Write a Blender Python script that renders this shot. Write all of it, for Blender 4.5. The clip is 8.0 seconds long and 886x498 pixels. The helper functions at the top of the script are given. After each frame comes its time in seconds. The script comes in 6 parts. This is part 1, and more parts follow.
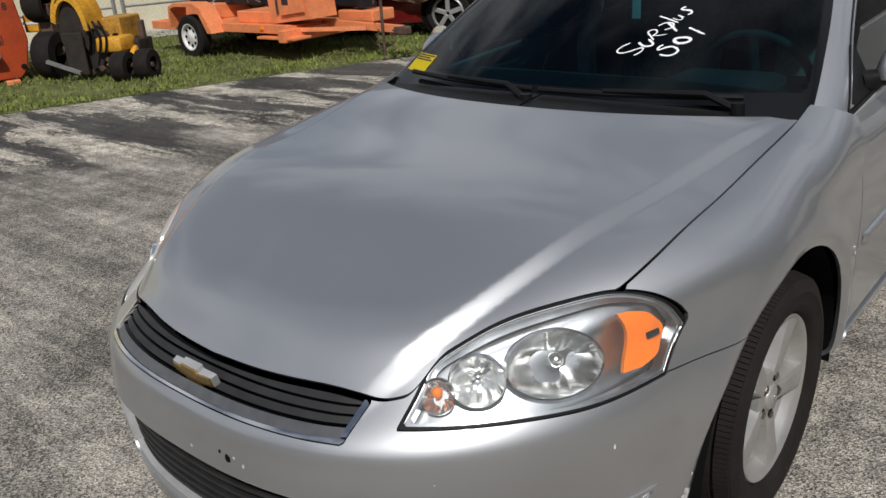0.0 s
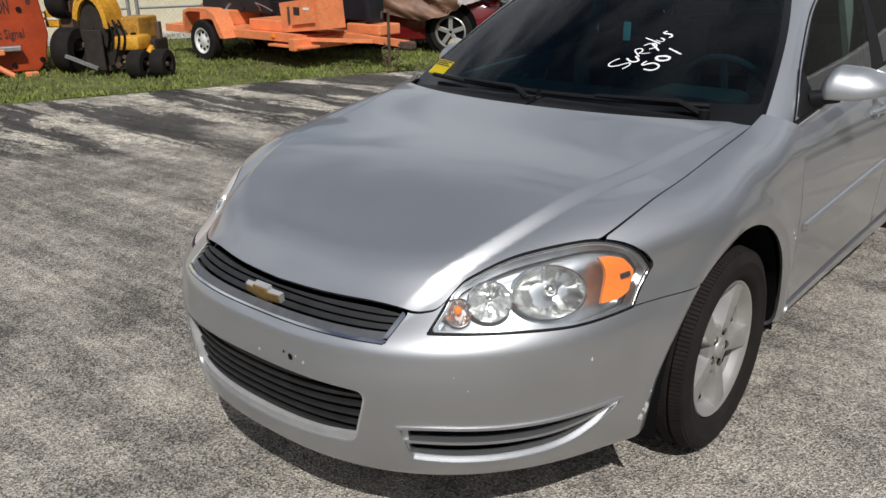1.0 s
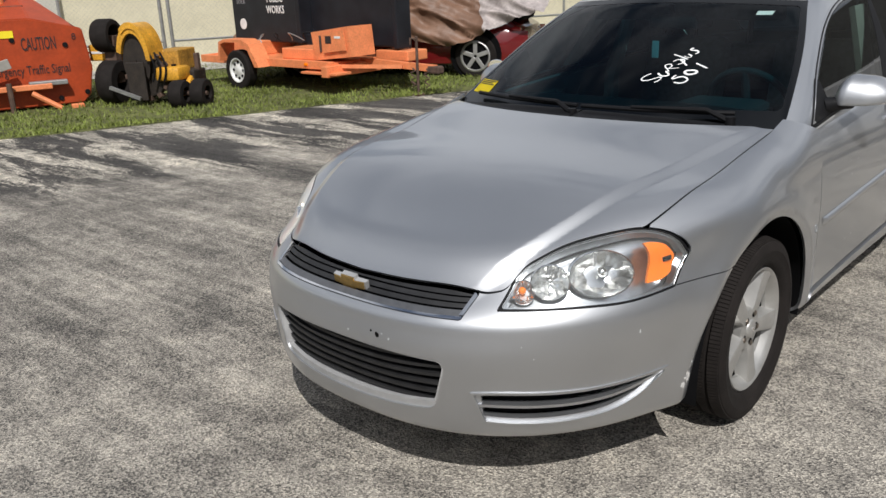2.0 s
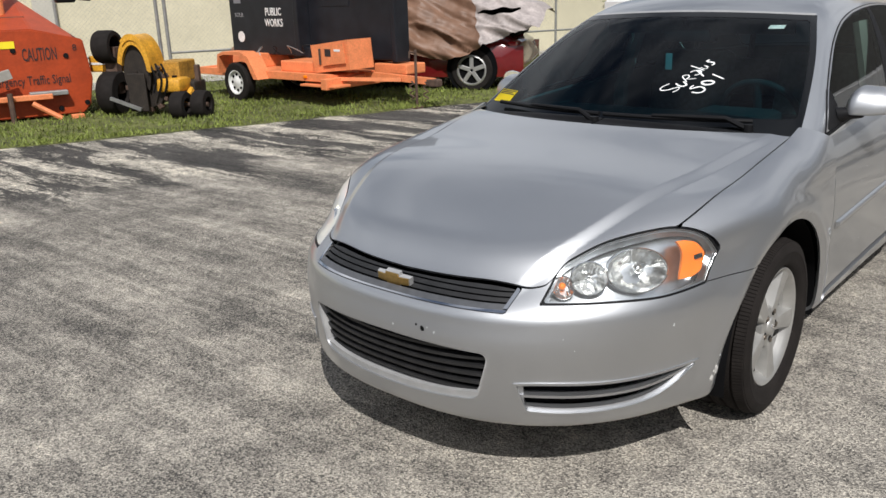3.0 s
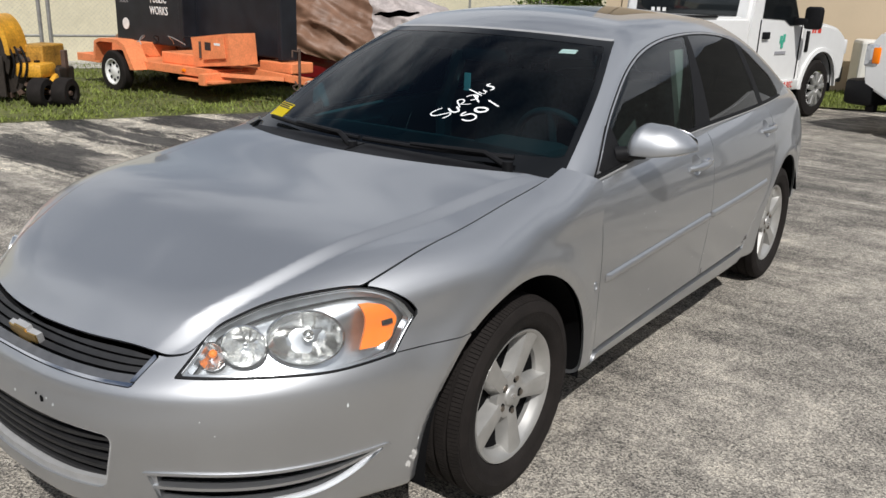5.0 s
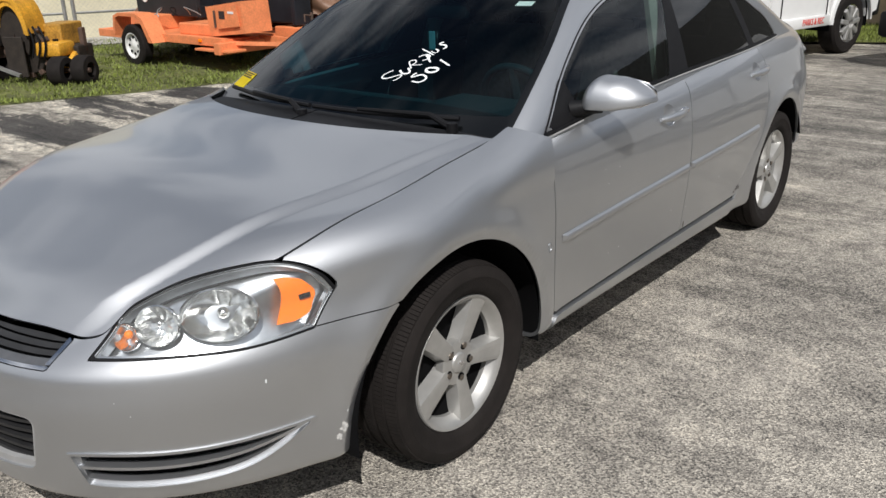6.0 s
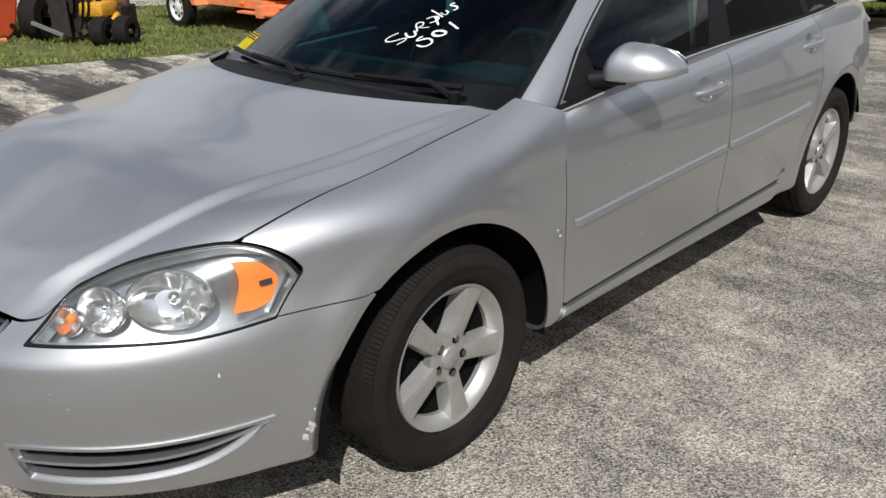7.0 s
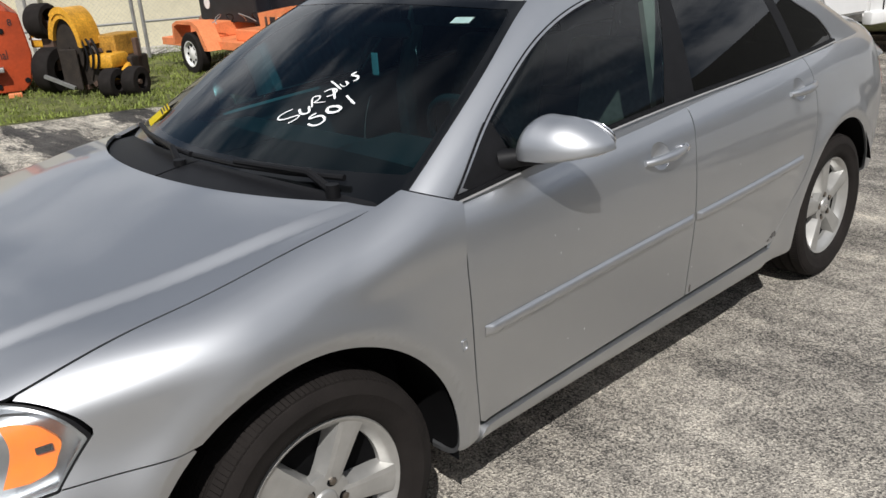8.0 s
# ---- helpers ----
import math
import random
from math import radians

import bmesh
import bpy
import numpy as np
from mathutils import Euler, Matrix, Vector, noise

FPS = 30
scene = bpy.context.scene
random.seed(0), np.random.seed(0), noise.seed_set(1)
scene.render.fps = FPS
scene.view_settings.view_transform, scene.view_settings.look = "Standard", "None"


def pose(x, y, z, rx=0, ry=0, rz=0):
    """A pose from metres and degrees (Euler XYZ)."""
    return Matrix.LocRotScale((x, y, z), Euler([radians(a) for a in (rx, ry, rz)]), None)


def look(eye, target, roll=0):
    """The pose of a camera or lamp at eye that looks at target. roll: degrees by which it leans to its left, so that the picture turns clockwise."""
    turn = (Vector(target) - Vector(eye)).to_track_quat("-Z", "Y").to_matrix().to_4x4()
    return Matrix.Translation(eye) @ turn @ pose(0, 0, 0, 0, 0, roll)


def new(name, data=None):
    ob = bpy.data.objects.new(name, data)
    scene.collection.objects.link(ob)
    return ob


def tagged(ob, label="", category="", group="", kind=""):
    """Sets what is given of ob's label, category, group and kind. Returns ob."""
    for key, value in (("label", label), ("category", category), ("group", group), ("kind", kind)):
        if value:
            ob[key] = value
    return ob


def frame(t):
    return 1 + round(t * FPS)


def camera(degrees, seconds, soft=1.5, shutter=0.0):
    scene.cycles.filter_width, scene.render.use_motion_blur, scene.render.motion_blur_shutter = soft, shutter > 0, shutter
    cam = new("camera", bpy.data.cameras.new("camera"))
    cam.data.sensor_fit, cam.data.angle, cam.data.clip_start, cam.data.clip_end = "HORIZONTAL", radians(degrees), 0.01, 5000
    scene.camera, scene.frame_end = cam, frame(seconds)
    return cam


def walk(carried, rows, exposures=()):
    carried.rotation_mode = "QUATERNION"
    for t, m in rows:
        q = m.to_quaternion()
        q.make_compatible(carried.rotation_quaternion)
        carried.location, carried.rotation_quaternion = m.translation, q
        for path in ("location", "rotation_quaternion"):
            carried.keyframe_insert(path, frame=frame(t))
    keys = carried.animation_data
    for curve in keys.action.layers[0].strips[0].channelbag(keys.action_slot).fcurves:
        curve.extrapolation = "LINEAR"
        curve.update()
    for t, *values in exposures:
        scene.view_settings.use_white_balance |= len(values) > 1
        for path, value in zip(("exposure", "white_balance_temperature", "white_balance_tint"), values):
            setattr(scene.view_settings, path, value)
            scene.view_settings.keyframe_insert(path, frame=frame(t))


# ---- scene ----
cam = camera(56.8, 8.0)
PATH = [
    (0, (1.441, -1.889, 1.516), (0.201, -0.504, 0.778), -4.2),
    (0.5, (1.522, -2.156, 1.532), (0.301, -0.745, 0.812), -2.5),
    (1, (1.697, -2.334, 1.534), (0.476, -0.911, 0.839), -0.8),
    (1.5, (1.822, -2.517, 1.553), (0.565, -1.12, 0.869), -2.0),
    (1.7, (1.831, -2.581, 1.559), (0.548, -1.186, 0.919), -2.4),
    (2.8, (1.753, -2.882, 1.547), (0.53, -1.44, 0.896), -1.8),
    (3, (1.764, -2.894, 1.55), (0.516, -1.453, 0.944), -1.8),
    (3.5, (1.832, -2.764, 1.563), (0.702, -1.223, 0.973), -3.0),
    (4, (1.986, -2.561, 1.589), (0.757, -1.062, 1.096), -3.3),
    (4.5, (2.075, -2.346, 1.573), (0.852, -0.855, 1.044), -3.9),
    (5, (2.06, -2.056, 1.56), (0.9305, -0.519, 0.957), 2.1),
    (5.2, (2.067, -1.983, 1.565), (0.948, -0.447, 0.943), 0.3),
    (6.3, (2.352, -1.749, 1.571), (1.123, -0.338, 0.864), -2.1),
    (6.5, (2.359, -1.716, 1.566), (1.125, -0.309, 0.862), -2.9),
    (7, (2.259, -1.5, 1.516), (0.979, -0.168, 0.75), -1.0),
    (7.5, (2.2, -1.17, 1.536), (0.887, 0.185, 0.872), -5.0),
    (8, (2.272, -0.868, 1.573), (0.886, 0.39, 0.868), -3.9),
]
EXPOSURES = [(0.0, -0.64), (0.5, -0.56), (1.0, -0.48), (1.7, -0.38), (2.8, -0.26), (4.0, -0.21), (5.0, -0.3), (6.5, -0.27), (7.5, -0.28), (8.0, -0.24)]
walk(cam, [(t, look(eye, target, roll)) for t, eye, target, roll in PATH], EXPOSURES)

# ---- world, sun, exposure ----
scene.view_settings.exposure = 0.0
SUN_DIR = Vector((0.64, -0.60, 1.0)).normalized()
world = bpy.data.worlds.new("sky")
world.use_nodes = True
scene.world = world
wn = world.node_tree
sky = wn.nodes.new("ShaderNodeTexSky")
sky.sky_type = "NISHITA"
sky.sun_disc = False
sky.sun_elevation = math.asin(SUN_DIR.z)
sky.sun_rotation = math.atan2(SUN_DIR.x, SUN_DIR.y)
wn.nodes["Background"].inputs["Strength"].default_value = 0.066
# scattered fair-weather clouds over the whole sky
co = wn.nodes.new("ShaderNodeTexCoord")
mp = wn.nodes.new("ShaderNodeMapping")
mp.inputs["Scale"].default_value = (1.0, 1.0, 2.2)
wn.links.new(co.outputs["Generated"], mp.inputs["Vector"])
cn = wn.nodes.new("ShaderNodeTexNoise")
cn.inputs["Scale"].default_value, cn.inputs["Detail"].default_value, cn.inputs["Roughness"].default_value = 2.6, 9, 0.58
wn.links.new(mp.outputs[0], cn.inputs["Vector"])
cr = wn.nodes.new("ShaderNodeMapRange")
cr.interpolation_type = "SMOOTHSTEP"
cr.inputs["From Min"].default_value, cr.inputs["From Max"].default_value = 0.37, 0.60
wn.links.new(cn.outputs["Fac"], cr.inputs["Value"])
cx = wn.nodes.new("ShaderNodeMix")
cx.data_type = "RGBA"
cx.inputs["B"].default_value = (14.5, 15.0, 16.0, 1)
# pale haze that thickens towards the horizon
sz = wn.nodes.new("ShaderNodeSeparateXYZ")
wn.links.new(co.outputs["Generated"], sz.inputs[0])
hz = wn.nodes.new("ShaderNodeMapRange")
hz.interpolation_type = "SMOOTHSTEP"
hz.inputs["From Min"].default_value, hz.inputs["From Max"].default_value = 0.42, 0.05
hz.inputs["To Max"].default_value = 0.25
wn.links.new(sz.outputs["Z"], hz.inputs["Value"])
# open blue overhead
zb = wn.nodes.new("ShaderNodeMapRange")
zb.interpolation_type = "SMOOTHSTEP"
zb.inputs["From Min"].default_value, zb.inputs["From Max"].default_value = 0.55, 0.80
zb.inputs["To Min"].default_value, zb.inputs["To Max"].default_value = 1.0, 0.48
wn.links.new(sz.outputs["Z"], zb.inputs["Value"])
thin = wn.nodes.new("ShaderNodeMath")
thin.operation = "MULTIPLY"
wn.links.new(cr.outputs[0], thin.inputs[0])
wn.links.new(zb.outputs[0], thin.inputs[1])
mxn = wn.nodes.new("ShaderNodeMath")
mxn.operation = "MAXIMUM"
wn.links.new(thin.outputs[0], mxn.inputs[0])
wn.links.new(hz.outputs[0], mxn.inputs[1])
wn.links.new(mxn.outputs[0], cx.inputs["Factor"])
wn.links.new(sky.outputs[0], cx.inputs["A"])
wn.links.new(cx.outputs["Result"], wn.nodes["Background"].inputs["Color"])
sun = new("sun", bpy.data.lights.new("sun", "SUN"))
sun.data.energy = 5.0
sun.data.angle = radians(0.53)
sun.data.color = (1.0, 0.975, 0.945)
sun.matrix_world = look(SUN_DIR * 50, (0, 0, 0))


# ---- materials ----
def mat(name, color, rough=0.5, metal=0.0, var=0.0, scale=8.0, bump=0.0, bump_scale=60.0, coat=0.0, spec=0.5, var2=0.0, scale2=1.0, rvar=0.0):
    """A principled material with two scales of colour variation and a fine relief."""
    m = bpy.data.materials.new(name)
    m.use_nodes = True
    nt = m.node_tree
    b = nt.nodes["Principled BSDF"]
    b.inputs["Roughness"].default_value = rough
    b.inputs["Metallic"].default_value = metal
    b.inputs["Coat Weight"].default_value = coat
    b.inputs["Coat Roughness"].default_value = 0.04
    b.inputs["Specular IOR Level"].default_value = spec
    b.inputs["Base Color"].default_value = (*color, 1)
    co = nt.nodes.new("ShaderNodeTexCoord")
    last = None
    for amount, sc in ((var, scale), (var2, scale2)):
        if not amount:
            continue
        n = nt.nodes.new("ShaderNodeTexNoise")
        n.inputs["Scale"].default_value = sc
        n.inputs["Detail"].default_value = 6
        nt.links.new(co.outputs["Object"], n.inputs["Vector"])
        r = nt.nodes.new("ShaderNodeMapRange")
        r.inputs["From Min"].default_value, r.inputs["From Max"].default_value = 0.3, 0.7
        r.inputs["To Min"].default_value, r.inputs["To Max"].default_value = 1 - amount, 1 + amount
        nt.links.new(n.outputs["Fac"], r.inputs["Value"])
        mul = nt.nodes.new("ShaderNodeMix")
        mul.data_type, mul.blend_type = "RGBA", "MULTIPLY"
        mul.inputs["Factor"].default_value = 1
        if last:
            nt.links.new(last, mul.inputs["A"])
        else:
            mul.inputs["A"].default_value = (*color, 1)
        nt.links.new(r.outputs[0], mul.inputs["B"])
        last = mul.outputs["Result"]
        if rvar:
            rr = nt.nodes.new("ShaderNodeMapRange")
            rr.inputs["To Min"].default_value, rr.inputs["To Max"].default_value = rough - rvar, rough + rvar
            nt.links.new(n.outputs["Fac"], rr.inputs["Value"])
            nt.links.new(rr.outputs[0], b.inputs["Roughness"])
    if last:
        nt.links.new(last, b.inputs["Base Color"])
    if bump:
        n = nt.nodes.new("ShaderNodeTexNoise")
        n.inputs["Scale"].default_value = bump_scale
        n.inputs["Detail"].default_value = 4
        nt.links.new(co.outputs["Object"], n.inputs["Vector"])
        bp = nt.nodes.new("ShaderNodeBump")
        bp.inputs["Strength"].default_value = bump
        bp.inputs["Distance"].default_value = 0.01
        nt.links.new(n.outputs["Fac"], bp.inputs["Height"])
        nt.links.new(bp.outputs[0], b.inputs["Normal"])
    return m


def glass(name, color, alpha_mix, rough=0.0, haze=0.0):
    """Thin tinted glass: mirror gloss by Fresnel over a tinted see-through sheet."""
    m = bpy.data.materials.new(name)
    m.use_nodes = True
    nt = m.node_tree
    nt.nodes.remove(nt.nodes["Principled BSDF"])
    out = nt.nodes["Material Output"]
    tr = nt.nodes.new("ShaderNodeBsdfTransparent")
    tr.inputs["Color"].default_value = (*color, 1)
    gl = nt.nodes.new("ShaderNodeBsdfGlossy")
    gl.inputs["Roughness"].default_value = rough
    fr = nt.nodes.new("ShaderNodeFresnel")
    fr.inputs["IOR"].default_value = alpha_mix
    mx = nt.nodes.new("ShaderNodeMixShader")
    nt.links.new(fr.outputs[0], mx.inputs[0])
    through_part = tr.outputs[0]
    if haze:
        df = nt.nodes.new("ShaderNodeBsdfDiffuse")
        df.inputs["Color"].default_value = (0.85, 0.86, 0.84, 1)
        hz = nt.nodes.new("ShaderNodeMixShader")
        hz.inputs[0].default_value = haze
        nt.links.new(tr.outputs[0], hz.inputs[1])
        nt.links.new(df.outputs[0], hz.inputs[2])
        through_part = hz.outputs[0]
    nt.links.new(through_part, mx.inputs[1])
    nt.links.new(gl.outputs[0], mx.inputs[2])
    nt.links.new(mx.outputs[0], out.inputs["Surface"])
    return m


PAINT = mat("silver_paint", (0.50, 0.512, 0.53), rough=0.47, metal=0.96, var=0.03, scale=2, coat=0.8)
BLACK_PLASTIC = mat("black_plastic", (0.007, 0.007, 0.008), rough=0.55, spec=0.2, var=0.2, scale=30, bump=0.05, bump_scale=200)
# near-black that stands for shade inside openings, arches, gaps and under the cars
DARK_VOID = mat("shade_black", (0.004, 0.004, 0.0045), rough=0.95, spec=0.1, var=0.2)
CHROME = mat("chrome", (0.75, 0.75, 0.76), rough=0.12, metal=1.0, var=0.05)
RUBBER = mat("tyre_rubber", (0.015, 0.0125, 0.0115), rough=0.85, spec=0.2, var=0.25, scale=12, bump=0.15, bump_scale=120)
ALLOY = mat("wheel_alloy", (0.44, 0.435, 0.42), rough=0.42, metal=0.6, var=0.08, scale=20)
BRIGHT_TRIM = mat("bright_window_trim", (0.55, 0.55, 0.56), rough=0.3, metal=0.9, var=0.08, scale=20)
GOLD = mat("gold_badge", (0.55, 0.36, 0.12), rough=0.32, metal=0.85, var=0.15, scale=60)
AMBER = mat("amber_lens", (1.0, 0.23, 0.0), rough=0.5, var=0.08, scale=40, spec=0.3)
WIND_GLASS = glass("windshield_glass", (0.24, 0.58, 0.64), 1.42)
TINT_GLASS = glass("tinted_glass", (0.05, 0.055, 0.055), 1.5)
DOOR_GLASS = glass("door_glass", (0.52, 0.64, 0.59), 1.5)
CLOUDY_LENS = glass("clouded_lamp_lens", (0.78, 0.74, 0.58), 1.4, haze=0.62)
LENS_GLASS = glass("lamp_lens", (0.95, 0.97, 0.98), 1.4, haze=0.06)


# ---- mesh helpers ----
def spline(xs, ys):
    """A natural cubic spline through a few knots, straight beyond its ends."""
    xs, ys = np.array(xs, float), np.array(ys, float)
    n, h = len(xs), np.diff(xs)
    a = np.eye(n)
    r = np.zeros(n)
    for i in range(1, n - 1):
        a[i, i - 1:i + 2] = h[i - 1], 2 * (h[i - 1] + h[i]), h[i]
        r[i] = 6 * ((ys[i + 1] - ys[i]) / h[i] - (ys[i] - ys[i - 1]) / h[i - 1])
    mm = np.linalg.solve(a, r)
    s0 = (ys[1] - ys[0]) / h[0] - h[0] * mm[1] / 6
    s1 = (ys[-1] - ys[-2]) / h[-1] + h[-1] * mm[-2] / 6

    def at(x):
        x = np.asarray(x, float)
        i = np.clip(np.searchsorted(xs, x) - 1, 0, n - 2)
        d0, d1, hh = x - xs[i], xs[i + 1] - x, h[i]
        y = (mm[i] * d1 ** 3 + mm[i + 1] * d0 ** 3) / (6 * hh) + (ys[i] / hh - mm[i] * hh / 6) * d1 + (ys[i + 1] / hh - mm[i + 1] * hh / 6) * d0
        y = np.where(x < xs[0], ys[0] + s0 * (x - xs[0]), y)
        return np.where(x > xs[-1], ys[-1] + s1 * (x - xs[-1]), y)
    return at


def smax(a, b, k):
    h = np.maximum(k - np.abs(a - b), 0) / k
    return np.maximum(a, b) + h * h * k / 4


def sstep(x, a, b):
    t = np.clip((x - a) / (b - a), 0, 1)
    return t * t * (3 - 2 * t)


def clip(v, f, fn):
    """Keeps of the polygons f over the vertices v what lies where fn >= 0, cut along fn = 0."""
    if not f:
        return v, f
    d = fn(v)
    pos = d >= 0
    kept, cut, edges = [], [], {}
    for p in f:
        s = [bool(pos[i]) for i in p]
        if all(s):
            kept.append(p)
        elif any(s):
            cut.append(p)
            for a, b in zip(p, p[1:] + p[:1]):
                if pos[a] != pos[b]:
                    edges[(min(a, b), max(a, b))] = 0
    if edges:
        e = np.array(list(edges))
        lo = np.where(pos[e[:, 0], None], v[e[:, 0]], v[e[:, 1]])
        hi = np.where(pos[e[:, 0], None], v[e[:, 1]], v[e[:, 0]])
        for _ in range(12):
            mid = (lo + hi) / 2
            g = (fn(mid) >= 0)[:, None]
            lo, hi = np.where(g, mid, lo), np.where(g, hi, mid)
        base = len(v)
        v = np.vstack([v, lo])
        for k, key in enumerate(edges):
            edges[key] = base + k
        for p in cut:
            q = []
            for a, b in zip(p, p[1:] + p[:1]):
                if pos[a]:
                    q.append(a)
                if pos[a] != pos[b]:
                    q.append(edges[(min(a, b), max(a, b))])
            if len(q) > 2:
                kept.append(tuple(q))
    return v, kept


def compact(v, f):
    used = sorted({i for p in f for i in p})
    at = {j: k for k, j in enumerate(used)}
    return v[used], [tuple(at[i] for i in p) for p in f]


def gradient(fn, v, e=0.002):
    g = np.stack([fn(v + np.eye(3)[k] * e) - fn(v - np.eye(3)[k] * e) for k in range(3)], 1)
    return g / np.maximum(np.linalg.norm(g, axis=1, keepdims=True), 1e-9)


def link_mesh(name, v, f, material, parent=None, label="", smooth=True, normals=None):
    me = bpy.data.meshes.new(name)
    me.from_pydata([tuple(map(float, p)) for p in v], [], f)
    me.materials.append(material)
    me.update()
    if smooth:
        me.polygons.foreach_set("use_smooth", [True] * len(me.polygons))
    if normals is not None:
        me.normals_split_custom_set_from_vertices([tuple(map(float, n)) for n in normals])
    ob = new(name, me)
    ob.parent = parent
    if label:
        tagged(ob, label)
    return ob


def panel(name, v, f, fn, material, parent, label="", thick=0.012, lift=0.0, back=True):
    """A sheet cut from the surface fn = 0: given thickness inwards, with its edges folded in."""
    v, f = compact(v, f)
    n = gradient(fn, v)
    if len(f):
        p = f[0]
        c = np.cross(v[p[1]] - v[p[0]], v[p[2]] - v[p[0]])
        if np.dot(c, n[p[0]]) < 0:
            f = [tuple(reversed(q)) for q in f]
    outer = v + n * lift
    inner = v - n * thick
    count = {}
    for p in f:
        for a, b in zip(p, p[1:] + p[:1]):
            count[(a, b)] = 1
    rim = [(a, b) for a, b in count if (b, a) not in count]
    k = len(v)
    rv = sorted({i for e in rim for i in e})
    at = {j: 2 * k + i for i, j in enumerate(rv)}
    bt = {j: 2 * k + len(rv) + i for i, j in enumerate(rv)}
    vv = np.vstack([outer, inner, outer[rv], inner[rv]])
    ff = list(f)
    if back:
        ff += [tuple(i + k for i in reversed(p)) for p in f]
    ff += [(at[b], at[a], bt[a], bt[b]) for a, b in rim]
    nn = np.vstack([n, -n, n[rv], n[rv]])
    side = np.zeros((k, 3))
    for a, b in rim:
        w = np.cross(outer[b] - outer[a], n[a])
        side[a] += w
        side[b] += w
    s = side[rv] + n[rv] * 1e-6
    s /= np.linalg.norm(s, axis=1, keepdims=True)
    nn[2 * k:2 * k + len(rv)] = s
    nn[2 * k + len(rv):] = s
    return link_mesh(name, vv, ff, material, parent, label, True, nn)


def part(name, bm, material, parent, label="", smooth=False):
    me = bpy.data.meshes.new(name)
    bmesh.ops.recalc_face_normals(bm, faces=bm.faces)
    bm.to_mesh(me)
    bm.free()
    me.materials.append(material)
    if smooth:
        me.polygons.foreach_set("use_smooth", [True] * len(me.polygons))
        me.set_sharp_from_angle(angle=radians(35))
    ob = new(name, me)
    ob.parent = parent
    if label:
        tagged(ob, label)
    return ob


def empty(name, m, label, category, group=""):
    ob = new(name)
    ob.matrix_world = m
    ob.empty_display_size = 0.1
    return tagged(ob, label, category, group)


def box(bm, x0, x1, y0, y1, z0, z1, bevel=0.0, m=None):
    """A bevelled block added to bm."""
    r = bmesh.ops.create_cube(bm, size=1)
    vs = r["verts"]
    bmesh.ops.scale(bm, vec=(x1 - x0, y1 - y0, z1 - z0), verts=vs)
    bmesh.ops.translate(bm, vec=((x0 + x1) / 2, (y0 + y1) / 2, (z0 + z1) / 2), verts=vs)
    if bevel:
        es = list({e for q in vs for e in q.link_edges})
        g = bmesh.ops.bevel(bm, geom=es, offset=bevel, segments=2, affect="EDGES", profile=0.5)
        vs = list({q for fc in g["faces"] for q in fc.verts} | {q for q in vs if q.is_valid})
    if m is not None:
        bmesh.ops.transform(bm, matrix=m, verts=vs)
    return bm


def block(x0, x1, y0, y1, z0, z1, bevel=0.0, m=None):
    return box(bmesh.new(), x0, x1, y0, y1, z0, z1, bevel, m)


def tube(bm, points, radius, sides=8, closed=False):
    """A round bar swept along points."""
    pts = [Vector(p) for p in points]
    rings = []
    n = len(pts)
    for i, p in enumerate(pts):
        a = pts[(i - 1) % n] if closed or i else p
        b = pts[(i + 1) % n] if closed or i < n - 1 else p
        d = (b - a).normalized()
        u = d.orthogonal().normalized() if not rings else (pu - d * pu.dot(d)).normalized()
        pu = u
        w = d.cross(u)
        r = radius[i] if isinstance(radius, (list, tuple)) else radius
        rings.append([bm.verts.new(p + (u * math.cos(2 * math.pi * k / sides) + w * math.sin(2 * math.pi * k / sides)) * r) for k in range(sides)])
    for i in range(n if closed else n - 1):
        a, b = rings[i], rings[(i + 1) % n]
        for k in range(sides):
            bm.faces.new((a[k], a[(k + 1) % sides], b[(k + 1) % sides], b[k]))
    if not closed:
        bm.faces.new(rings[0][::-1])
        bm.faces.new(rings[-1])
    return bm


def lathe(bm, profile, steps=48, axis="x", m=None):
    """Turns a profile of (radius, along) about an axis; closes it where the radius is 0."""
    rings, made = [], []
    for r, h in profile:
        ring = []
        for k in range(steps if r > 1e-6 else 1):
            a = 2 * math.pi * k / steps
            c, s = r * math.cos(a), r * math.sin(a)
            q = (h, c, s) if axis == "x" else ((c, h, s) if axis == "y" else (c, s, h))
            ring.append(bm.verts.new(q))
        rings.append(ring)
        made += ring
    for a, b in zip(rings, rings[1:]):
        for k in range(steps):
            q = [a[k % len(a)], a[(k + 1) % len(a)], b[(k + 1) % len(b)], b[k % len(b)]]
            q = list(dict.fromkeys(q))
            if len(q) > 2:
                bm.faces.new(q)
    if m is not None:
        bmesh.ops.transform(bm, matrix=m, verts=made)
    return bm

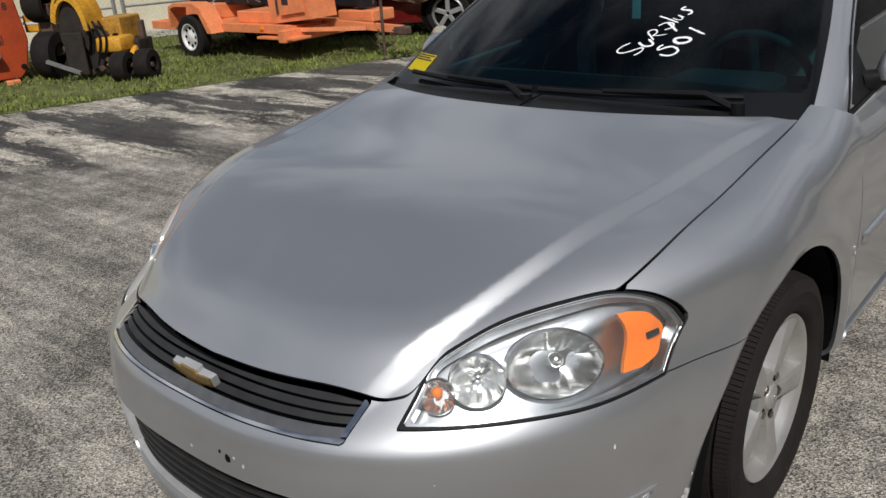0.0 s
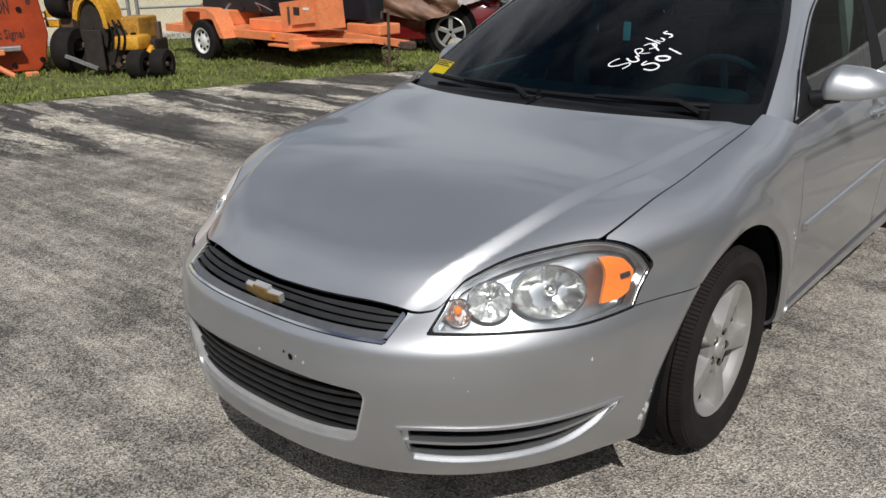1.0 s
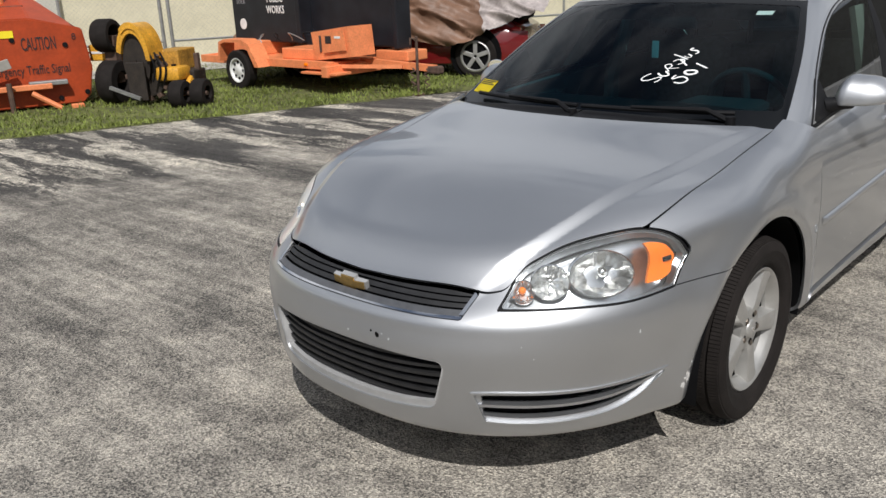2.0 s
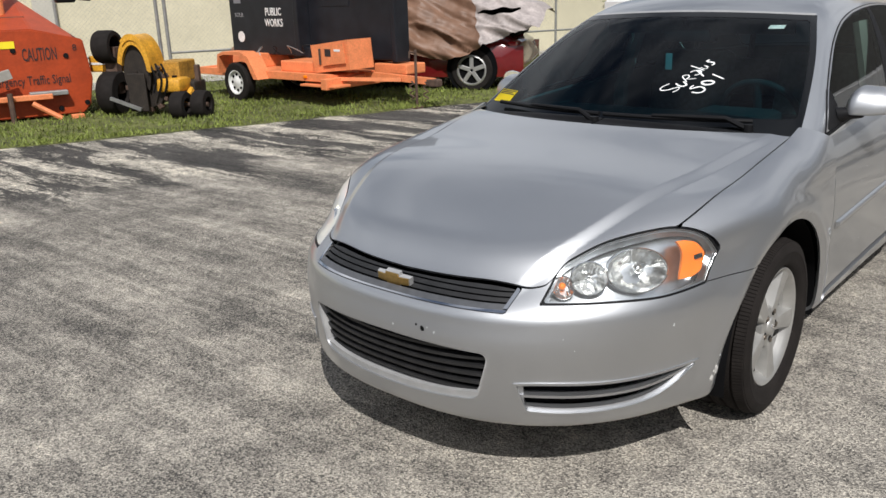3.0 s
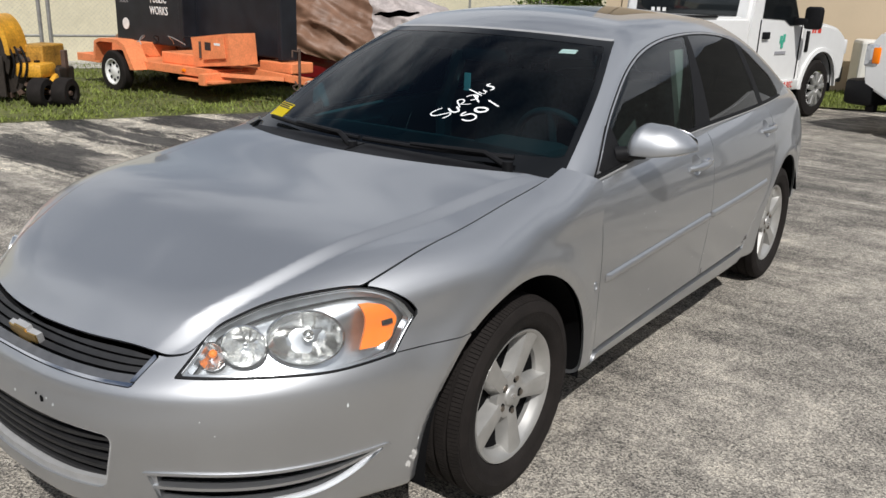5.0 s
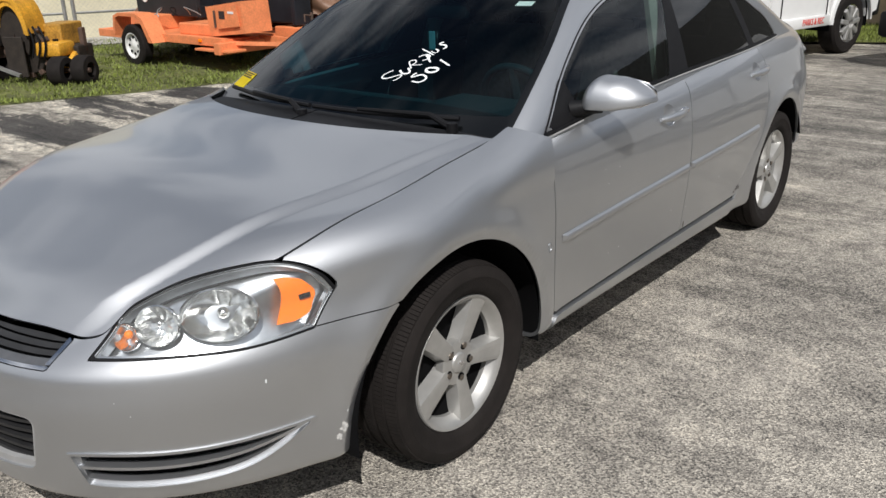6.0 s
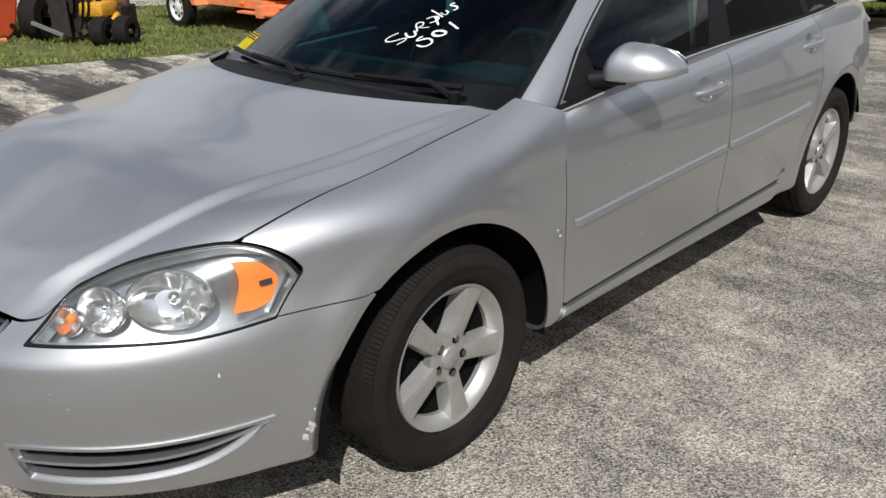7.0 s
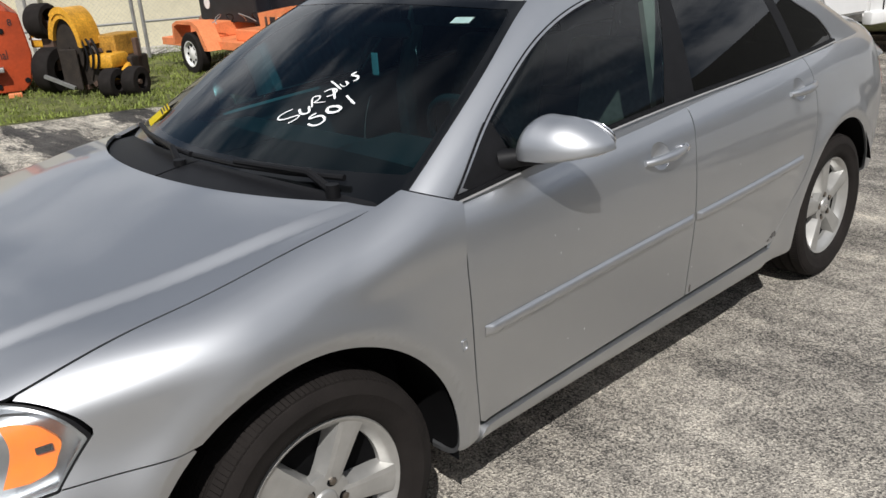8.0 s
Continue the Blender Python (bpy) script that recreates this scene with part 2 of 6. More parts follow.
# ---- the car's form: lower body and greenhouse as smooth solids ----
side_z = spline([0.12, 0.20, 0.26, 0.40, 0.60, 0.75, 0.88, 1.0, 1.12], [0.78, 0.845, 0.868, 0.884, 0.896, 0.892, 0.868, 0.825, 0.76])
side_y = spline([-1.2, 0.0, 1.4, 2.7, 3.4, 4.1], [0.0, 0.0, 0.008, 0.004, -0.068, -0.16])
nose_z = spline([0.12, 0.20, 0.335, 0.45, 0.54, 0.580, 0.61, 0.70, 0.80, 0.95], [-1.04, -1.115, -1.158, -1.170, -1.170, -1.162, -1.154, -1.050, -1.044, -0.903])
top_y = spline([-1.3, -1.0, -0.8, -0.57, -0.2, 0.1, 0.35, 0.8, 1.5, 2.5, 3.0, 3.5, 3.95, 4.15], [0.646, 0.755, 0.823, 0.907, 0.953, 1.002, 1.025, 1.045, 1.08, 1.12, 1.12, 1.11, 1.07, 1.03])
crease_y = spline([-1.006, -0.886, -0.616, -0.182, 0.141, 0.331], [0.428, 0.485, 0.588, 0.669, 0.727, 0.751])
YC, YT = -0.10, 3.15
# wheel openings: centre along the car, height, radius
ARCHES = ((-0.036, 0.298, 0.444), (2.785, 0.295, 0.443))


def body(p):
    x, y, z = np.abs(p[:, 0]), p[:, 1], p[:, 2]
    w = side_z(z) + side_y(y)
    for yc, zc, ra in ARCHES:
        d = np.hypot(y - yc, z - zc) - ra
        out = 0.016 * np.exp(-(np.maximum(d - 0.028, 0) / 0.06) ** 2) - 0.42 * np.clip(0.028 - d, 0, 0.045)
        w = w + out * sstep(z, 0.1, 0.3)
    w = w + 0.098 * np.logaddexp(0, (z - 0.70) / 0.02) * 0.02 * sstep(-y, -0.1, 0.4)
    w = w - 0.22 * np.logaddexp(0, (z - 0.578) / 0.008) * 0.008 * sstep(-y, 0.12, 0.6)
    q = np.maximum(0, (YC - y) / (YC - nose_z(z)))
    q2 = np.maximum(0, (y - YT) / (4.0 - 0.35 * np.abs(z - 0.75) - YT))
    r = ((x / np.maximum(w, 0.1)) ** 2.5 + q ** 2.207 + q2 ** 2.6) ** (1 / 3.307)
    f1 = (r - 1) * 0.9
    t = top_y(y) - 0.038 * (x / 0.74) ** 2
    c = crease_y(y) - 0.018 - 0.010 * sstep(y, -0.6, 0.0)
    ramp = 0.5 * (sstep(x - c, -0.024, 0.024) + np.clip((x - c + 0.019) / 0.038, 0, 1))
    t = t + (0.005 - 0.0165 * ramp) * sstep(-y, -0.45, -0.1)
    k = 0.098 + 0.022 * sstep(y, 0.3, 0.7)
    f = smax(f1, z - t, k)
    return smax(f, 0.222 + 0.022 * sstep(y, -0.3, 0.3) + 0.14 * sstep(y, 2.95, 3.22) - z, 0.05)


screen_x = lambda x: 0.235 + 0.30 * x * x
side_g = spline([0.80, 0.95, 1.10, 1.25, 1.40, 1.55], [0.862, 0.828, 0.770, 0.698, 0.612, 0.52])
side_gy = spline([0.0, 1.0, 1.8, 2.4, 3.0, 3.4], [0.0, 0.0, 0.006, -0.002, -0.038, -0.085])
roof_y = spline([0.7, 1.0, 1.3, 1.7, 2.1, 2.5, 2.9], [1.395, 1.452, 1.491, 1.512, 1.508, 1.478, 1.41])


def cabin(p):
    x, y, z = np.abs(p[:, 0]), p[:, 1], p[:, 2]
    a1 = (screen_x(x) + (z - 1) / 0.575 + 0.25 * (z - 1) ** 2 - y) * 0.48
    a2 = x - side_g(z) - side_gy(y)
    a3 = z - roof_y(y) + 0.055 * (x / 0.6) ** 2
    a4 = (y - (3.37 - 0.12 * x * x - (z - 1.08) / 0.43)) * 0.38
    f = smax(a2, a3, 0.10)
    f = smax(f, a1, 0.07)
    return smax(f, a4, 0.08)


def union(p):
    """Body and cabin flowing into each other at the foot of the screen pillars."""
    return -smax(-body(p), -smax(cabin(p), 0.86 - p[:, 2], 0.05), 0.07)


pillar_seam = lambda p: (p[:, 1] - 0.42) * 0.35 + (p[:, 2] - 0.985) * 0.9


def wing_grid():
    """A net of the front wings and the foot of the pillars."""
    y, e = np.repeat(np.arange(-0.66, 0.60, 0.014), 110), np.tile(np.radians(np.linspace(-30, 52, 110)), 90)
    y = y[:90 * 110]
    d = np.stack([np.cos(e), e * 0, np.sin(e)], 1)
    return cast(union, np.stack([e * 0, y, np.full(len(e), 0.45)], 1), d, 1.6), grid_faces(90, 110, False)


def cast(fn, o, d, far):
    lo, hi = np.zeros(len(o)), np.full(len(o), far)
    for _ in range(34):
        mid = (lo + hi) / 2
        ins = fn(o + d * mid[:, None]) < 0
        lo, hi = np.where(ins, mid, lo), np.where(ins, hi, mid)
    return o + d * lo[:, None]


def grid_faces(nu, nv, wrap):
    f = []
    for i in range(nu if wrap else nu - 1):
        for j in range(nv - 1):
            a, b = i * nv + j, ((i + 1) % nu) * nv + j
            f.append((a, b, b + 1, a + 1))
    return f


def front_grid():
    """A finer net of the nose."""
    az = np.radians(np.linspace(-100, 100, 380))
    el = np.radians(np.linspace(-26, 26, 104))
    a, e = np.repeat(az, len(el)), np.tile(el, len(az))
    d = np.stack([np.sin(a) * np.cos(e), -np.cos(a) * np.cos(e), np.sin(e)], 1)
    return cast(body, np.tile(np.array([[0.0, -0.25, 0.55]]), (len(a), 1)), d, 2.0), grid_faces(len(az), len(el), False)


def hood_grid():
    """A fine net of the hood, seen from above."""
    x, y = np.repeat(np.linspace(-0.80, 0.80, 210), 120), np.tile(np.linspace(-1.09, 0.37, 120), 210)
    d = np.tile(np.array([[0.0, 0, 1.0]]), (len(x), 1))
    return cast(body, np.stack([x, y, np.full(len(x), 0.52)], 1), d, 1.2), grid_faces(210, 120, False)


def body_mesh():
    az = np.radians(np.linspace(0, 90, 80))
    half = [(0.0, -0.25, math.sin(a), -math.cos(a)) for a in az]
    half += [(0.0, y, 1.0, 0.0) for y in np.arange(-0.23, YT, 0.021)]
    half += [(0.0, YT, math.cos(a), math.sin(a)) for a in np.radians(np.linspace(0, 90, 36))]
    loop = half + [(ox, oy, -dx, dy) for ox, oy, dx, dy in reversed(half[1:-1])]
    el = np.radians(np.concatenate([np.linspace(-38, 35, 76), np.linspace(36, 89.5, 46)]))
    L = np.array(loop)
    o = np.repeat(np.stack([L[:, 0], L[:, 1], np.full(len(L), 0.55)], 1), len(el), 0)
    e = np.tile(el, len(L))
    d = np.repeat(L[:, 2:], len(el), 0) * np.cos(e)[:, None]
    d = np.concatenate([d, np.sin(e)[:, None]], 1)
    return cast(body, o, d, 2.0), grid_faces(len(L), len(el), True)


def cabin_mesh():
    az = np.radians(np.linspace(0, 360, 420, endpoint=False))
    el = np.radians(np.linspace(-3, 89.5, 110))
    a, e = np.repeat(az, len(el)), np.tile(el, len(az))
    d = np.stack([np.sin(a) * np.cos(e), -np.cos(a) * np.cos(e) * 1.35, np.sin(e)], 1)
    o = np.tile(np.array([[0.0, 1.72, 0.86]]), (len(a), 1))
    return cast(cabin, o, d, 2.6), grid_faces(len(az), len(el), True)


# seams and openings, each as a function that is positive inside
hood_front = spline([0.0, 0.132, 0.249, 0.346, 0.415, 0.437, 0.471, 0.486, 0.499, 0.517, 0.557, 0.611, 0.669, 0.716, 0.747, 0.777, 0.798, 0.822], [-1.054, -1.047, -1.029, -1.005, -0.986, -0.977, -0.953, -0.930, -0.884, -0.847, -0.783, -0.715, -0.649, -0.592, -0.558, -0.526, -0.502, -0.468])
hood_back = lambda x: 0.062 + 0.30 * x ** 2 + 0.22 * x ** 4
lamp_low = spline([0.44, 0.578, 0.702, 0.763, 0.80, 0.83], [0.648, 0.648, 0.645, 0.644, 0.651, 0.660])
hood_side = spline([-0.633, -0.586, -0.457, -0.299, -0.102, 0.127, 0.328], [0.710, 0.723, 0.745, 0.751, 0.754, 0.758, 0.757])
lamp_end = lambda p: -0.472 - 0.92 * np.maximum(0, 0.745 - p[:, 2]) + 0.55 * np.maximum(0, p[:, 2] - 0.745) - p[:, 1]
belt_y = spline([0.4, 0.51, 1.1, 1.7, 2.4, 3.0], [0.942, 0.949, 0.993, 1.018, 1.032, 1.052])
X = lambda p: np.abs(p[:, 0])
Y = lambda p: p[:, 1]
Z = lambda p: p[:, 2]
GAP = 0.0025


def f_hood(p):
    seam = hood_side(Y(p)) - X(p)
    return np.minimum(np.minimum(seam, Y(p) - hood_front(X(p))), np.minimum(hood_back(X(p)) - Y(p), Z(p) - 0.5)) - GAP


def f_lamp(p):
    return np.minimum(np.minimum(hood_front(X(p)) - 0.004 - Y(p), Z(p) - lamp_low(X(p))), np.minimum(X(p) - 0.496 + (Z(p) - 0.64) * 0.05, lamp_end(p)))


def f_grille(p):
    return np.minimum(np.minimum(hood_front(X(p)) - 0.006 - Y(p), Z(p) - 0.6265 + 0.020 * X(p) ** 2), 0.416 + (Z(p) - 0.62) * 0.12 - X(p))


def rounded(cx, cz, hx, hz, r):
    """A rounded box in the front view."""
    return lambda x, z: -(np.hypot(np.maximum(np.abs(x - cx) - hx + r, 0), np.maximum(np.abs(z - cz) - hz + r, 0)) + np.minimum(np.maximum(np.abs(x - cx) - hx, np.abs(z - cz) - hz) + r, 0) - r)


def f_intake(p):
    z = Z(p) + sstep(Z(p), 0.36, 0.47) * 0.011 * (X(p) / 0.37) ** 2 - (1 - sstep(Z(p), 0.36, 0.47)) * 0.020 * (X(p) / 0.36) ** 2
    return np.where(Y(p) < -0.5, rounded(0, 0.4135, 0.368, 0.0985, 0.03)(X(p) - (z - 0.418) * 0.22, z), -1)


vent_top = spline([0.44, 0.50, 0.65, 0.78, 0.86], [0.400, 0.405, 0.399, 0.401, 0.412])
vent_low = spline([0.44, 0.50, 0.615, 0.70, 0.75, 0.79, 0.83], [0.312, 0.304, 0.296, 0.300, 0.316, 0.355, 0.42])


def f_vent(p):
    return np.minimum(np.minimum(vent_top(X(p)) - Z(p), Z(p) - vent_low(X(p))), np.minimum(X(p) - 0.462 + (Z(p) - 0.36) * 0.25, -0.3 - Y(p)))


def f_arch(p):
    """Positive outside both wheel openings."""
    return np.minimum(*(np.hypot(Y(p) - yc, Z(p) - zc) - ra for yc, zc, ra in ARCHES))


def f_bumper(p):
    c = np.maximum(np.minimum(hood_front(X(p)) - 0.004 - Y(p), lamp_end(p)), np.minimum(0.6555 - Z(p), -0.05 - Y(p)))
    return np.minimum(c, f_arch(p))


door_rear = spline([0.25, 0.37, 0.48, 0.61, 0.82, 0.95, 1.1], [2.09, 2.15, 2.25, 2.372, 2.482, 2.50, 2.52])
door_fore = spline([0.2, 0.31, 0.42, 0.6, 0.79, 0.93, 1.0], [0.490, 0.485, 0.476, 0.468, 0.470, 0.500, 0.535])
door_mid = spline([0.2, 0.37, 0.6, 0.8, 0.99, 1.1], [1.515, 1.520, 1.535, 1.552, 1.602, 1.64])
sill_line = lambda y: 0.306 + 0.025 * (y - 0.5)


def f_fender(p):
    seam = X(p) - hood_side(Y(p)) - GAP
    front = np.minimum(np.maximum(Y(p) - hood_front(X(p)) - 0.002, -lamp_end(p) - 0.002), np.where(Y(p) < 0, Z(p) - 0.6585, 1.0))
    return np.minimum(np.minimum(seam, front), np.minimum(door_fore(Z(p)) - GAP - Y(p), np.minimum(f_arch(p), -pillar_seam(p) - 0.0012)))


def f_door_front(p):
    return np.minimum(np.minimum(Y(p) - door_fore(Z(p)) - GAP, door_mid(Z(p)) - GAP - Y(p)), np.minimum(Z(p) - sill_line(Y(p)) - 0.015, belt_y(Y(p)) - Z(p)))


def f_door_rear(p):
    return np.minimum(np.minimum(Y(p) - door_mid(Z(p)) - GAP, door_rear(Z(p)) - GAP - Y(p)), np.minimum(Z(p) - sill_line(Y(p)) - 0.015, np.minimum(belt_y(Y(p)) - Z(p), f_arch(p))))


def f_quarter(p):
    top = np.where(Y(p) < 2.95, belt_y(Y(p)) - Z(p), 1.0)
    return np.minimum(np.minimum(Y(p) - door_rear(Z(p)) - GAP, f_arch(p)), np.minimum(top, np.maximum(3.30 - Y(p), X(p) - 0.62)))


def f_deck(p):
    return np.minimum(np.minimum(Y(p) - 3.305, 0.615 - X(p)), Z(p) - 0.55)


def f_tail(p):
    return np.minimum(np.minimum(Y(p) - 3.305, 0.545 - Z(p)), 0.62 - X(p))


def f_sill(p):
    return np.minimum(np.minimum(sill_line(Y(p)) - GAP - Z(p), Y(p) - door_fore(Z(p)) - GAP), np.minimum(door_rear(Z(p)) - GAP - Y(p), f_arch(p)))


screen_edge = spline([0.90, 1.0, 1.11, 1.236, 1.383, 1.45], [0.785, 0.760, 0.722, 0.667, 0.574, 0.525])
dlo_top = spline([0.45, 0.51, 0.65, 0.82, 0.97, 1.1, 1.3, 1.6, 1.9, 2.2, 2.36, 2.52, 2.70, 2.84, 2.90], [0.922, 0.970, 1.086, 1.197, 1.277, 1.326, 1.372, 1.404, 1.411, 1.394, 1.365, 1.300, 1.212, 1.125, 1.045])


def f_screen(p):
    top = 1.408 - 0.02 * (X(p) / 0.55) ** 2 - Z(p)
    return np.minimum(np.minimum(screen_edge(Z(p)) - X(p), top), np.where(Y(p) < 1.3, Z(p) - 0.94, -1))


def f_dlo(p):
    return np.where(X(p) > 0.5, np.minimum(dlo_top(Y(p)) - Z(p), Z(p) - belt_y(Y(p))), -1) * 0.8


def f_rear_window(p):
    return np.where(Y(p) > 2.3, np.minimum(np.minimum(0.60 - (Z(p) - 1.1) * 0.35 - X(p), 1.39 - Z(p)), Z(p) - 1.09), -1)


def f_sunroof(p):
    return np.where(Z(p) > 1.35, rounded(0, 1.68, 0.40, 0.24, 0.05)(X(p), Y(p)), -1)


def f_cups(p):
    """Positive outside the hollows behind the door handles."""
    return np.minimum(np.hypot((Y(p) - 1.364) * 0.85, Z(p) - 0.884), np.hypot((Y(p) - 2.354) * 0.85, Z(p) - 0.934)) - 0.0435


def cut(mesh, *fns):
    v, f = mesh
    for fn in fns:
        v, f = clip(v, f, fn)
        v, f = compact(v, f)
    return v, f


neg = lambda fn, g=0.0: (lambda p: -fn(p) - g)
left = lambda p: p[:, 0]
right = lambda p: -p[:, 0]


def build_car():
    car = empty("sedan", pose(0, 0, 0), "silver four-door sedan with dull worn paint parked on asphalt", "car")
    bm = body_mesh()
    cm = cabin_mesh()
    P = lambda name, mesh, fn=body, m=PAINT, label="", **k: panel(name, *mesh, fn, m, car, label, **k)
    P("hood", cut(hood_grid(), f_hood), label="dull silver hood with a crease along each side")
    bump = cut(front_grid(), f_bumper, neg(f_lamp, 0.003), neg(f_grille, 0.002), neg(f_intake), neg(f_vent))
    P("front_bumper", bump, label="silver plastic bumper with chips and empty plate screw holes")
    for side in (left, right):
        half = cut(bm, side)
        wing = wing_grid()
        if side is right:
            wing = (wing[0] * np.array([[-1, 1, 1]]), wing[1])
        P("fender", cut(wing, f_fender), union)
        P("front_door", cut(half, f_door_front, f_cups))
        P("rear_door", cut(half, f_door_rear, f_cups))
        P("rear_quarter", cut(half, f_quarter))
        P("sill", cut(half, f_sill), lift=0.008, thick=0.02)
    P("boot_lid", cut(bm, f_deck))
    P("rear_bumper", cut(bm, f_tail))
    # greenhouse
    shell = cut(cm, lambda p: Z(p) - 0.9, lambda p: np.where((Y(p) < 0.62) & (X(p) > 0.6), pillar_seam(p) - 0.0012, 1.0), neg(f_screen), neg(f_dlo), neg(f_rear_window), neg(f_sunroof, 0.004))
    P("roof", shell, cabin, label="silver roof and pillars")
    P("windshield", cut(cm, f_screen), cabin, WIND_GLASS, thick=0.005, back=False)
    P("rear_window", cut(cm, f_rear_window), cabin, TINT_GLASS, thick=0.005, back=False)
    P("sunroof", cut(cm, f_sunroof), cabin, TINT_GLASS, thick=0.02)
    for side in (left, right):
        dlo = cut(cm, side, f_dlo)
        inner = lambda p: f_dlo(p) - 0.012
        fr = lambda p: np.minimum(inner(p), (1.486 + (Z(p) - 1.03) * 0.60 - Y(p)) * 0.85)
        rr = lambda p: np.minimum(inner(p), np.minimum(Y(p) - 1.672 - (Z(p) - 1.05) * 0.23, 2.425 - Y(p) - (Z(p) - 1.06) * 0.25))
        qr = lambda p: np.minimum(inner(p), Y(p) - 2.50 + (Z(p) - 1.06) * 0.25)
        P("front_door_glass", cut(dlo, fr), cabin, DOOR_GLASS, thick=0.005, back=False)
        P("rear_door_glass", cut(dlo, rr), cabin, TINT_GLASS, thick=0.005, back=False)
        P("quarter_glass", cut(dlo, qr), cabin, TINT_GLASS, thick=0.005, back=False)
        P("window_bright_line", cut(dlo, lambda p: f_dlo(p) - 0.0035, lambda p: 0.0085 - f_dlo(p), lambda p: Z(p) - belt_y(Y(p)) - 0.016), cabin, BRIGHT_TRIM, lift=0.004, thick=0.008)
        P("window_trim", cut(dlo, neg(fr), neg(rr), neg(qr)), cabin, BLACK_PLASTIC, lift=0.001)
    return car, bm, cm


car, body_grid, cabin_grid = build_car()

# ---- the car's fittings ----
REFLECTOR = mat("lamp_reflector", (0.90, 0.90, 0.88), rough=0.2, metal=1.0, var=0.1, scale=40, bump=0.06, bump_scale=60)
HOUSING = mat("lamp_housing", (0.60, 0.62, 0.64), rough=0.30, metal=1.0, var=0.15, scale=25)
BULB = mat("bulb_glass", (0.85, 0.80, 0.66), rough=0.1, metal=0.3, var=0.1, scale=60)
SEAT_CLOTH = mat("grey_seat_cloth", (0.10, 0.105, 0.11), rough=0.95, var=0.2, scale=40, bump=0.3, bump_scale=300)
DASH = mat("dash_plastic", (0.012, 0.013, 0.014), rough=0.85, var=0.15, scale=25, bump=0.1, bump_scale=250)
WHITE_MARK = mat("white_marker_paint", (0.82, 0.85, 0.85), rough=0.8, var=0.12, scale=80)
YELLOW_PAPER = mat("yellow_paper", (0.90, 0.72, 0.02), rough=0.7, var=0.03)
INK = mat("black_ink", (0.02, 0.02, 0.02), rough=0.7)
RED_LENS = mat("red_lens", (0.35, 0.01, 0.012), rough=0.12, coat=0.8, var=0.1)
NUT = mat("nut_steel", (0.22, 0.19, 0.16), rough=0.35, metal=0.9, var=0.2, scale=60)
SCUFF = mat("pale_scuff", (0.58, 0.57, 0.55), rough=0.7, var=0.3, scale=90)
GRIME = mat("dark_scuff", (0.11, 0.105, 0.10), rough=0.8, var=0.4, scale=80)
DISC = mat("brake_disc", (0.07, 0.062, 0.056), rough=0.5, metal=0.8, var=0.3, scale=30)
PALE_STICKER = mat("pale_sticker", (0.55, 0.75, 0.72), rough=0.5, var=0.05)
WORN_SILVER = mat("grey_satin_plastic", (0.42, 0.42, 0.42), rough=0.42, metal=0.3, var=0.1, scale=20)


DUSTY_BLACK = mat("dusty_black_plastic", (0.016, 0.016, 0.017), rough=0.55, var=0.3, scale=25)


LEDGE = mat("dark_grey_satin_plastic", (0.075, 0.078, 0.085), rough=0.4, spec=0.6, var=0.2, scale=30)
FRIT = mat("black_glass_edge", (0.004, 0.0045, 0.005), rough=0.12, spec=0.4, var=0.1)


def surface_point(fn, x, y, z, d):
    """The point where a ray from (x, y, z) along d meets the outside of fn, coming from within."""
    o = np.array([[x, y, z]], float)
    q = np.array([d], float)
    return Vector(cast(fn, o, q / np.linalg.norm(q), 2.0)[0])


def strip_on(fn, mesh, name, regions, material, lift, thick, label="", parent=None):
    """A raised or sunk strip of the surface inside all of the regions, cut one after the other."""
    if callable(regions):
        regions = (regions,)
    return panel(name, *cut(mesh, *regions), fn, material, parent or car, label, thick=thick, lift=lift)


def side_patch(s, y0, y1, z0, z1, ny, nz):
    """A fine net of the body side."""
    y, z = np.repeat(np.linspace(y0, y1, ny), nz), np.tile(np.linspace(z0, z1, nz), ny)
    d = np.tile(np.array([[float(s), 0, 0]]), (len(y), 1))
    return cast(body, np.stack([y * 0, y, z], 1), d, 2.0), grid_faces(ny, nz, False)


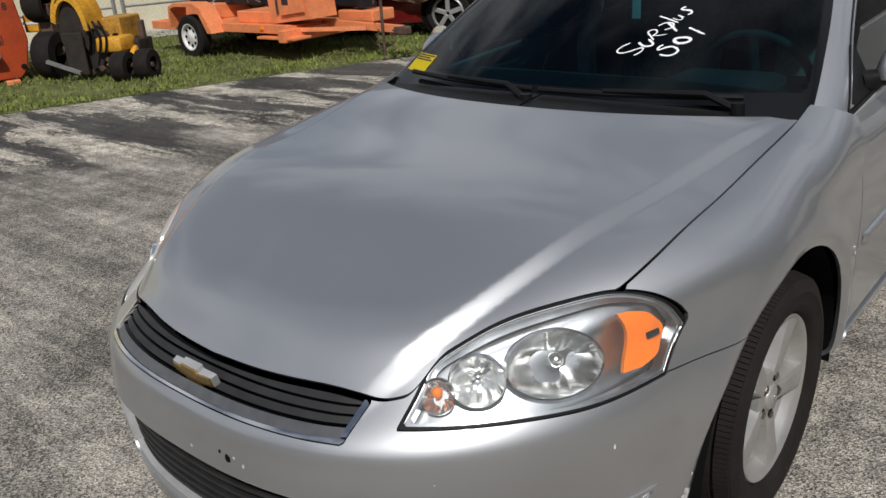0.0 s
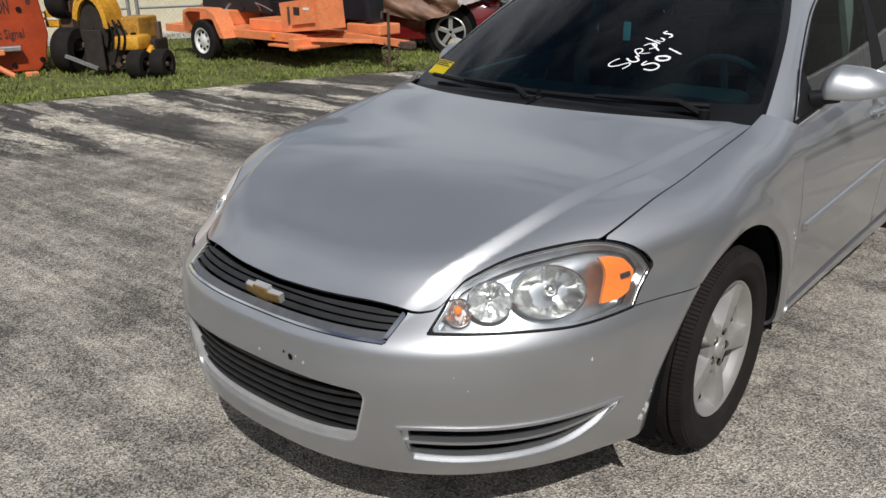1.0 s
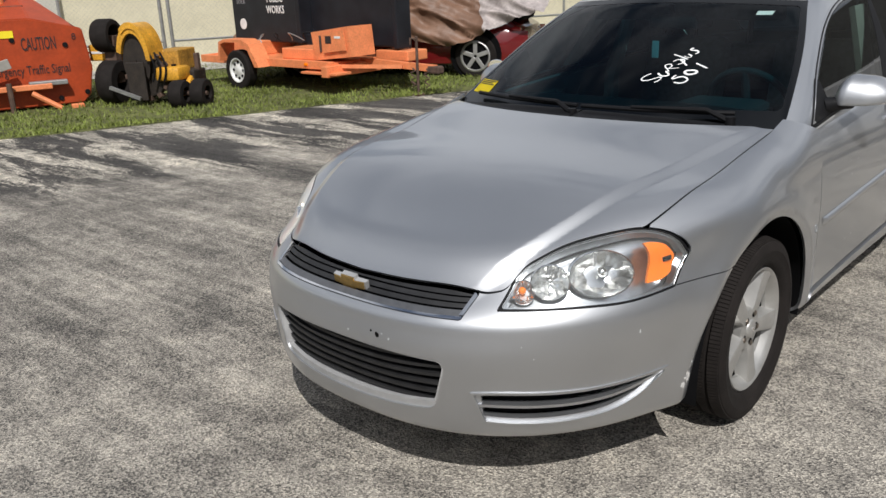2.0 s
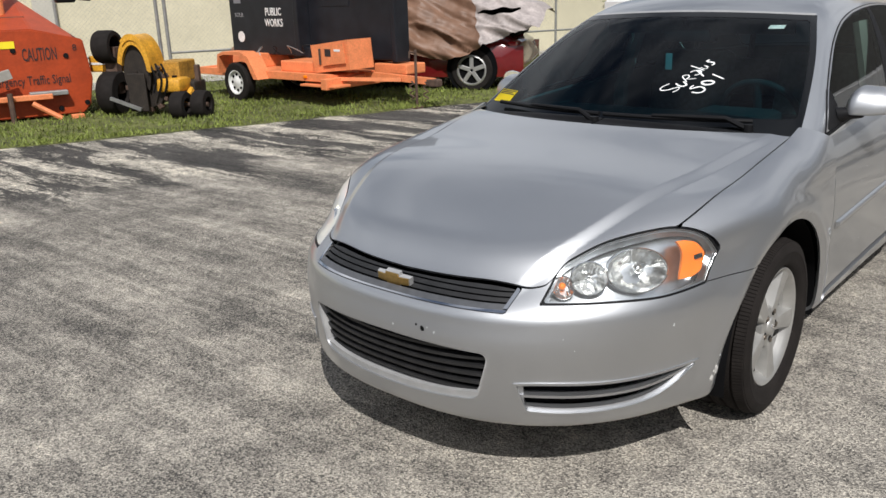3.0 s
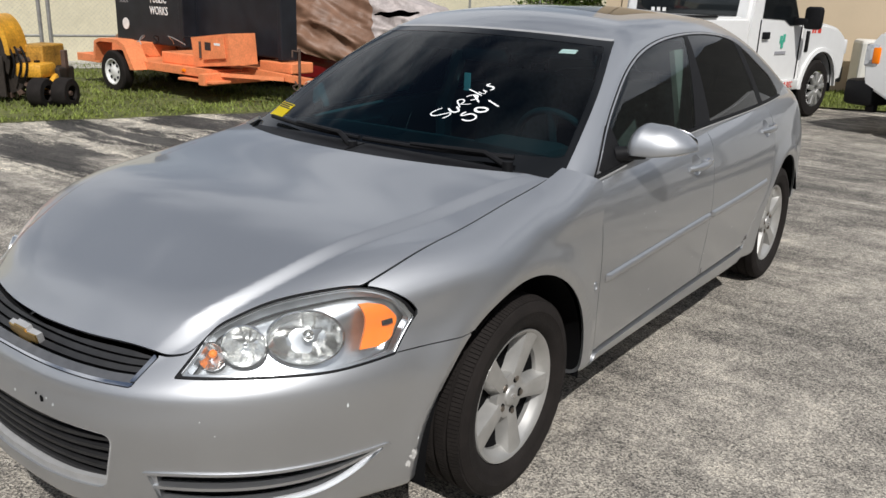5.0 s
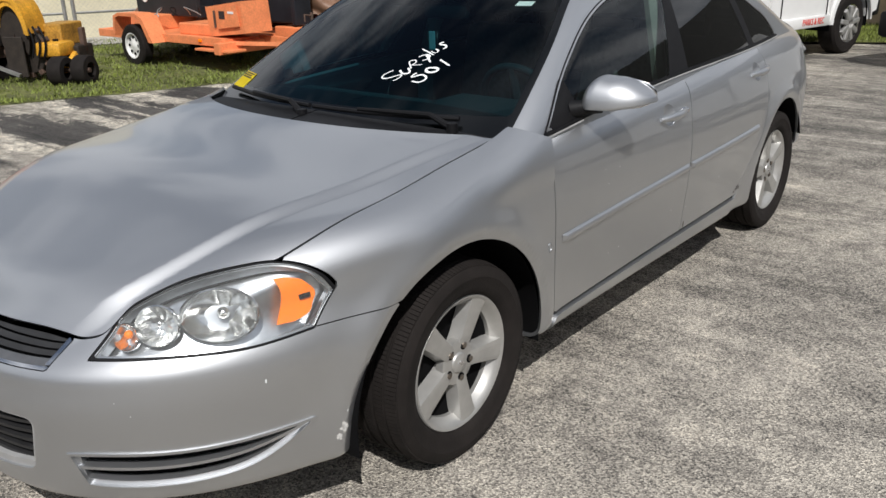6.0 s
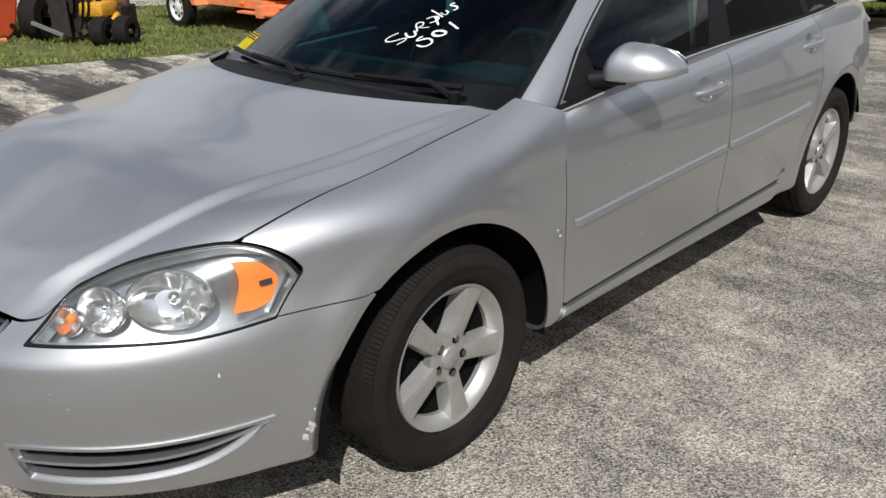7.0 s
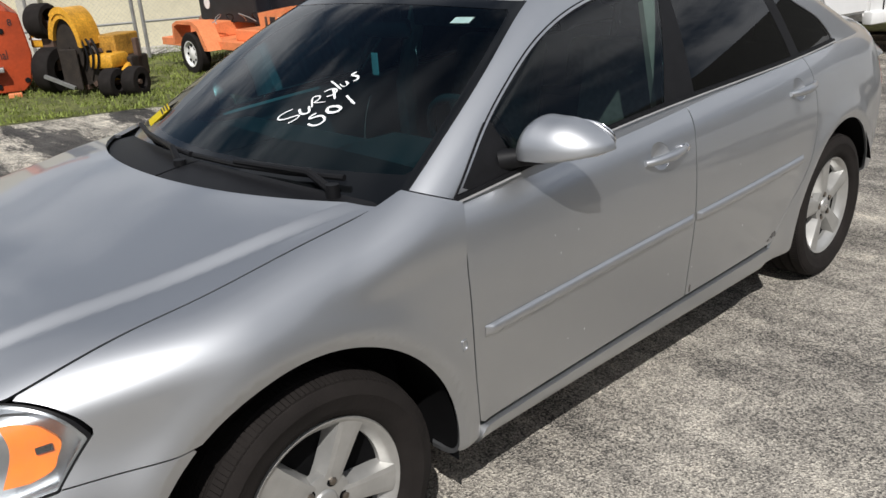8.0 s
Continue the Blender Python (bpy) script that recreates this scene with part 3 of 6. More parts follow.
def build_front():
    near = cut(nose_grid, lambda p: 0.9 - Z(p))
    # upper grille
    gr = cut(near, lambda p: 0.45 - X(p), lambda p: f_grille(p) + 0.004)
    strip_on(body, gr, "grille_backing", lambda p: f_grille(p) + 0.003, DARK_VOID, -0.034, 0.045)
    strip_on(body, gr, "grille_sill", (f_grille, lambda p: 0.6305 - Z(p)), CHROME, 0.001, 0.03, "chrome lower edge of the grille")
    strip_on(body, gr, "grille_ledge", (lambda p: f_grille(p) - 0.001, lambda p: Z(p) - 0.6312, lambda p: 0.6455 - Z(p), lambda p: 0.407 - X(p)), LEDGE, -0.004, 0.036, "dark grey sloping ledge of the grille")
    for side in (left, right):
        strip_on(body, gr, "grille_end", (side, f_grille, lambda p: Z(p) - 0.633, lambda p: X(p) - 0.404 - (Z(p) - 0.62) * 0.12), CHROME, 0.001, 0.03)
    for z in (0.6555, 0.6680, 0.6805):
        strip_on(body, gr, "grille_bar", (lambda p: f_grille(p) - 0.003, lambda p: Z(p) - z + 0.0045, lambda p: z + 0.0045 - Z(p), lambda p: 0.407 - X(p)), DUSTY_BLACK, -0.008, 0.036)
    # lower intake
    it = cut(near, lambda p: 0.5 - X(p), lambda p: f_intake(p) + 0.01)
    strip_on(body, it, "intake_backing", lambda p: f_intake(p) + 0.004, DARK_VOID, -0.060, 0.070)
    low = lambda p: Z(p) - 0.338 - 0.02 * (X(p) / 0.36) ** 2
    strip_on(body, it, "intake_lip", (f_intake, neg(low)), WORN_SILVER, -0.006, 0.05, "scuffed grey lip of the lower intake")
    strip_on(body, it, "intake_rim", (f_intake, lambda p: 0.006 - f_intake(p), low), WORN_SILVER, -0.003, 0.05)
    for k in range(6):
        z = 0.352 + 0.026 * k
        bend = lambda p: Z(p) + 0.012 * (X(p) / 0.37) ** 2 * (0.5 - k) / 3 - z
        strip_on(body, it, "intake_bar", (lambda p: f_intake(p) - 0.006, lambda p: bend(p) + 0.005, lambda p: 0.005 - bend(p)), DUSTY_BLACK, -0.020, 0.060)
    # side vents of the bumper
    for side in (left, right):
        vt = cut(near, side, lambda p: f_vent(p) + 0.006)
        strip_on(body, vt, "vent_backing", lambda p: f_vent(p) + 0.003, DARK_VOID, -0.036, 0.044)
        core = lambda p: np.minimum(np.minimum(vent_top(X(p)) - 0.003 - Z(p), Z(p) - vent_low(X(p)) - 0.017), X(p) - 0.474)
        strip_on(body, vt, "vent_lip", (f_vent, neg(core)), PAINT, -0.006, 0.03)
        mid = lambda x: vent_low(x) * 0.44 + vent_top(x) * 0.56
        strip_on(body, vt, "vent_bar", (lambda p: f_vent(p) - 0.004, lambda p: Z(p) - mid(X(p)) + 0.0045, lambda p: mid(X(p)) + 0.0045 - Z(p)), PAINT, -0.001, 0.03)
        strip_on(body, vt, "vent_edge", (lambda p: f_vent(p) + 0.004, lambda p: 0.004 - f_vent(p)), PAINT, 0.004, 0.02)
    # badge: a plain slanted bar with a taller middle, gold in a bright rim
    for name, k, out, m in (("badge_rim", 1.12, 0.0, WORN_SILVER), ("badge", 1.04, 0.004, GOLD)):
        bm = bmesh.new()
        sl = 0.007 * k
        pts = [(-0.064, -0.013, 0.5), (-0.026, -0.013, 0.5), (-0.026, -0.024, 1), (0.026, -0.024, 1), (0.026, -0.013, 0.5), (0.064, -0.013, 0.5), (0.064, 0.013, -0.5), (0.026, 0.013, -0.5), (0.026, 0.024, -1), (-0.026, 0.024, -1), (-0.026, 0.013, -0.5), (-0.064, 0.013, -0.5)]
        front = [bm.verts.new((x * k - q * sl * (1 if abs(x) > 0.03 else 0.6), -out - 0.004 * (1 - (x / 0.064) ** 2), z * k)) for x, z, q in pts]
        back = [bm.verts.new((q.co.x * 1.04, 0.014, q.co.z * 1.04)) for q in front]
        bm.faces.new(front)
        bm.faces.new(back[::-1])
        for a in range(12):
            bm.faces.new((front[a], back[a], back[(a + 1) % 12], front[(a + 1) % 12]))
        bmesh.ops.transform(bm, matrix=pose(0, -1.106, 0.660, 18, 0, 0), verts=bm.verts)
        part(name, bm, m, car)
    # plate screw holes and chips in the bumper
    for x, z, r in ((0.167, 0.545, 0.009), (0.143, 0.553, 0.0047), (0.211, 0.541, 0.004), (0.185, 0.551, 0.003), (0.05, 0.535, 0.0042), (0.573, 0.552, 0.0022), (0.60, 0.515, 0.002)):
        q = surface_point(body, x, 0, z, (0, -1, 0))
        nrm = Vector(gradient(body, np.array([q[:]]))[0])
        bm = bmesh.new()
        rng = random.Random(int(r * 9000))
        ring = [bm.verts.new((r * rng.uniform(0.6, 1.2) * math.cos(a), r * rng.uniform(0.6, 1.2) * math.sin(a), 0.0006)) for a in np.linspace(0, math.tau, 11)[:-1]]
        bm.faces.new(ring)
        bmesh.ops.solidify(bm, geom=bm.faces[:], thickness=0.001)
        bmesh.ops.transform(bm, matrix=Matrix.Translation(q) @ nrm.to_track_quat("Z", "Y").to_matrix().to_4x4(), verts=bm.verts)
        part("paint_chip", bm, BLACK_PLASTIC if r > 0.0045 else WHITE_MARK, car)


amber_in = spline([0.672, 0.680, 0.714, 0.747, 0.790], [-0.640, -0.636, -0.617, -0.607, -0.612])
amber_out = spline([0.679, 0.686, 0.709, 0.742, 0.771, 0.784, 0.792], [-0.600, -0.571, -0.541, -0.526, -0.545, -0.561, -0.587])


def build_chips():
    """Small stone chips and scrapes on the doors and the bumper's corner."""
    rng = random.Random(21)
    spots = [(rng.uniform(0.55, 2.25), rng.uniform(0.42, 0.86), rng.uniform(0.0014, 0.0030), rng.uniform(0.5, 1.8), WHITE_MARK) for _ in range(14)]
    spots += [(2.15, 0.392, 0.026, 0.55, GRIME), (2.11, 0.380, 0.012, 0.5, GRIME), (1.545, 0.365, 0.007, 2.2, GRIME), (-0.50, 0.40, 0.0022, 1.8, WHITE_MARK), (-0.508, 0.350, 0.014, 1.5, SCUFF), (-0.525, 0.325, 0.011, 1.1, SCUFF), (-0.70, 0.553, 0.0028, 2.6, WHITE_MARK)]
    for y, z, r, tall, m in spots:
        q = surface_point(body, 0, y, z, (1, 0, 0))
        nrm = Vector(gradient(body, np.array([q[:]]))[0])
        bm = bmesh.new()
        n = 9 if r < 0.008 else 22
        ring = []
        for a in np.linspace(0, math.tau, n + 1)[:-1]:
            k = r * rng.uniform(0.55, 1.25)
            ring.append(surface_point(body, 0, y + k * math.cos(a), z + k * tall * math.sin(a), (1, 0, 0)) + nrm * 0.0006)
        bm.faces.new([bm.verts.new(p) for p in ring])
        bmesh.ops.solidify(bm, geom=bm.faces[:], thickness=0.0005)
        part("paint_chip", bm, m, car)


def build_lamp(s, side):
    lamp = tagged(new("headlamp"), "clear headlamp with amber corner" if s > 0 else "headlamp with a yellowed clouded lens")
    lamp.parent = car
    near = cut(nose_grid, side, lambda p: f_lamp(p) + 0.012)
    PP = lambda name, regions, m, lift, thick, back=True: panel(name, *cut(near, *(regions if isinstance(regions, tuple) else (regions,))), body, m, lamp, thick=thick, lift=lift, back=back)
    PP("lens", lambda p: f_lamp(p) - 0.004, LENS_GLASS if s > 0 else CLOUDY_LENS, -0.002, 0.006, False).visible_shadow = False
    PP("seal", (lambda p: f_lamp(p) + 0.001, lambda p: 0.0035 - f_lamp(p)), BLACK_PLASTIC, -0.002, 0.05)
    PP("bezel", (lambda p: f_lamp(p) - 0.0035, lambda p: 0.009 - f_lamp(p)), HOUSING, -0.010, 0.04)
    PP("lamp_housing", lambda p: f_lamp(p) - 0.003, HOUSING, -0.055, 0.06)
    # amber corner: between two arcs
    PP("amber_reflector", (lambda p: Y(p) - amber_in(Z(p)), lambda p: amber_out(Z(p)) - Y(p), lambda p: 0.793 - Z(p), lambda p: Z(p) - 0.6805), AMBER, -0.010, 0.02)
    PP("marker_bulb_shade", (lambda p: Z(p) - 0.730 - 0.1 * (Y(p) + 0.55), lambda p: 0.742 + 0.1 * (Y(p) + 0.55) - Z(p), lambda p: Y(p) + 0.568, lambda p: -0.540 - Y(p)), DARK_VOID, -0.008, 0.004)
    # round reflectors sunk behind the lens, aimed along the car
    for name, c, rx, rz, m in (("corner_reflector", (0.527, -0.921, 0.683), 0.033, 0.034, REFLECTOR), ("high_reflector", (0.586, -0.866, 0.709), 0.054, 0.050, REFLECTOR), ("low_reflector", (0.686, -0.748, 0.722), 0.094, 0.066, REFLECTOR)):
        bm = bmesh.new()
        prof = [(1.06, 0.012), (1.06, 0.0), (1.0, -0.004), (0.97, 0.004), (0.8, 0.022), (0.55, 0.040), (0.25, 0.050), (0.0, 0.052)]
        lathe(bm, prof, 72, "y")
        # flutes pressed into the bowl
        for q in bm.verts:
            r = math.hypot(q.co.x, q.co.z)
            if 0.3 < r < 0.98:
                a = math.atan2(q.co.z, q.co.x)
                q.co.y += 0.006 * math.sin(q.co.x * 16) * (1 if abs(a) < 1.2 else 0.35) + 0.004 * math.sin(3 * a)
        bmesh.ops.scale(bm, vec=(rx, 0.8, rz), verts=bm.verts)
        yaw = 0.82 if rx > 0.06 else (0.66 if rx > 0.04 else 0.55)
        bmesh.ops.transform(bm, matrix=Matrix.Translation((s * c[0], c[1], c[2])) @ Matrix.Rotation(s * yaw, 4, "Z") @ Matrix.Rotation(-0.30, 4, "X") @ Matrix.Translation((0, 0.022, 0)), verts=bm.verts)
        part(name, bm, m, lamp, smooth=True)
        bm = bmesh.new()
        bmesh.ops.create_uvsphere(bm, u_segments=16, v_segments=10, radius=rx * (0.34 if rx < 0.04 else 0.17))
        bmesh.ops.translate(bm, vec=(s * (c[0] - 0.024), c[1] + 0.032, c[2] - 0.008), verts=bm.verts)
        part("bulb", bm, AMBER if rx < 0.04 else REFLECTOR, lamp, smooth=True)


def build_wheel(x, y, s, turn):
    wheel = tagged(new("wheel"), "worn black tyre on a five-spoke silver alloy wheel")
    wheel.parent = car
    wheel.matrix_basis = pose(s * x, y, 0.329) @ Matrix.Rotation(0 if s > 0 else math.pi, 4, "Z") @ Matrix.Rotation(turn, 4, "X")
    R = 0.331
    bm = bmesh.new()
    prof = [(0.205, -0.19), (0.235, -0.205), (0.28, -0.21), (0.315, -0.195), (0.328, -0.175)]
    for k, c in enumerate((-0.15, -0.10, -0.05, 0.0)):
        w = 0.018
        prof += [(R - 0.004, c - w), (R - 0.004, c), (R - 0.004, c + w), (R - 0.010, c + w + 0.002), (R - 0.010, c + w + 0.010)] if k < 3 else [(R - 0.004, c - w), (R - 0.012, c + 0.006)]
    prof += [(0.316, 0.016), (0.300, 0.024), (0.285, 0.026), (0.282, 0.024), (0.255, 0.021), (0.236, 0.014), (0.228, 0.004), (0.220, -0.006), (0.205, -0.012)]
    lathe(bm, prof, 72, "x")
    part("tyre", bm, RUBBER, wheel, smooth=True)
    # fine cross-cut blocks standing on the ribs
    v, f = [], []
    for x0, x1, z0, z1 in ((-0.166, -0.134, R - 0.006, R - 0.006), (-0.116, -0.084, R - 0.006, R - 0.006), (-0.066, -0.034, R - 0.006, R - 0.006), (-0.020, 0.013, R - 0.006, 0.318)):
        for k in range(150):
            a, h, i = math.tau * (k + 0.3 * (x0 > -0.1)) / 150, math.tau / 150 * 0.42, len(v)
            for x, z in ((x0, z0 - 0.01), (x1, z1 - 0.01), (x1, z1 + 0.0045), (x0, z0 + 0.0060)):
                for q in (a - h, a + h):
                    v.append((x, z * math.sin(q), z * math.cos(q)))
            f += [(i, i + 1, i + 3, i + 2), (i + 2, i + 3, i + 5, i + 4), (i + 4, i + 5, i + 7, i + 6), (i + 6, i + 7, i + 1, i), (i, i + 2, i + 4, i + 6), (i + 1, i + 7, i + 5, i + 3)]
    tagged(link_mesh("tread", np.array(v), f, RUBBER, wheel, "", False), kind="stuff")
    # rim: barrel and outer flange
    bm = bmesh.new()
    lathe(bm, [(0.186, -0.045), (0.186, -0.03), (0.200, -0.012), (0.214, 0.004), (0.221, 0.006), (0.224, 0.001), (0.220, -0.008)], 72, "x")
    part("rim", bm, ALLOY, wheel, smooth=True)
    bm = bmesh.new()
    lathe(bm, [(0.0, -0.07), (0.165, -0.07), (0.165, -0.082), (0.0, -0.082)], 48, "x")
    lathe(bm, [(0.0, -0.045), (0.06, -0.045), (0.07, -0.07)], 32, "x")
    part("brake_disc", bm, DISC, wheel, smooth=True)
    # near-black disc behind the brake, keeping the view through the spokes dark
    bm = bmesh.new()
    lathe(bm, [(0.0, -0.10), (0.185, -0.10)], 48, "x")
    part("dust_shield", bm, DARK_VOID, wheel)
    # barrel and backing disc near-black: shade between the spokes put in as colour
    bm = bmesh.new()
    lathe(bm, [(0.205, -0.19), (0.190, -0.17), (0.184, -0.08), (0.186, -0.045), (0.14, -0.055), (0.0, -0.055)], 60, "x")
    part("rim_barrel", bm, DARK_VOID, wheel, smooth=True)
    # spokes: broad flat trapezoids with sloping flanks
    for k in range(5):
        bm = bmesh.new()
        rows = [(0.050, 0.030, 0.005, -0.012), (0.085, 0.029, 0.007, -0.008), (0.130, 0.033, 0.006, -0.006), (0.175, 0.037, 0.006, -0.004), (0.211, 0.042, 0.007, -0.001)]
        top, bot = [], []
        for r, w, fl, h in rows:
            top.append([bm.verts.new((h, -w + 0.004, r)), bm.verts.new((h + 0.002, -w * 0.5, r)), bm.verts.new((h + 0.002, w * 0.5, r)), bm.verts.new((h, w - 0.004, r))])
            bot.append([bm.verts.new((h - 0.044, -w - fl, r)), bm.verts.new((h - 0.044, w + fl, r))])
        for i in range(len(rows) - 1):
            for j in range(3):
                bm.faces.new((top[i][j], top[i][j + 1], top[i + 1][j + 1], top[i + 1][j]))
            bm.faces.new((bot[i][0], top[i][0], top[i + 1][0], bot[i + 1][0]))
            bm.faces.new((top[i][3], bot[i][1], bot[i + 1][1], top[i + 1][3]))
            bm.faces.new((bot[i][1], bot[i][0], bot[i + 1][0], bot[i + 1][1]))
        bmesh.ops.transform(bm, matrix=Matrix.Rotation(2 * math.pi * k / 5, 4, "X"), verts=bm.verts)
        part("spoke", bm, ALLOY, wheel)
    bm = bmesh.new()
    lathe(bm, [(0.078, -0.04), (0.076, -0.014), (0.070, -0.011), (0.036, -0.011), (0.034, -0.006), (0.030, -0.003), (0.012, -0.001), (0.0, -0.001)], 40, "x")
    hub = part("hub", bm, ALLOY, wheel, smooth=True)
    bm = bmesh.new()
    box(bm, -0.003, 0.0012, -0.016, 0.016, -0.004, 0.004, 0.001)
    box(bm, -0.003, 0.0014, -0.007, 0.007, -0.008, 0.008, 0.001)
    part("hub_badge", bm, CHROME, hub)
    for k in range(5):
        at = Matrix.Rotation(2 * math.pi * k / 5, 4, "X") @ Matrix.Translation((0, 0, 0.057))
        # flat near-black disc painted as the shade in a sunk lug hole
        bm = bmesh.new()
        lathe(bm, [(0.0, -0.0090), (0.0150, -0.0090), (0.0165, -0.013)], 18, "x", at)
        part("lug_pocket", bm, DARK_VOID, hub)
        bm = bmesh.new()
        lathe(bm, [(0.014, -0.014), (0.014, -0.0105), (0.0105, -0.0125), (0.0105, -0.005), (0.007, -0.003), (0.0, -0.003)], 6, "x", at)
        part("lug_nut", bm, NUT, hub)
    return wheel


def build_side(s, side):
    # wheel housings, coloured near-black for the shade inside the arches
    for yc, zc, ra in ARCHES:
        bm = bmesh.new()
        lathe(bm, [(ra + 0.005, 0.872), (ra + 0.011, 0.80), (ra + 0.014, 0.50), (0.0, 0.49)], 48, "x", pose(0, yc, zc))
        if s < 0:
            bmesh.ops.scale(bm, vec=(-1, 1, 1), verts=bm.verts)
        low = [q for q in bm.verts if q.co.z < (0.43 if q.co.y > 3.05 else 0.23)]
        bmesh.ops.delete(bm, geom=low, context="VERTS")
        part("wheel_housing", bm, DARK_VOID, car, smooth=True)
    # bright window lines
    dl = cut(cabin_grid, side, lambda p: 0.5 - np.abs(Z(p) - 1.2), lambda p: f_dlo(p) + 0.01)
    strip_on(cabin, dl, "belt_trim", (lambda p: Z(p) - belt_y(Y(p)) + 0.004, lambda p: belt_y(Y(p)) + 0.011 - Z(p), lambda p: dlo_top(Y(p)) - Z(p)), BLACK_PLASTIC, 0.008, 0.012)
    strip_on(cabin, dl, "belt_bright_strip", (lambda p: Z(p) - belt_y(Y(p)) + 0.004, lambda p: belt_y(Y(p)) + 0.001 - Z(p), lambda p: dlo_top(Y(p)) - Z(p)), WORN_SILVER, 0.010, 0.012)
    # mouldings on both doors
    mz = lambda y: 0.5985 + 0.036 * (y - 0.5)
    for a, b in ((0.512, 1.53), (1.545, 2.34)):
        grid = side_patch(s, a, b, mz(a) - 0.02, mz(b) + 0.02, 120, 20)
        h = 0.0165
        v, f = cut(grid, lambda p: Z(p) - mz(Y(p)) + h, lambda p: mz(Y(p)) + h - Z(p))
        u = (Z(v) - mz(Y(v))) / h
        ends = sstep(Y(v), a, a + 0.02) * sstep(-Y(v), -b, -b + 0.02)
        rise = (np.clip(1 - np.abs(u) ** 2.6, 0, 1) ** 0.6 * 0.013 + 0.0006) * np.maximum(ends, 0.1)
        v = v + gradient(body, v) * rise[:, None]
        link_mesh("door_moulding", v, f if s < 0 else [q[::-1] for q in f], PAINT, car)
    grid = side_patch(s, 0.41, 0.455, 0.57, 0.615, 10, 10)
    badge = lambda p: 0.0155 - np.maximum(np.abs(Z(p) - 0.592), np.abs(Y(p) - 0.432) * 1.5)
    strip_on(body, grid, "fender_badge", (badge, lambda p: 0.004 - badge(p)), PAINT, 0.003, 0.006)
    # door handles over round cups
    for y0, z in ((1.272, 0.880), (2.262, 0.930)):
        v, f = side_patch(s, y0 + 0.035, y0 + 0.15, z - 0.052, z + 0.06, 26, 26)
        cup = lambda p: 0.044 - np.hypot((Y(p) - y0 - 0.092) * 0.85, Z(p) - z - 0.004)
        v, f = compact(*clip(v, f, cup))
        n = gradient(body, v)
        v = v - n * (0.030 * np.clip(cup(v) / 0.044, 0, 1) ** 0.7)[:, None]
        link_mesh("handle_cup", v, f if s > 0 else [q[::-1] for q in f], PAINT, car)
        bm = bmesh.new()
        pts, rad = [], []
        for k in range(15):
            t = k / 14
            y = y0 + 0.232 * t
            q = surface_point(body, 0, y, z + 0.010 * t, (s, 0, 0))
            out = 0.006 + 0.026 * math.sin(math.pi * t) ** 0.7
            pts.append((q.x + s * out, q.y, q.z))
            rad.append(0.0095 + 0.0065 * math.sin(math.pi * min(1, t * 1.15)) ** 0.8)
        tube(bm, pts, rad, 12)
        part("door_handle", bm, PAINT, car, smooth=True)
        if y0 < 2 and s > 0:
            q = surface_point(body, 0, y0 + 0.215, z + 0.008, (s, 0, 0))
            bm = bmesh.new()
            lathe(bm, [(0.011, 0.0), (0.011, 0.024), (0.008, 0.027), (0.0, 0.027)], 16, "x", Matrix.Translation(q))
            part("lock", bm, CHROME, car, smooth=True)
    # mirror: a shell that is flat behind and round in front, on a short arm
    mirror = tagged(new("door_mirror"), "silver door mirror on a black foot")
    mirror.parent = car
    bm = bmesh.new()
    bmesh.ops.create_uvsphere(bm, u_segments=48, v_segments=32, radius=1.0)
    for q in bm.verts:
        x, y, z = q.co
        w = (0.124 if x > 0 else 0.104) * (1 - 0.12 * z)
        h = 0.106 * (1.0 - 0.34 * max(0, x + 0.35) ** 1.5) * (1.0 if z > 0 else 0.16)
        d = 0.105 if y < 0 else 0.030
        e = lambda v, p: math.copysign(abs(v) ** p, v)
        q.co = (e(x, 0.80 if x > 0 else 0.5) * w, e(y, 0.9) * d + 0.045 * (e(x, 0.8) + 0.4), e(z, 0.85 if z > 0 else 0.5) * h + 0.020 * max(0.0, x))
    bmesh.ops.scale(bm, vec=(s, 1, 1), verts=bm.verts)
    bmesh.ops.translate(bm, vec=(s * (0.920 if s > 0 else 0.90), 0.815, 1.019 if s > 0 else 0.995), verts=bm.verts)
    part("mirror_shell", bm, PAINT, mirror, smooth=True)
    bm = bmesh.new()
    bmesh.ops.create_uvsphere(bm, u_segments=32, v_segments=12, radius=1.0)
    bmesh.ops.scale(bm, vec=(0.108, 0.004, 0.055), verts=bm.verts)
    bmesh.ops.transform(bm, matrix=pose(s * 0.93, 0.862, 1.052, 0, 0, s * 20), verts=bm.verts)
    part("mirror_glass", bm, CHROME, mirror, smooth=True)
    bm = bmesh.new()
    tube(bm, [(s * 0.79, 0.70, 1.005), (s * 0.83, 0.74, 1.012), (s * 0.87, 0.79, 1.018)], [0.034, 0.026, 0.030], 12)
    part("mirror_arm", bm, BLACK_PLASTIC, mirror, smooth=True)
    sail = lambda p: np.minimum(np.minimum(f_dlo(p) + 0.002, 0.74 + (1.0 - Z(p)) * 0.35 - Y(p)), 0.5)
    strip_on(cabin, dl, "mirror_sail", sail, BLACK_PLASTIC, 0.003, 0.01)
    # tail lamp
    tail = cut(body_grid, side, lambda p: Y(p) - 3.55, lambda p: np.minimum(Z(p) - 0.76, 0.93 - Z(p)), lambda p: X(p) - 0.56)
    panel("tail_lamp", *tail, body, RED_LENS, car, thick=0.02, lift=0.003)


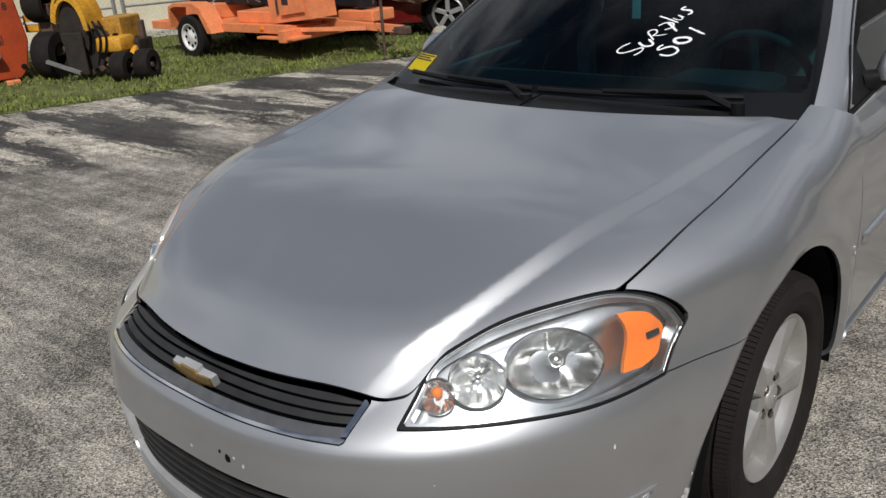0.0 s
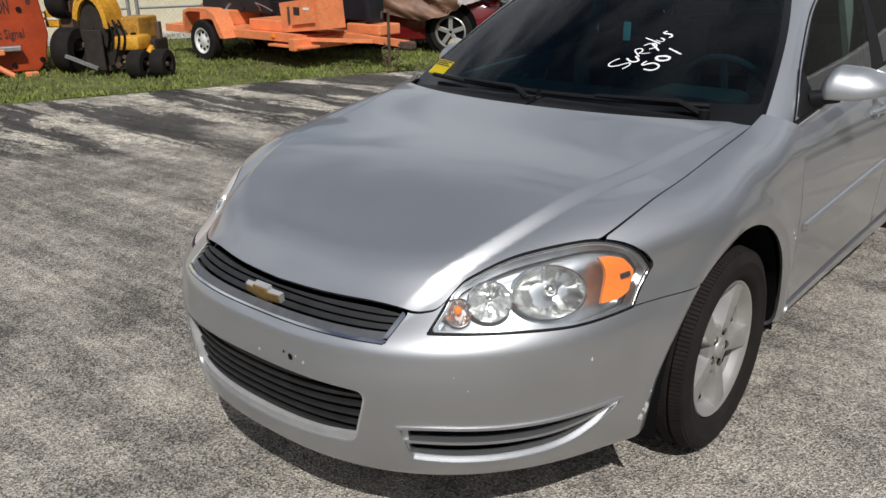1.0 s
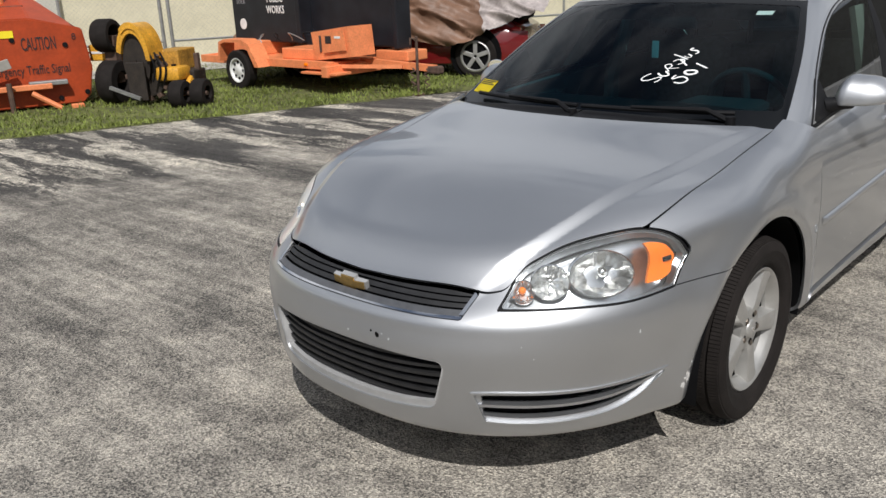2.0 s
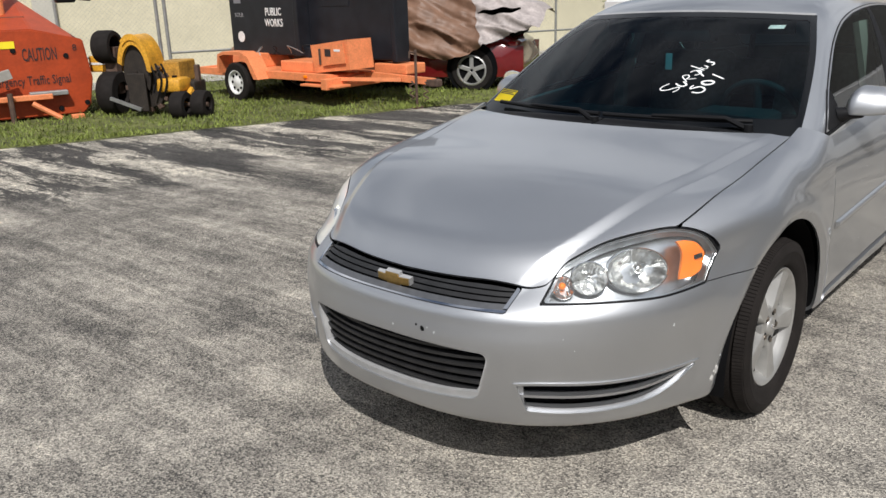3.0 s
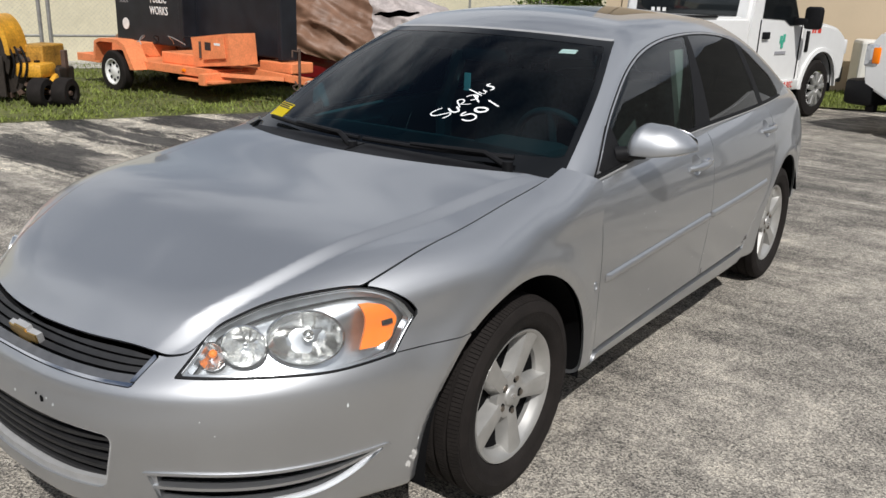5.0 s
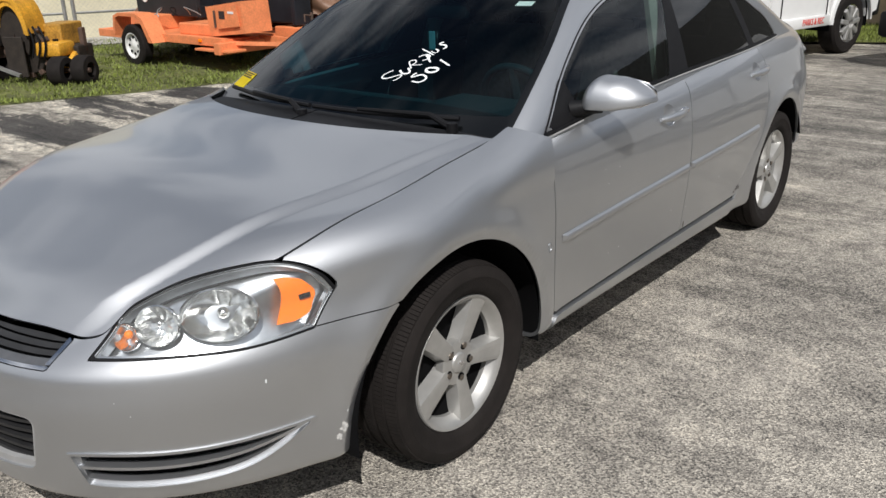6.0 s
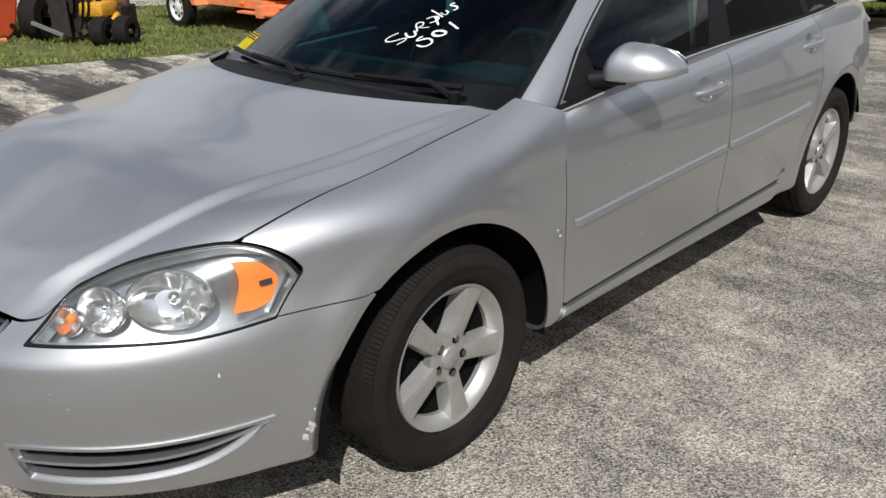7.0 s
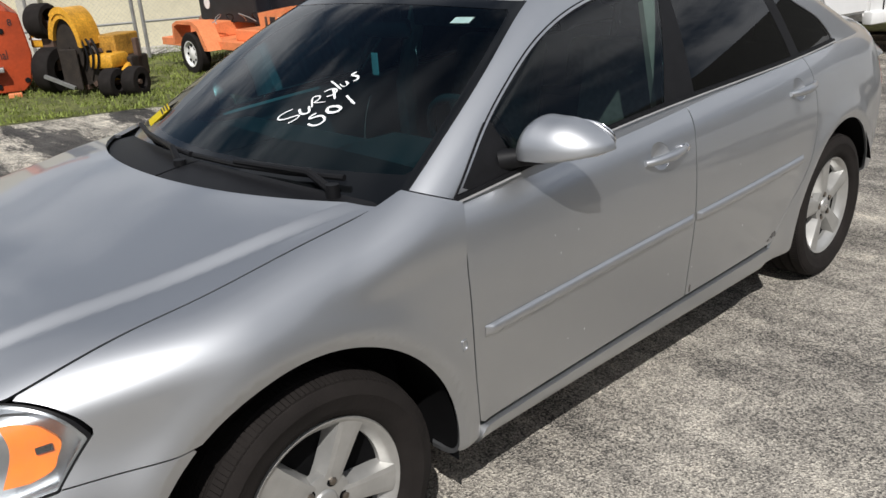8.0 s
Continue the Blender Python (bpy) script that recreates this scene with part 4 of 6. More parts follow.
def build_cowl():
    strip_on(body, cut(body_grid, lambda p: Z(p) - 0.8), "cowl_panel", lambda p: np.minimum(np.minimum(Y(p) - hood_back(X(p)) - 0.003, 0.50 + 0.1 * X(p) - Y(p)), 0.735 - X(p)), BLACK_PLASTIC, -0.022, 0.02, "black plastic cowl under the wipers")
    for pts, w in ((((0.60, 0.300), (0.42, 0.268), (0.22, 0.245), (0.0, 0.232)), 1), (((-0.02, 0.220), (-0.20, 0.225), (-0.40, 0.262), (-0.63, 0.375)), 0)):
        wiper = tagged(new("wiper"), "black windshield wiper resting low on the glass")
        wiper.parent = car
        bm = bmesh.new()
        on = []
        for x, y in pts:
            q = surface_point(cabin, x, 1.5, 1.0, (0, y - 1.5 + 0.02, 0.0))
            on.append(Vector((x, q.y - 0.018, 1.0 + 0.012)))
        tube(bm, [q + Vector((0, 0, 0.006)) for q in on], 0.009, 8)
        part("blade", bm, BLACK_PLASTIC, wiper)
        bm = bmesh.new()
        tube(bm, [on[0] + Vector((0, -0.04, -0.02)), on[0] * 0.5 + on[1] * 0.5 + Vector((0, -0.02, 0.018)), on[2] + Vector((0, -0.004, 0.016))], [0.013, 0.010, 0.007], 8)
        part("arm", bm, BLACK_PLASTIC, wiper)
        bm = bmesh.new()
        lathe(bm, [(0.02, -0.03), (0.018, 0.014), (0.0, 0.016)], 16, "z", Matrix.Translation(on[0] + Vector((0, -0.04, -0.015))))
        part("pivot", bm, BLACK_PLASTIC, wiper, smooth=True)
    # black band round the screen
    ws = cut(cabin_grid, f_screen)
    band = lambda p: np.minimum(screen_edge(Z(p)) - X(p), 1.408 - 0.02 * (X(p) / 0.55) ** 2 - Z(p))
    strip_on(cabin, ws, "screen_band", lambda p: np.maximum(0.022 - band(p), screen_x(X(p)) + 0.035 - Y(p)), FRIT, 0.001, 0.004)
    panel("screen_top_trim", *cut(cabin_grid, lambda p: 1.3 - Y(p), lambda p: Z(p) - 1.406 + 0.02 * (X(p) / 0.55) ** 2, lambda p: 1.413 - 0.02 * (X(p) / 0.55) ** 2 - Z(p), lambda p: 0.565 - X(p)), cabin, WORN_SILVER, car, thick=0.008, lift=0.002)


def build_inside():
    """Underbody, cabin floor, dash, wheel, seats."""
    # near-black blocks fill the shaded space under and inside the car
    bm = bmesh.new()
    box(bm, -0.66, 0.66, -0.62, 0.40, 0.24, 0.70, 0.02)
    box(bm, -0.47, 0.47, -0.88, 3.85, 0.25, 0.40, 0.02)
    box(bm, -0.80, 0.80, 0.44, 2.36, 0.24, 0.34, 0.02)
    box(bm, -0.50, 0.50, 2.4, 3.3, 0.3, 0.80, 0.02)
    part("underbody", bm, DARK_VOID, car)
    bm = bmesh.new()
    box(bm, -0.74, 0.74, 0.30, 0.86, 0.62, 0.955, 0.05)
    box(bm, 0.20, 0.56, 0.55, 0.84, 0.93, 1.0, 0.04)
    part("dashboard", bm, DASH, car, smooth=True)
    bm = bmesh.new()
    c = Matrix.Translation((0.38, 1.02, 0.93)) @ Matrix.Rotation(radians(-65), 4, "X")
    tube(bm, [c @ Vector((0.185 * math.cos(a), 0.185 * math.sin(a), 0)) for a in np.linspace(0, 2 * math.pi, 40, endpoint=False)], 0.015, 10, True)
    tube(bm, [c @ Vector((-0.18, 0, 0)), c @ Vector((0, -0.02, -0.03)), c @ Vector((0.18, 0, 0))], 0.02, 8)
    tube(bm, [c @ Vector((0, 0, -0.03)), c @ Vector((0, -0.18, 0))], 0.02, 8)
    tube(bm, [c @ Vector((0, 0, -0.02)), c @ Vector((0, 0, -0.2))], 0.04, 10)
    part("steering_wheel", bm, DASH, car, smooth=True)
    for x, y, w in ((0.38, 1.35, 0.25), (-0.38, 1.35, 0.25), (0.0, 2.25, 0.64)):
        bm = bmesh.new()
        box(bm, x - w, x + w, y, y + 0.50, 0.40, 0.58, 0.06)
        m = Matrix.Translation((x, y + 0.50, 0.55)) @ Matrix.Rotation(radians(-14), 4, "X")
        box(bm, -w, w, -0.07, 0.07, 0, 0.62 if w < 0.5 else 0.5, 0.06, m)
        for h in ((0,) if w < 0.5 else (-0.38, 0.38)):
            box(bm, h - 0.12, h + 0.12, -0.04, 0.05, 0.66, 0.83, 0.04, m)
            tube(bm, [m @ Vector((h, 0, 0.5)), m @ Vector((h, 0, 0.7))], 0.02, 6)
        part("seat", bm, SEAT_CLOTH, car, smooth=True)
    for s in (1, -1):
        bm = bmesh.new()
        tube(bm, [(s * 0.72, 1.70, 0.5), (s * 0.70, 1.66, 0.95), (s * 0.60, 1.70, 1.33)], [0.05, 0.045, 0.04], 8)
        part("pillar_trim", bm, WORN_SILVER, car, smooth=True)
    bm = bmesh.new()
    box(bm, -0.12, 0.12, 0.985, 1.02, 1.265, 1.335, 0.02)
    tube(bm, [(0, 1.0, 1.32), (0, 0.97, 1.375)], 0.012, 8)
    part("rear_view_mirror", bm, BLACK_PLASTIC, car, smooth=True)
    bm = bmesh.new()
    box(bm, -0.105, -0.070, 1.003, 1.007, 1.13, 1.21, 0.003)
    part("hanging_tag", bm, WORN_SILVER, car)
    bm = bmesh.new()
    box(bm, 0.04, 0.48, 1.09, 1.11, 1.30, 1.375, 0.008)
    box(bm, -0.48, -0.04, 1.09, 1.11, 1.30, 1.375, 0.008)
    part("sun_visor", bm, SEAT_CLOTH, car)


def on_screen(u, v, lift=0.002):
    """A place on the windshield: u metres across, v metres up its slope from where z is 1."""
    y0 = float(screen_x(abs(u))) + 0.86 * v
    q = surface_point(cabin, u, 1.6, 0.9, (0, y0 - 1.6, 1.0 + 0.5 * v - 0.9))
    n = Vector(gradient(cabin, np.array([q[:]]))[0])
    return q + n * lift


# brush strokes of the hand-painted lot mark, in centimetres across and up the glass
STROKES = {
    "S": [[(1.2, 5.0), (0.1, 3.9), (-1.2, 1.8), (-0.6, 0.2), (1.0, 0.1), (3.0, 1.0), (5.6, 2.7), (6.6, 1.9), (6.0, 0.2), (5.0, -0.9)]],
    "U": [[(3.8, 5.4), (5.3, 4.1), (7.0, 3.5), (8.5, 4.1), (8.1, 5.4), (6.2, 7.0)]],
    "R": [[(7.9, 6.6), (6.4, 8.3), (4.6, 10.4), (5.3, 11.5), (6.5, 11.6), (7.4, 10.3), (6.6, 8.6)], [(6.6, 8.7), (8.6, 8.9), (10.9, 9.5)]],
    "p": [[(6.5, 13.6), (7.6, 14.8), (9.2, 15.3), (10.6, 14.8), (11.1, 13.5), (10.4, 12.3), (9.2, 11.7)], [(8.8, 15.2), (11.0, 13.2), (13.3, 10.9)]],
    "l": [[(4.8, 18.6), (8.4, 17.0), (12.0, 15.3)]],
    "u": [[(9.4, 17.6), (11.2, 16.7), (12.4, 17.0), (11.9, 18.0), (10.4, 19.0)], [(10.4, 19.0), (12.7, 18.0)]],
    "s": [[(11.1, 23.4), (10.2, 22.6), (11.0, 21.8), (13.1, 21.5), (14.0, 20.2), (13.2, 19.3)]],
    "5": [[(11.9, 4.4), (11.1, 3.2), (11.5, 2.0), (13.6, 3.3), (15.6, 3.3), (17.2, 2.0), (17.0, 0.2), (15.2, -0.7), (12.6, -0.2)]],
    "0": [[(16.0, 7.9), (14.4, 7.4), (14.5, 6.2), (15.8, 5.3), (17.6, 5.3), (18.9, 6.3), (18.5, 7.5), (17.0, 8.0), (16.0, 7.9)]],
    "1": [[(16.2, 12.8), (19.0, 11.2), (22.0, 9.5)]],
}


def writing(letters, name, width):
    """Hand-painted strokes laid onto the curve of the screen, with brush ends and uneven edges."""
    rng = random.Random(len(letters))
    bm = bmesh.new()
    for letter in letters:
        for line in STROKES[letter]:
            t = np.arange(len(line), dtype=float)
            at = [spline(t, [q[k] for q in line]) for k in (0, 1)] if len(line) > 2 else [lambda x, k=k: np.interp(x, t, [q[k] for q in line]) for k in (0, 1)]
            fine = np.linspace(0, t[-1], 9 * (len(line) - 1) + 1)
            x, y = at[0](fine), at[1](fine)
            dx, dy = np.gradient(x), np.gradient(y)
            n = np.hypot(dx, dy) + 1e-9
            press = 0.85 + 0.3 * math.sin(len(bm.verts) * 0.7)
            pairs = []
            for i in range(len(fine)):
                taper = min(1.0, 0.5 + 0.5 * i, 0.35 + 0.35 * (len(fine) - 1 - i))
                h = [width * press * taper * (1 + rng.uniform(-0.22, 0.22)) for _ in range(2)]
                ux, uy = -dy[i] / n[i], dx[i] / n[i]
                lift = 0.0024 + 0.00004 * (len(bm.verts) % 9)
                pairs.append([bm.verts.new(on_screen(0.165 + 0.01 * (x[i] + k * ux), 0.205 + 0.01 * (y[i] + k * uy), lift)) for k in (-h[0], h[1])])
            for a, b in zip(pairs, pairs[1:]):
                bm.faces.new((a[0], a[1], b[1], b[0]))
    return part(name, bm, WHITE_MARK, None)


nose_grid = front_grid()
build_front()
build_chips()
build_lamp(1, left)
build_lamp(-1, right)
for y, s, turn in ((-0.010, 1, radians(-27)), (2.805, 1, radians(10)), (-0.010, -1, 0.3), (2.805, -1, 0.9)):
    build_wheel(0.858 if y < 1 else 0.842, y, s, turn)
build_side(1, left)
build_side(-1, right)
build_cowl()
build_inside()
tagged(writing("SURplus", "lot_mark", 0.32), "white hand-painted words on the windshield", "marking")
tagged(writing("501", "lot_number", 0.42), "white hand-painted number on the windshield", "marking")
# lot sticker in the lower corner of the screen, and a pale strip at its top
for name, u0, u1, v0, v1, m, lab in (("lot_sticker", -0.728, -0.605, 0.018, 0.115, YELLOW_PAPER, "yellow paper lot sticker on the glass"), ("glass_strip", 0.424, 0.488, 0.690, 0.722, PALE_STICKER, "pale strip sticker at the top of the screen")):
    bm = bmesh.new()
    rows = [[bm.verts.new(on_screen(u0 + (u1 - u0) * i / 6, v0 + (v1 - v0) * j / 4, 0.002)) for i in range(7)] for j in range(5)]
    for a, b in zip(rows, rows[1:]):
        for i in range(6):
            bm.faces.new((a[i], a[i + 1], b[i + 1], b[i]))
    bmesh.ops.solidify(bm, geom=bm.faces[:], thickness=0.0005)
    st = tagged(part(name, bm, m, None), lab, "sticker")
    if name == "lot_sticker":
        for k in range(3):
            bm = bmesh.new()
            v = 0.102 - 0.012 * k
            a = u0 + 0.006
            b = u1 - 0.006 - 0.02 * (k % 2)
            bm.faces.new([bm.verts.new(on_screen(x, y, 0.0032)) for x, y in ((a, v), (b, v), (b, v + 0.007), (a, v + 0.007))])
            part("printed_bar", bm, INK, st)

# ---- ground ----
EDGE = Vector((-7.35, 1.55, 0))
ALONG = Vector((0.39, 0.92, 0)).normalized()
INTO = Vector((-ALONG.y, ALONG.x, 0))
YARD = Matrix(((ALONG.x, INTO.x, 0, EDGE.x), (ALONG.y, INTO.y, 0, EDGE.y), (0, 0, 1, 0), (0, 0, 0, 1)))
# YARD: local x along the grass edge, local y into the grass


def node(nt, kind, **inputs):
    n = nt.nodes.new(kind)
    for k, v in inputs.items():
        n.inputs[k.replace("_", " ")].default_value = v
    return n


def ramp(nt, src, stops):
    r = nt.nodes.new("ShaderNodeValToRGB")
    el = r.color_ramp.elements
    while len(el) < len(stops):
        el.new(0.5)
    for e, (p, c) in zip(el, stops):
        e.position = p
        e.color = (*c, 1) if len(c) == 3 else c
    nt.links.new(src, r.inputs["Fac"])
    return r.outputs["Color"]


def mix(nt, fac, a, b, blend="MIX"):
    m = nt.nodes.new("ShaderNodeMix")
    m.data_type, m.blend_type = "RGBA", blend
    for s, v in (("Factor", fac), ("A", a), ("B", b)):
        if isinstance(v, (int, float)):
            m.inputs[s].default_value = v
        elif isinstance(v, tuple):
            m.inputs[s].default_value = (*v, 1)
        else:
            nt.links.new(v, m.inputs[s])
    return m.outputs["Result"]


def patch_mask(nt, low, fine, at, soft, amount=0.3):
    """A crisp-edged patchy mask: broad noise roughened by fine noise."""
    m = nt.nodes.new("ShaderNodeMath")
    m.operation = "MULTIPLY_ADD"
    nt.links.new(fine, m.inputs[0])
    m.inputs[1].default_value = amount
    nt.links.new(low, m.inputs[2])
    mid = at + 0.5 * amount
    return ramp(nt, m.outputs[0], [(mid - soft, (0, 0, 0)), (mid + soft, (1, 1, 1))])


def asphalt():
    """Old asphalt: pale stones in worn binder, with black sealed patches and chalky scrapes by the grass."""
    m = bpy.data.materials.new("worn_asphalt")
    m.use_nodes = True
    nt = m.node_tree
    b = nt.nodes["Principled BSDF"]
    b.inputs["Roughness"].default_value = 0.88
    co = nt.nodes.new("ShaderNodeTexCoord").outputs["Object"]

    def noise_at(scale, detail=6, rough=0.6, stretch=None, distort=0.0):
        src = co
        if stretch:
            mp = nt.nodes.new("ShaderNodeMapping")
            mp.inputs["Rotation"].default_value = (0, 0, stretch[0])
            mp.inputs["Scale"].default_value = (stretch[1], stretch[2], 1)
            nt.links.new(co, mp.inputs["Vector"])
            src = mp.outputs[0]
        n = node(nt, "ShaderNodeTexNoise", Scale=scale, Detail=detail, Roughness=rough, Distortion=distort)
        nt.links.new(src, n.inputs["Vector"])
        return n.outputs["Fac"]
    v = node(nt, "ShaderNodeTexVoronoi", Scale=165.0)
    nt.links.new(co, v.inputs["Vector"])
    pick = nt.nodes.new("ShaderNodeSeparateColor")
    nt.links.new(v.outputs["Color"], pick.inputs[0])
    # fewer pale stones where the surface is worn dark, in smears and scrapes along the verge
    score = None
    for field, amount in ((noise_at(1.1, 8, 0.66, (radians(-64), 0.5, 2.2), 0.1), 2.6), (noise_at(1.0, 6, 0.7, (radians(-67), 0.35, 16.0)), 1.4)):
        t = nt.nodes.new("ShaderNodeMath")
        t.operation = "MULTIPLY_ADD"
        nt.links.new(field, t.inputs[0])
        t.inputs[1].default_value = amount
        t.inputs[2].default_value = -0.5 * amount
        if score:
            rest = nt.nodes.new("ShaderNodeMath")
            nt.links.new(t.outputs[0], rest.inputs[0])
            nt.links.new(score, rest.inputs[1])
            t = rest
        score = t.outputs[0]
    away = nt.nodes.new("ShaderNodeVectorMath")
    away.operation = "DOT_PRODUCT"
    away.inputs[1].default_value = -INTO
    nt.links.new(co, away.inputs[0])
    wear = node(nt, "ShaderNodeMapRange")
    wear.inputs["From Min"].default_value, wear.inputs["From Max"].default_value = -INTO.dot(EDGE) + 9.0, -INTO.dot(EDGE) + 6.0
    wear.inputs["To Min"].default_value, wear.inputs["To Max"].default_value = 0.16, 0.9
    nt.links.new(away.outputs["Value"], wear.inputs["Value"])
    both = nt.nodes.new("ShaderNodeMath")
    both.operation = "MULTIPLY_ADD"
    nt.links.new(score, both.inputs[0])
    nt.links.new(wear.outputs[0], both.inputs[1])
    grain = nt.nodes.new("ShaderNodeMath")
    grain.operation = "MULTIPLY_ADD"
    nt.links.new(pick.outputs[0], grain.inputs[0])
    grain.inputs[1].default_value, grain.inputs[2].default_value = 1.15, -0.05
    nt.links.new(grain.outputs[0], both.inputs[2])
    # blotches of worn binder over the whole yard, broad and small
    for field, amount in ((noise_at(0.75, 8, 0.62, distort=0.25), 1.2), (noise_at(3.2, 7, 0.68, distort=0.3), 0.9), (noise_at(14, 5, 0.7), 0.6)):
        blotch = nt.nodes.new("ShaderNodeMath")
        blotch.operation = "MULTIPLY_ADD"
        nt.links.new(field, blotch.inputs[0])
        blotch.inputs[1].default_value = amount
        blotch.inputs[2].default_value = -0.5 * amount
        total = nt.nodes.new("ShaderNodeMath")
        nt.links.new(both.outputs[0], total.inputs[0])
        nt.links.new(blotch.outputs[0], total.inputs[1])
        both = total
    # paler, less worn surface on the open side of the yard
    pale = node(nt, "ShaderNodeMapRange")
    pale.inputs["From Min"].default_value, pale.inputs["From Max"].default_value = -INTO.dot(EDGE) + 5.5, -INTO.dot(EDGE) + 9.0
    pale.inputs["To Min"].default_value, pale.inputs["To Max"].default_value = -0.06, 0.20
    nt.links.new(away.outputs["Value"], pale.inputs["Value"])
    lifted = nt.nodes.new("ShaderNodeMath")
    nt.links.new(both.outputs[0], lifted.inputs[0])
    nt.links.new(pale.outputs[0], lifted.inputs[1])
    score = lifted.outputs[0]
    level = nt.nodes.new("ShaderNodeMapRange")
    level.inputs["From Min"].default_value, level.inputs["From Max"].default_value = -0.42, 1.45
    nt.links.new(score, level.inputs["Value"])
    stones = ramp(nt, level.outputs[0], [(0.0, (0.030, 0.029, 0.028)), (0.28, (0.105, 0.098, 0.088)), (0.48, (0.30, 0.275, 0.238)), (0.70, (0.47, 0.432, 0.372)), (1.0, (0.80, 0.735, 0.63))])
    grit = ramp(nt, noise_at(520, 3, 0.7), [(0.32, (0.12, 0.12, 0.12)), (0.50, (1, 1, 1)), (0.70, (1.8, 1.78, 1.74))])
    col = mix(nt, 0.8, stones, grit, "MULTIPLY")
    plain = col
    mid = ramp(nt, noise_at(6, 6, 0.7), [(0.32, (0.62, 0.62, 0.63)), (0.55, (1, 1, 1)), (0.8, (1.2, 1.18, 1.15))])
    col = mix(nt, 1.0, col, mid, "MULTIPLY")
    # how far out from the grass edge
    sep = nt.nodes.new("ShaderNodeVectorMath")
    sep.operation = "DOT_PRODUCT"
    sep.inputs[1].default_value = -INTO
    nt.links.new(co, sep.inputs[0])
    far = node(nt, "ShaderNodeMapRange")
    far.inputs["From Min"].default_value = -INTO.dot(EDGE) + 4.6
    far.inputs["From Max"].default_value = -INTO.dot(EDGE) + 1.0
    nt.links.new(sep.outputs["Value"], far.inputs["Value"])
    add = nt.nodes.new("ShaderNodeMath")
    add.operation = "MULTIPLY_ADD"
    nt.links.new(noise_at(1.3, 8, 0.7, (radians(-67), 0.4, 1.4), 0.1), add.inputs[0])
    add.inputs[1].default_value = 1.5
    nt.links.new(far.outputs[0], add.inputs[2])
    sm = nt.nodes.new("ShaderNodeMapRange")
    sm.interpolation_type = "SMOOTHSTEP"
    sm.inputs["From Min"].default_value, sm.inputs["From Max"].default_value = 1.12, 1.40
    nt.links.new(add.outputs[0], sm.inputs["Value"])
    seal = ramp(nt, sm.outputs[0], [(0.0, (0, 0, 0)), (1.0, (1, 1, 1))])
    tar = mix(nt, 1.0, plain, (0.20, 0.205, 0.22), "MULTIPLY")
    chalk_n = patch_mask(nt, noise_at(0.95, 10, 0.72, (radians(-66), 0.46, 2.3), 0.3), noise_at(30, 6, 0.75), 0.51, 0.02)
    crumbs = ramp(nt, noise_at(7, 8, 0.72), [(0.36, (0.45, 0.45, 0.45)), (0.56, (1, 1, 1))])
    chalk_n = mix(nt, 1.0, chalk_n, crumbs, "MULTIPLY")
    chalk = mix(nt, 1.0, plain, (1.75, 1.75, 1.70), "MULTIPLY")
    col = mix(nt, seal, col, mix(nt, chalk_n, tar, chalk))
    nt.links.new(col, b.inputs["Base Color"])
    bp = nt.nodes.new("ShaderNodeBump")
    bp.inputs["Strength"].default_value = 1.0
    bp.inputs["Distance"].default_value = 0.006
    nt.links.new(v.outputs["Distance"], bp.inputs["Height"])
    bp2 = nt.nodes.new("ShaderNodeBump")
    bp2.inputs["Strength"].default_value = 0.4
    bp2.inputs["Distance"].default_value = 0.01
    nt.links.new(noise_at(60, 5, 0.7), bp2.inputs["Height"])
    nt.links.new(bp.outputs[0], bp2.inputs["Normal"])
    nt.links.new(bp2.outputs[0], b.inputs["Normal"])
    return m


ASPHALT = asphalt()
SOIL = mat("grass_soil", (0.105, 0.115, 0.034), rough=0.95, var=0.5, scale=14, var2=0.45, scale2=1.6, bump=0.8, bump_scale=60)
GRASS = mat("grass_blade", (0.155, 0.19, 0.036), rough=0.7, var=0.45, scale=2.2, var2=0.4, scale2=25)
WALL_PAINT = mat("cream_wall_paint", (0.62, 0.575, 0.425), rough=0.85, var=0.05, scale=1.5, var2=0.05, scale2=12, bump=0.15, bump_scale=30)
TAN_PAINT = mat("tan_wall_paint", (0.50, 0.40, 0.28), rough=0.85, var=0.05, scale=1.5, bump=0.15, bump_scale=30)
GALV = mat("galvanised_steel", (0.36, 0.36, 0.35), rough=0.5, metal=0.6, var=0.15, scale=15)
ORANGE = mat("faded_orange_paint", (0.78, 0.25, 0.10), rough=0.5, var=0.12, scale=6, var2=0.12, scale2=40)
DEEP_ORANGE = mat("deep_orange_paint", (0.38, 0.052, 0.012), rough=0.45, var=0.15, scale=5, var2=0.1, scale2=30)
OLD_YELLOW = mat("rusty_yellow_paint", (0.40, 0.21, 0.03), rough=0.65, var=0.35, scale=8, var2=0.3, scale2=40)
YELLOW = mat("machine_yellow_paint", (0.62, 0.31, 0.03), rough=0.45, var=0.25, scale=6, var2=0.25, scale2=40)
BOARD_BLACK = mat("black_board_paint", (0.013, 0.0145, 0.019), rough=0.5, spec=0.3, var=0.3, scale=4)
WHITE_RIM = mat("white_rim_paint", (0.75, 0.75, 0.73), rough=0.5, var=0.1, scale=20)
WHITE_PAINT = mat("white_truck_paint", (0.78, 0.78, 0.77), rough=0.25, var=0.02, coat=0.6)
RED_PAINT = mat("red_car_paint", (0.15, 0.008, 0.01), rough=0.25, var=0.1, coat=0.8)
TARP = mat("brown_tarp", (0.20, 0.112, 0.072), rough=0.55, var=0.2, scale=5, var2=0.15, scale2=1.5)
TARP_GREY = mat("bleached_tarp", (0.38, 0.335, 0.32), rough=0.6, var=0.25, scale=6, var2=0.15, scale2=25)
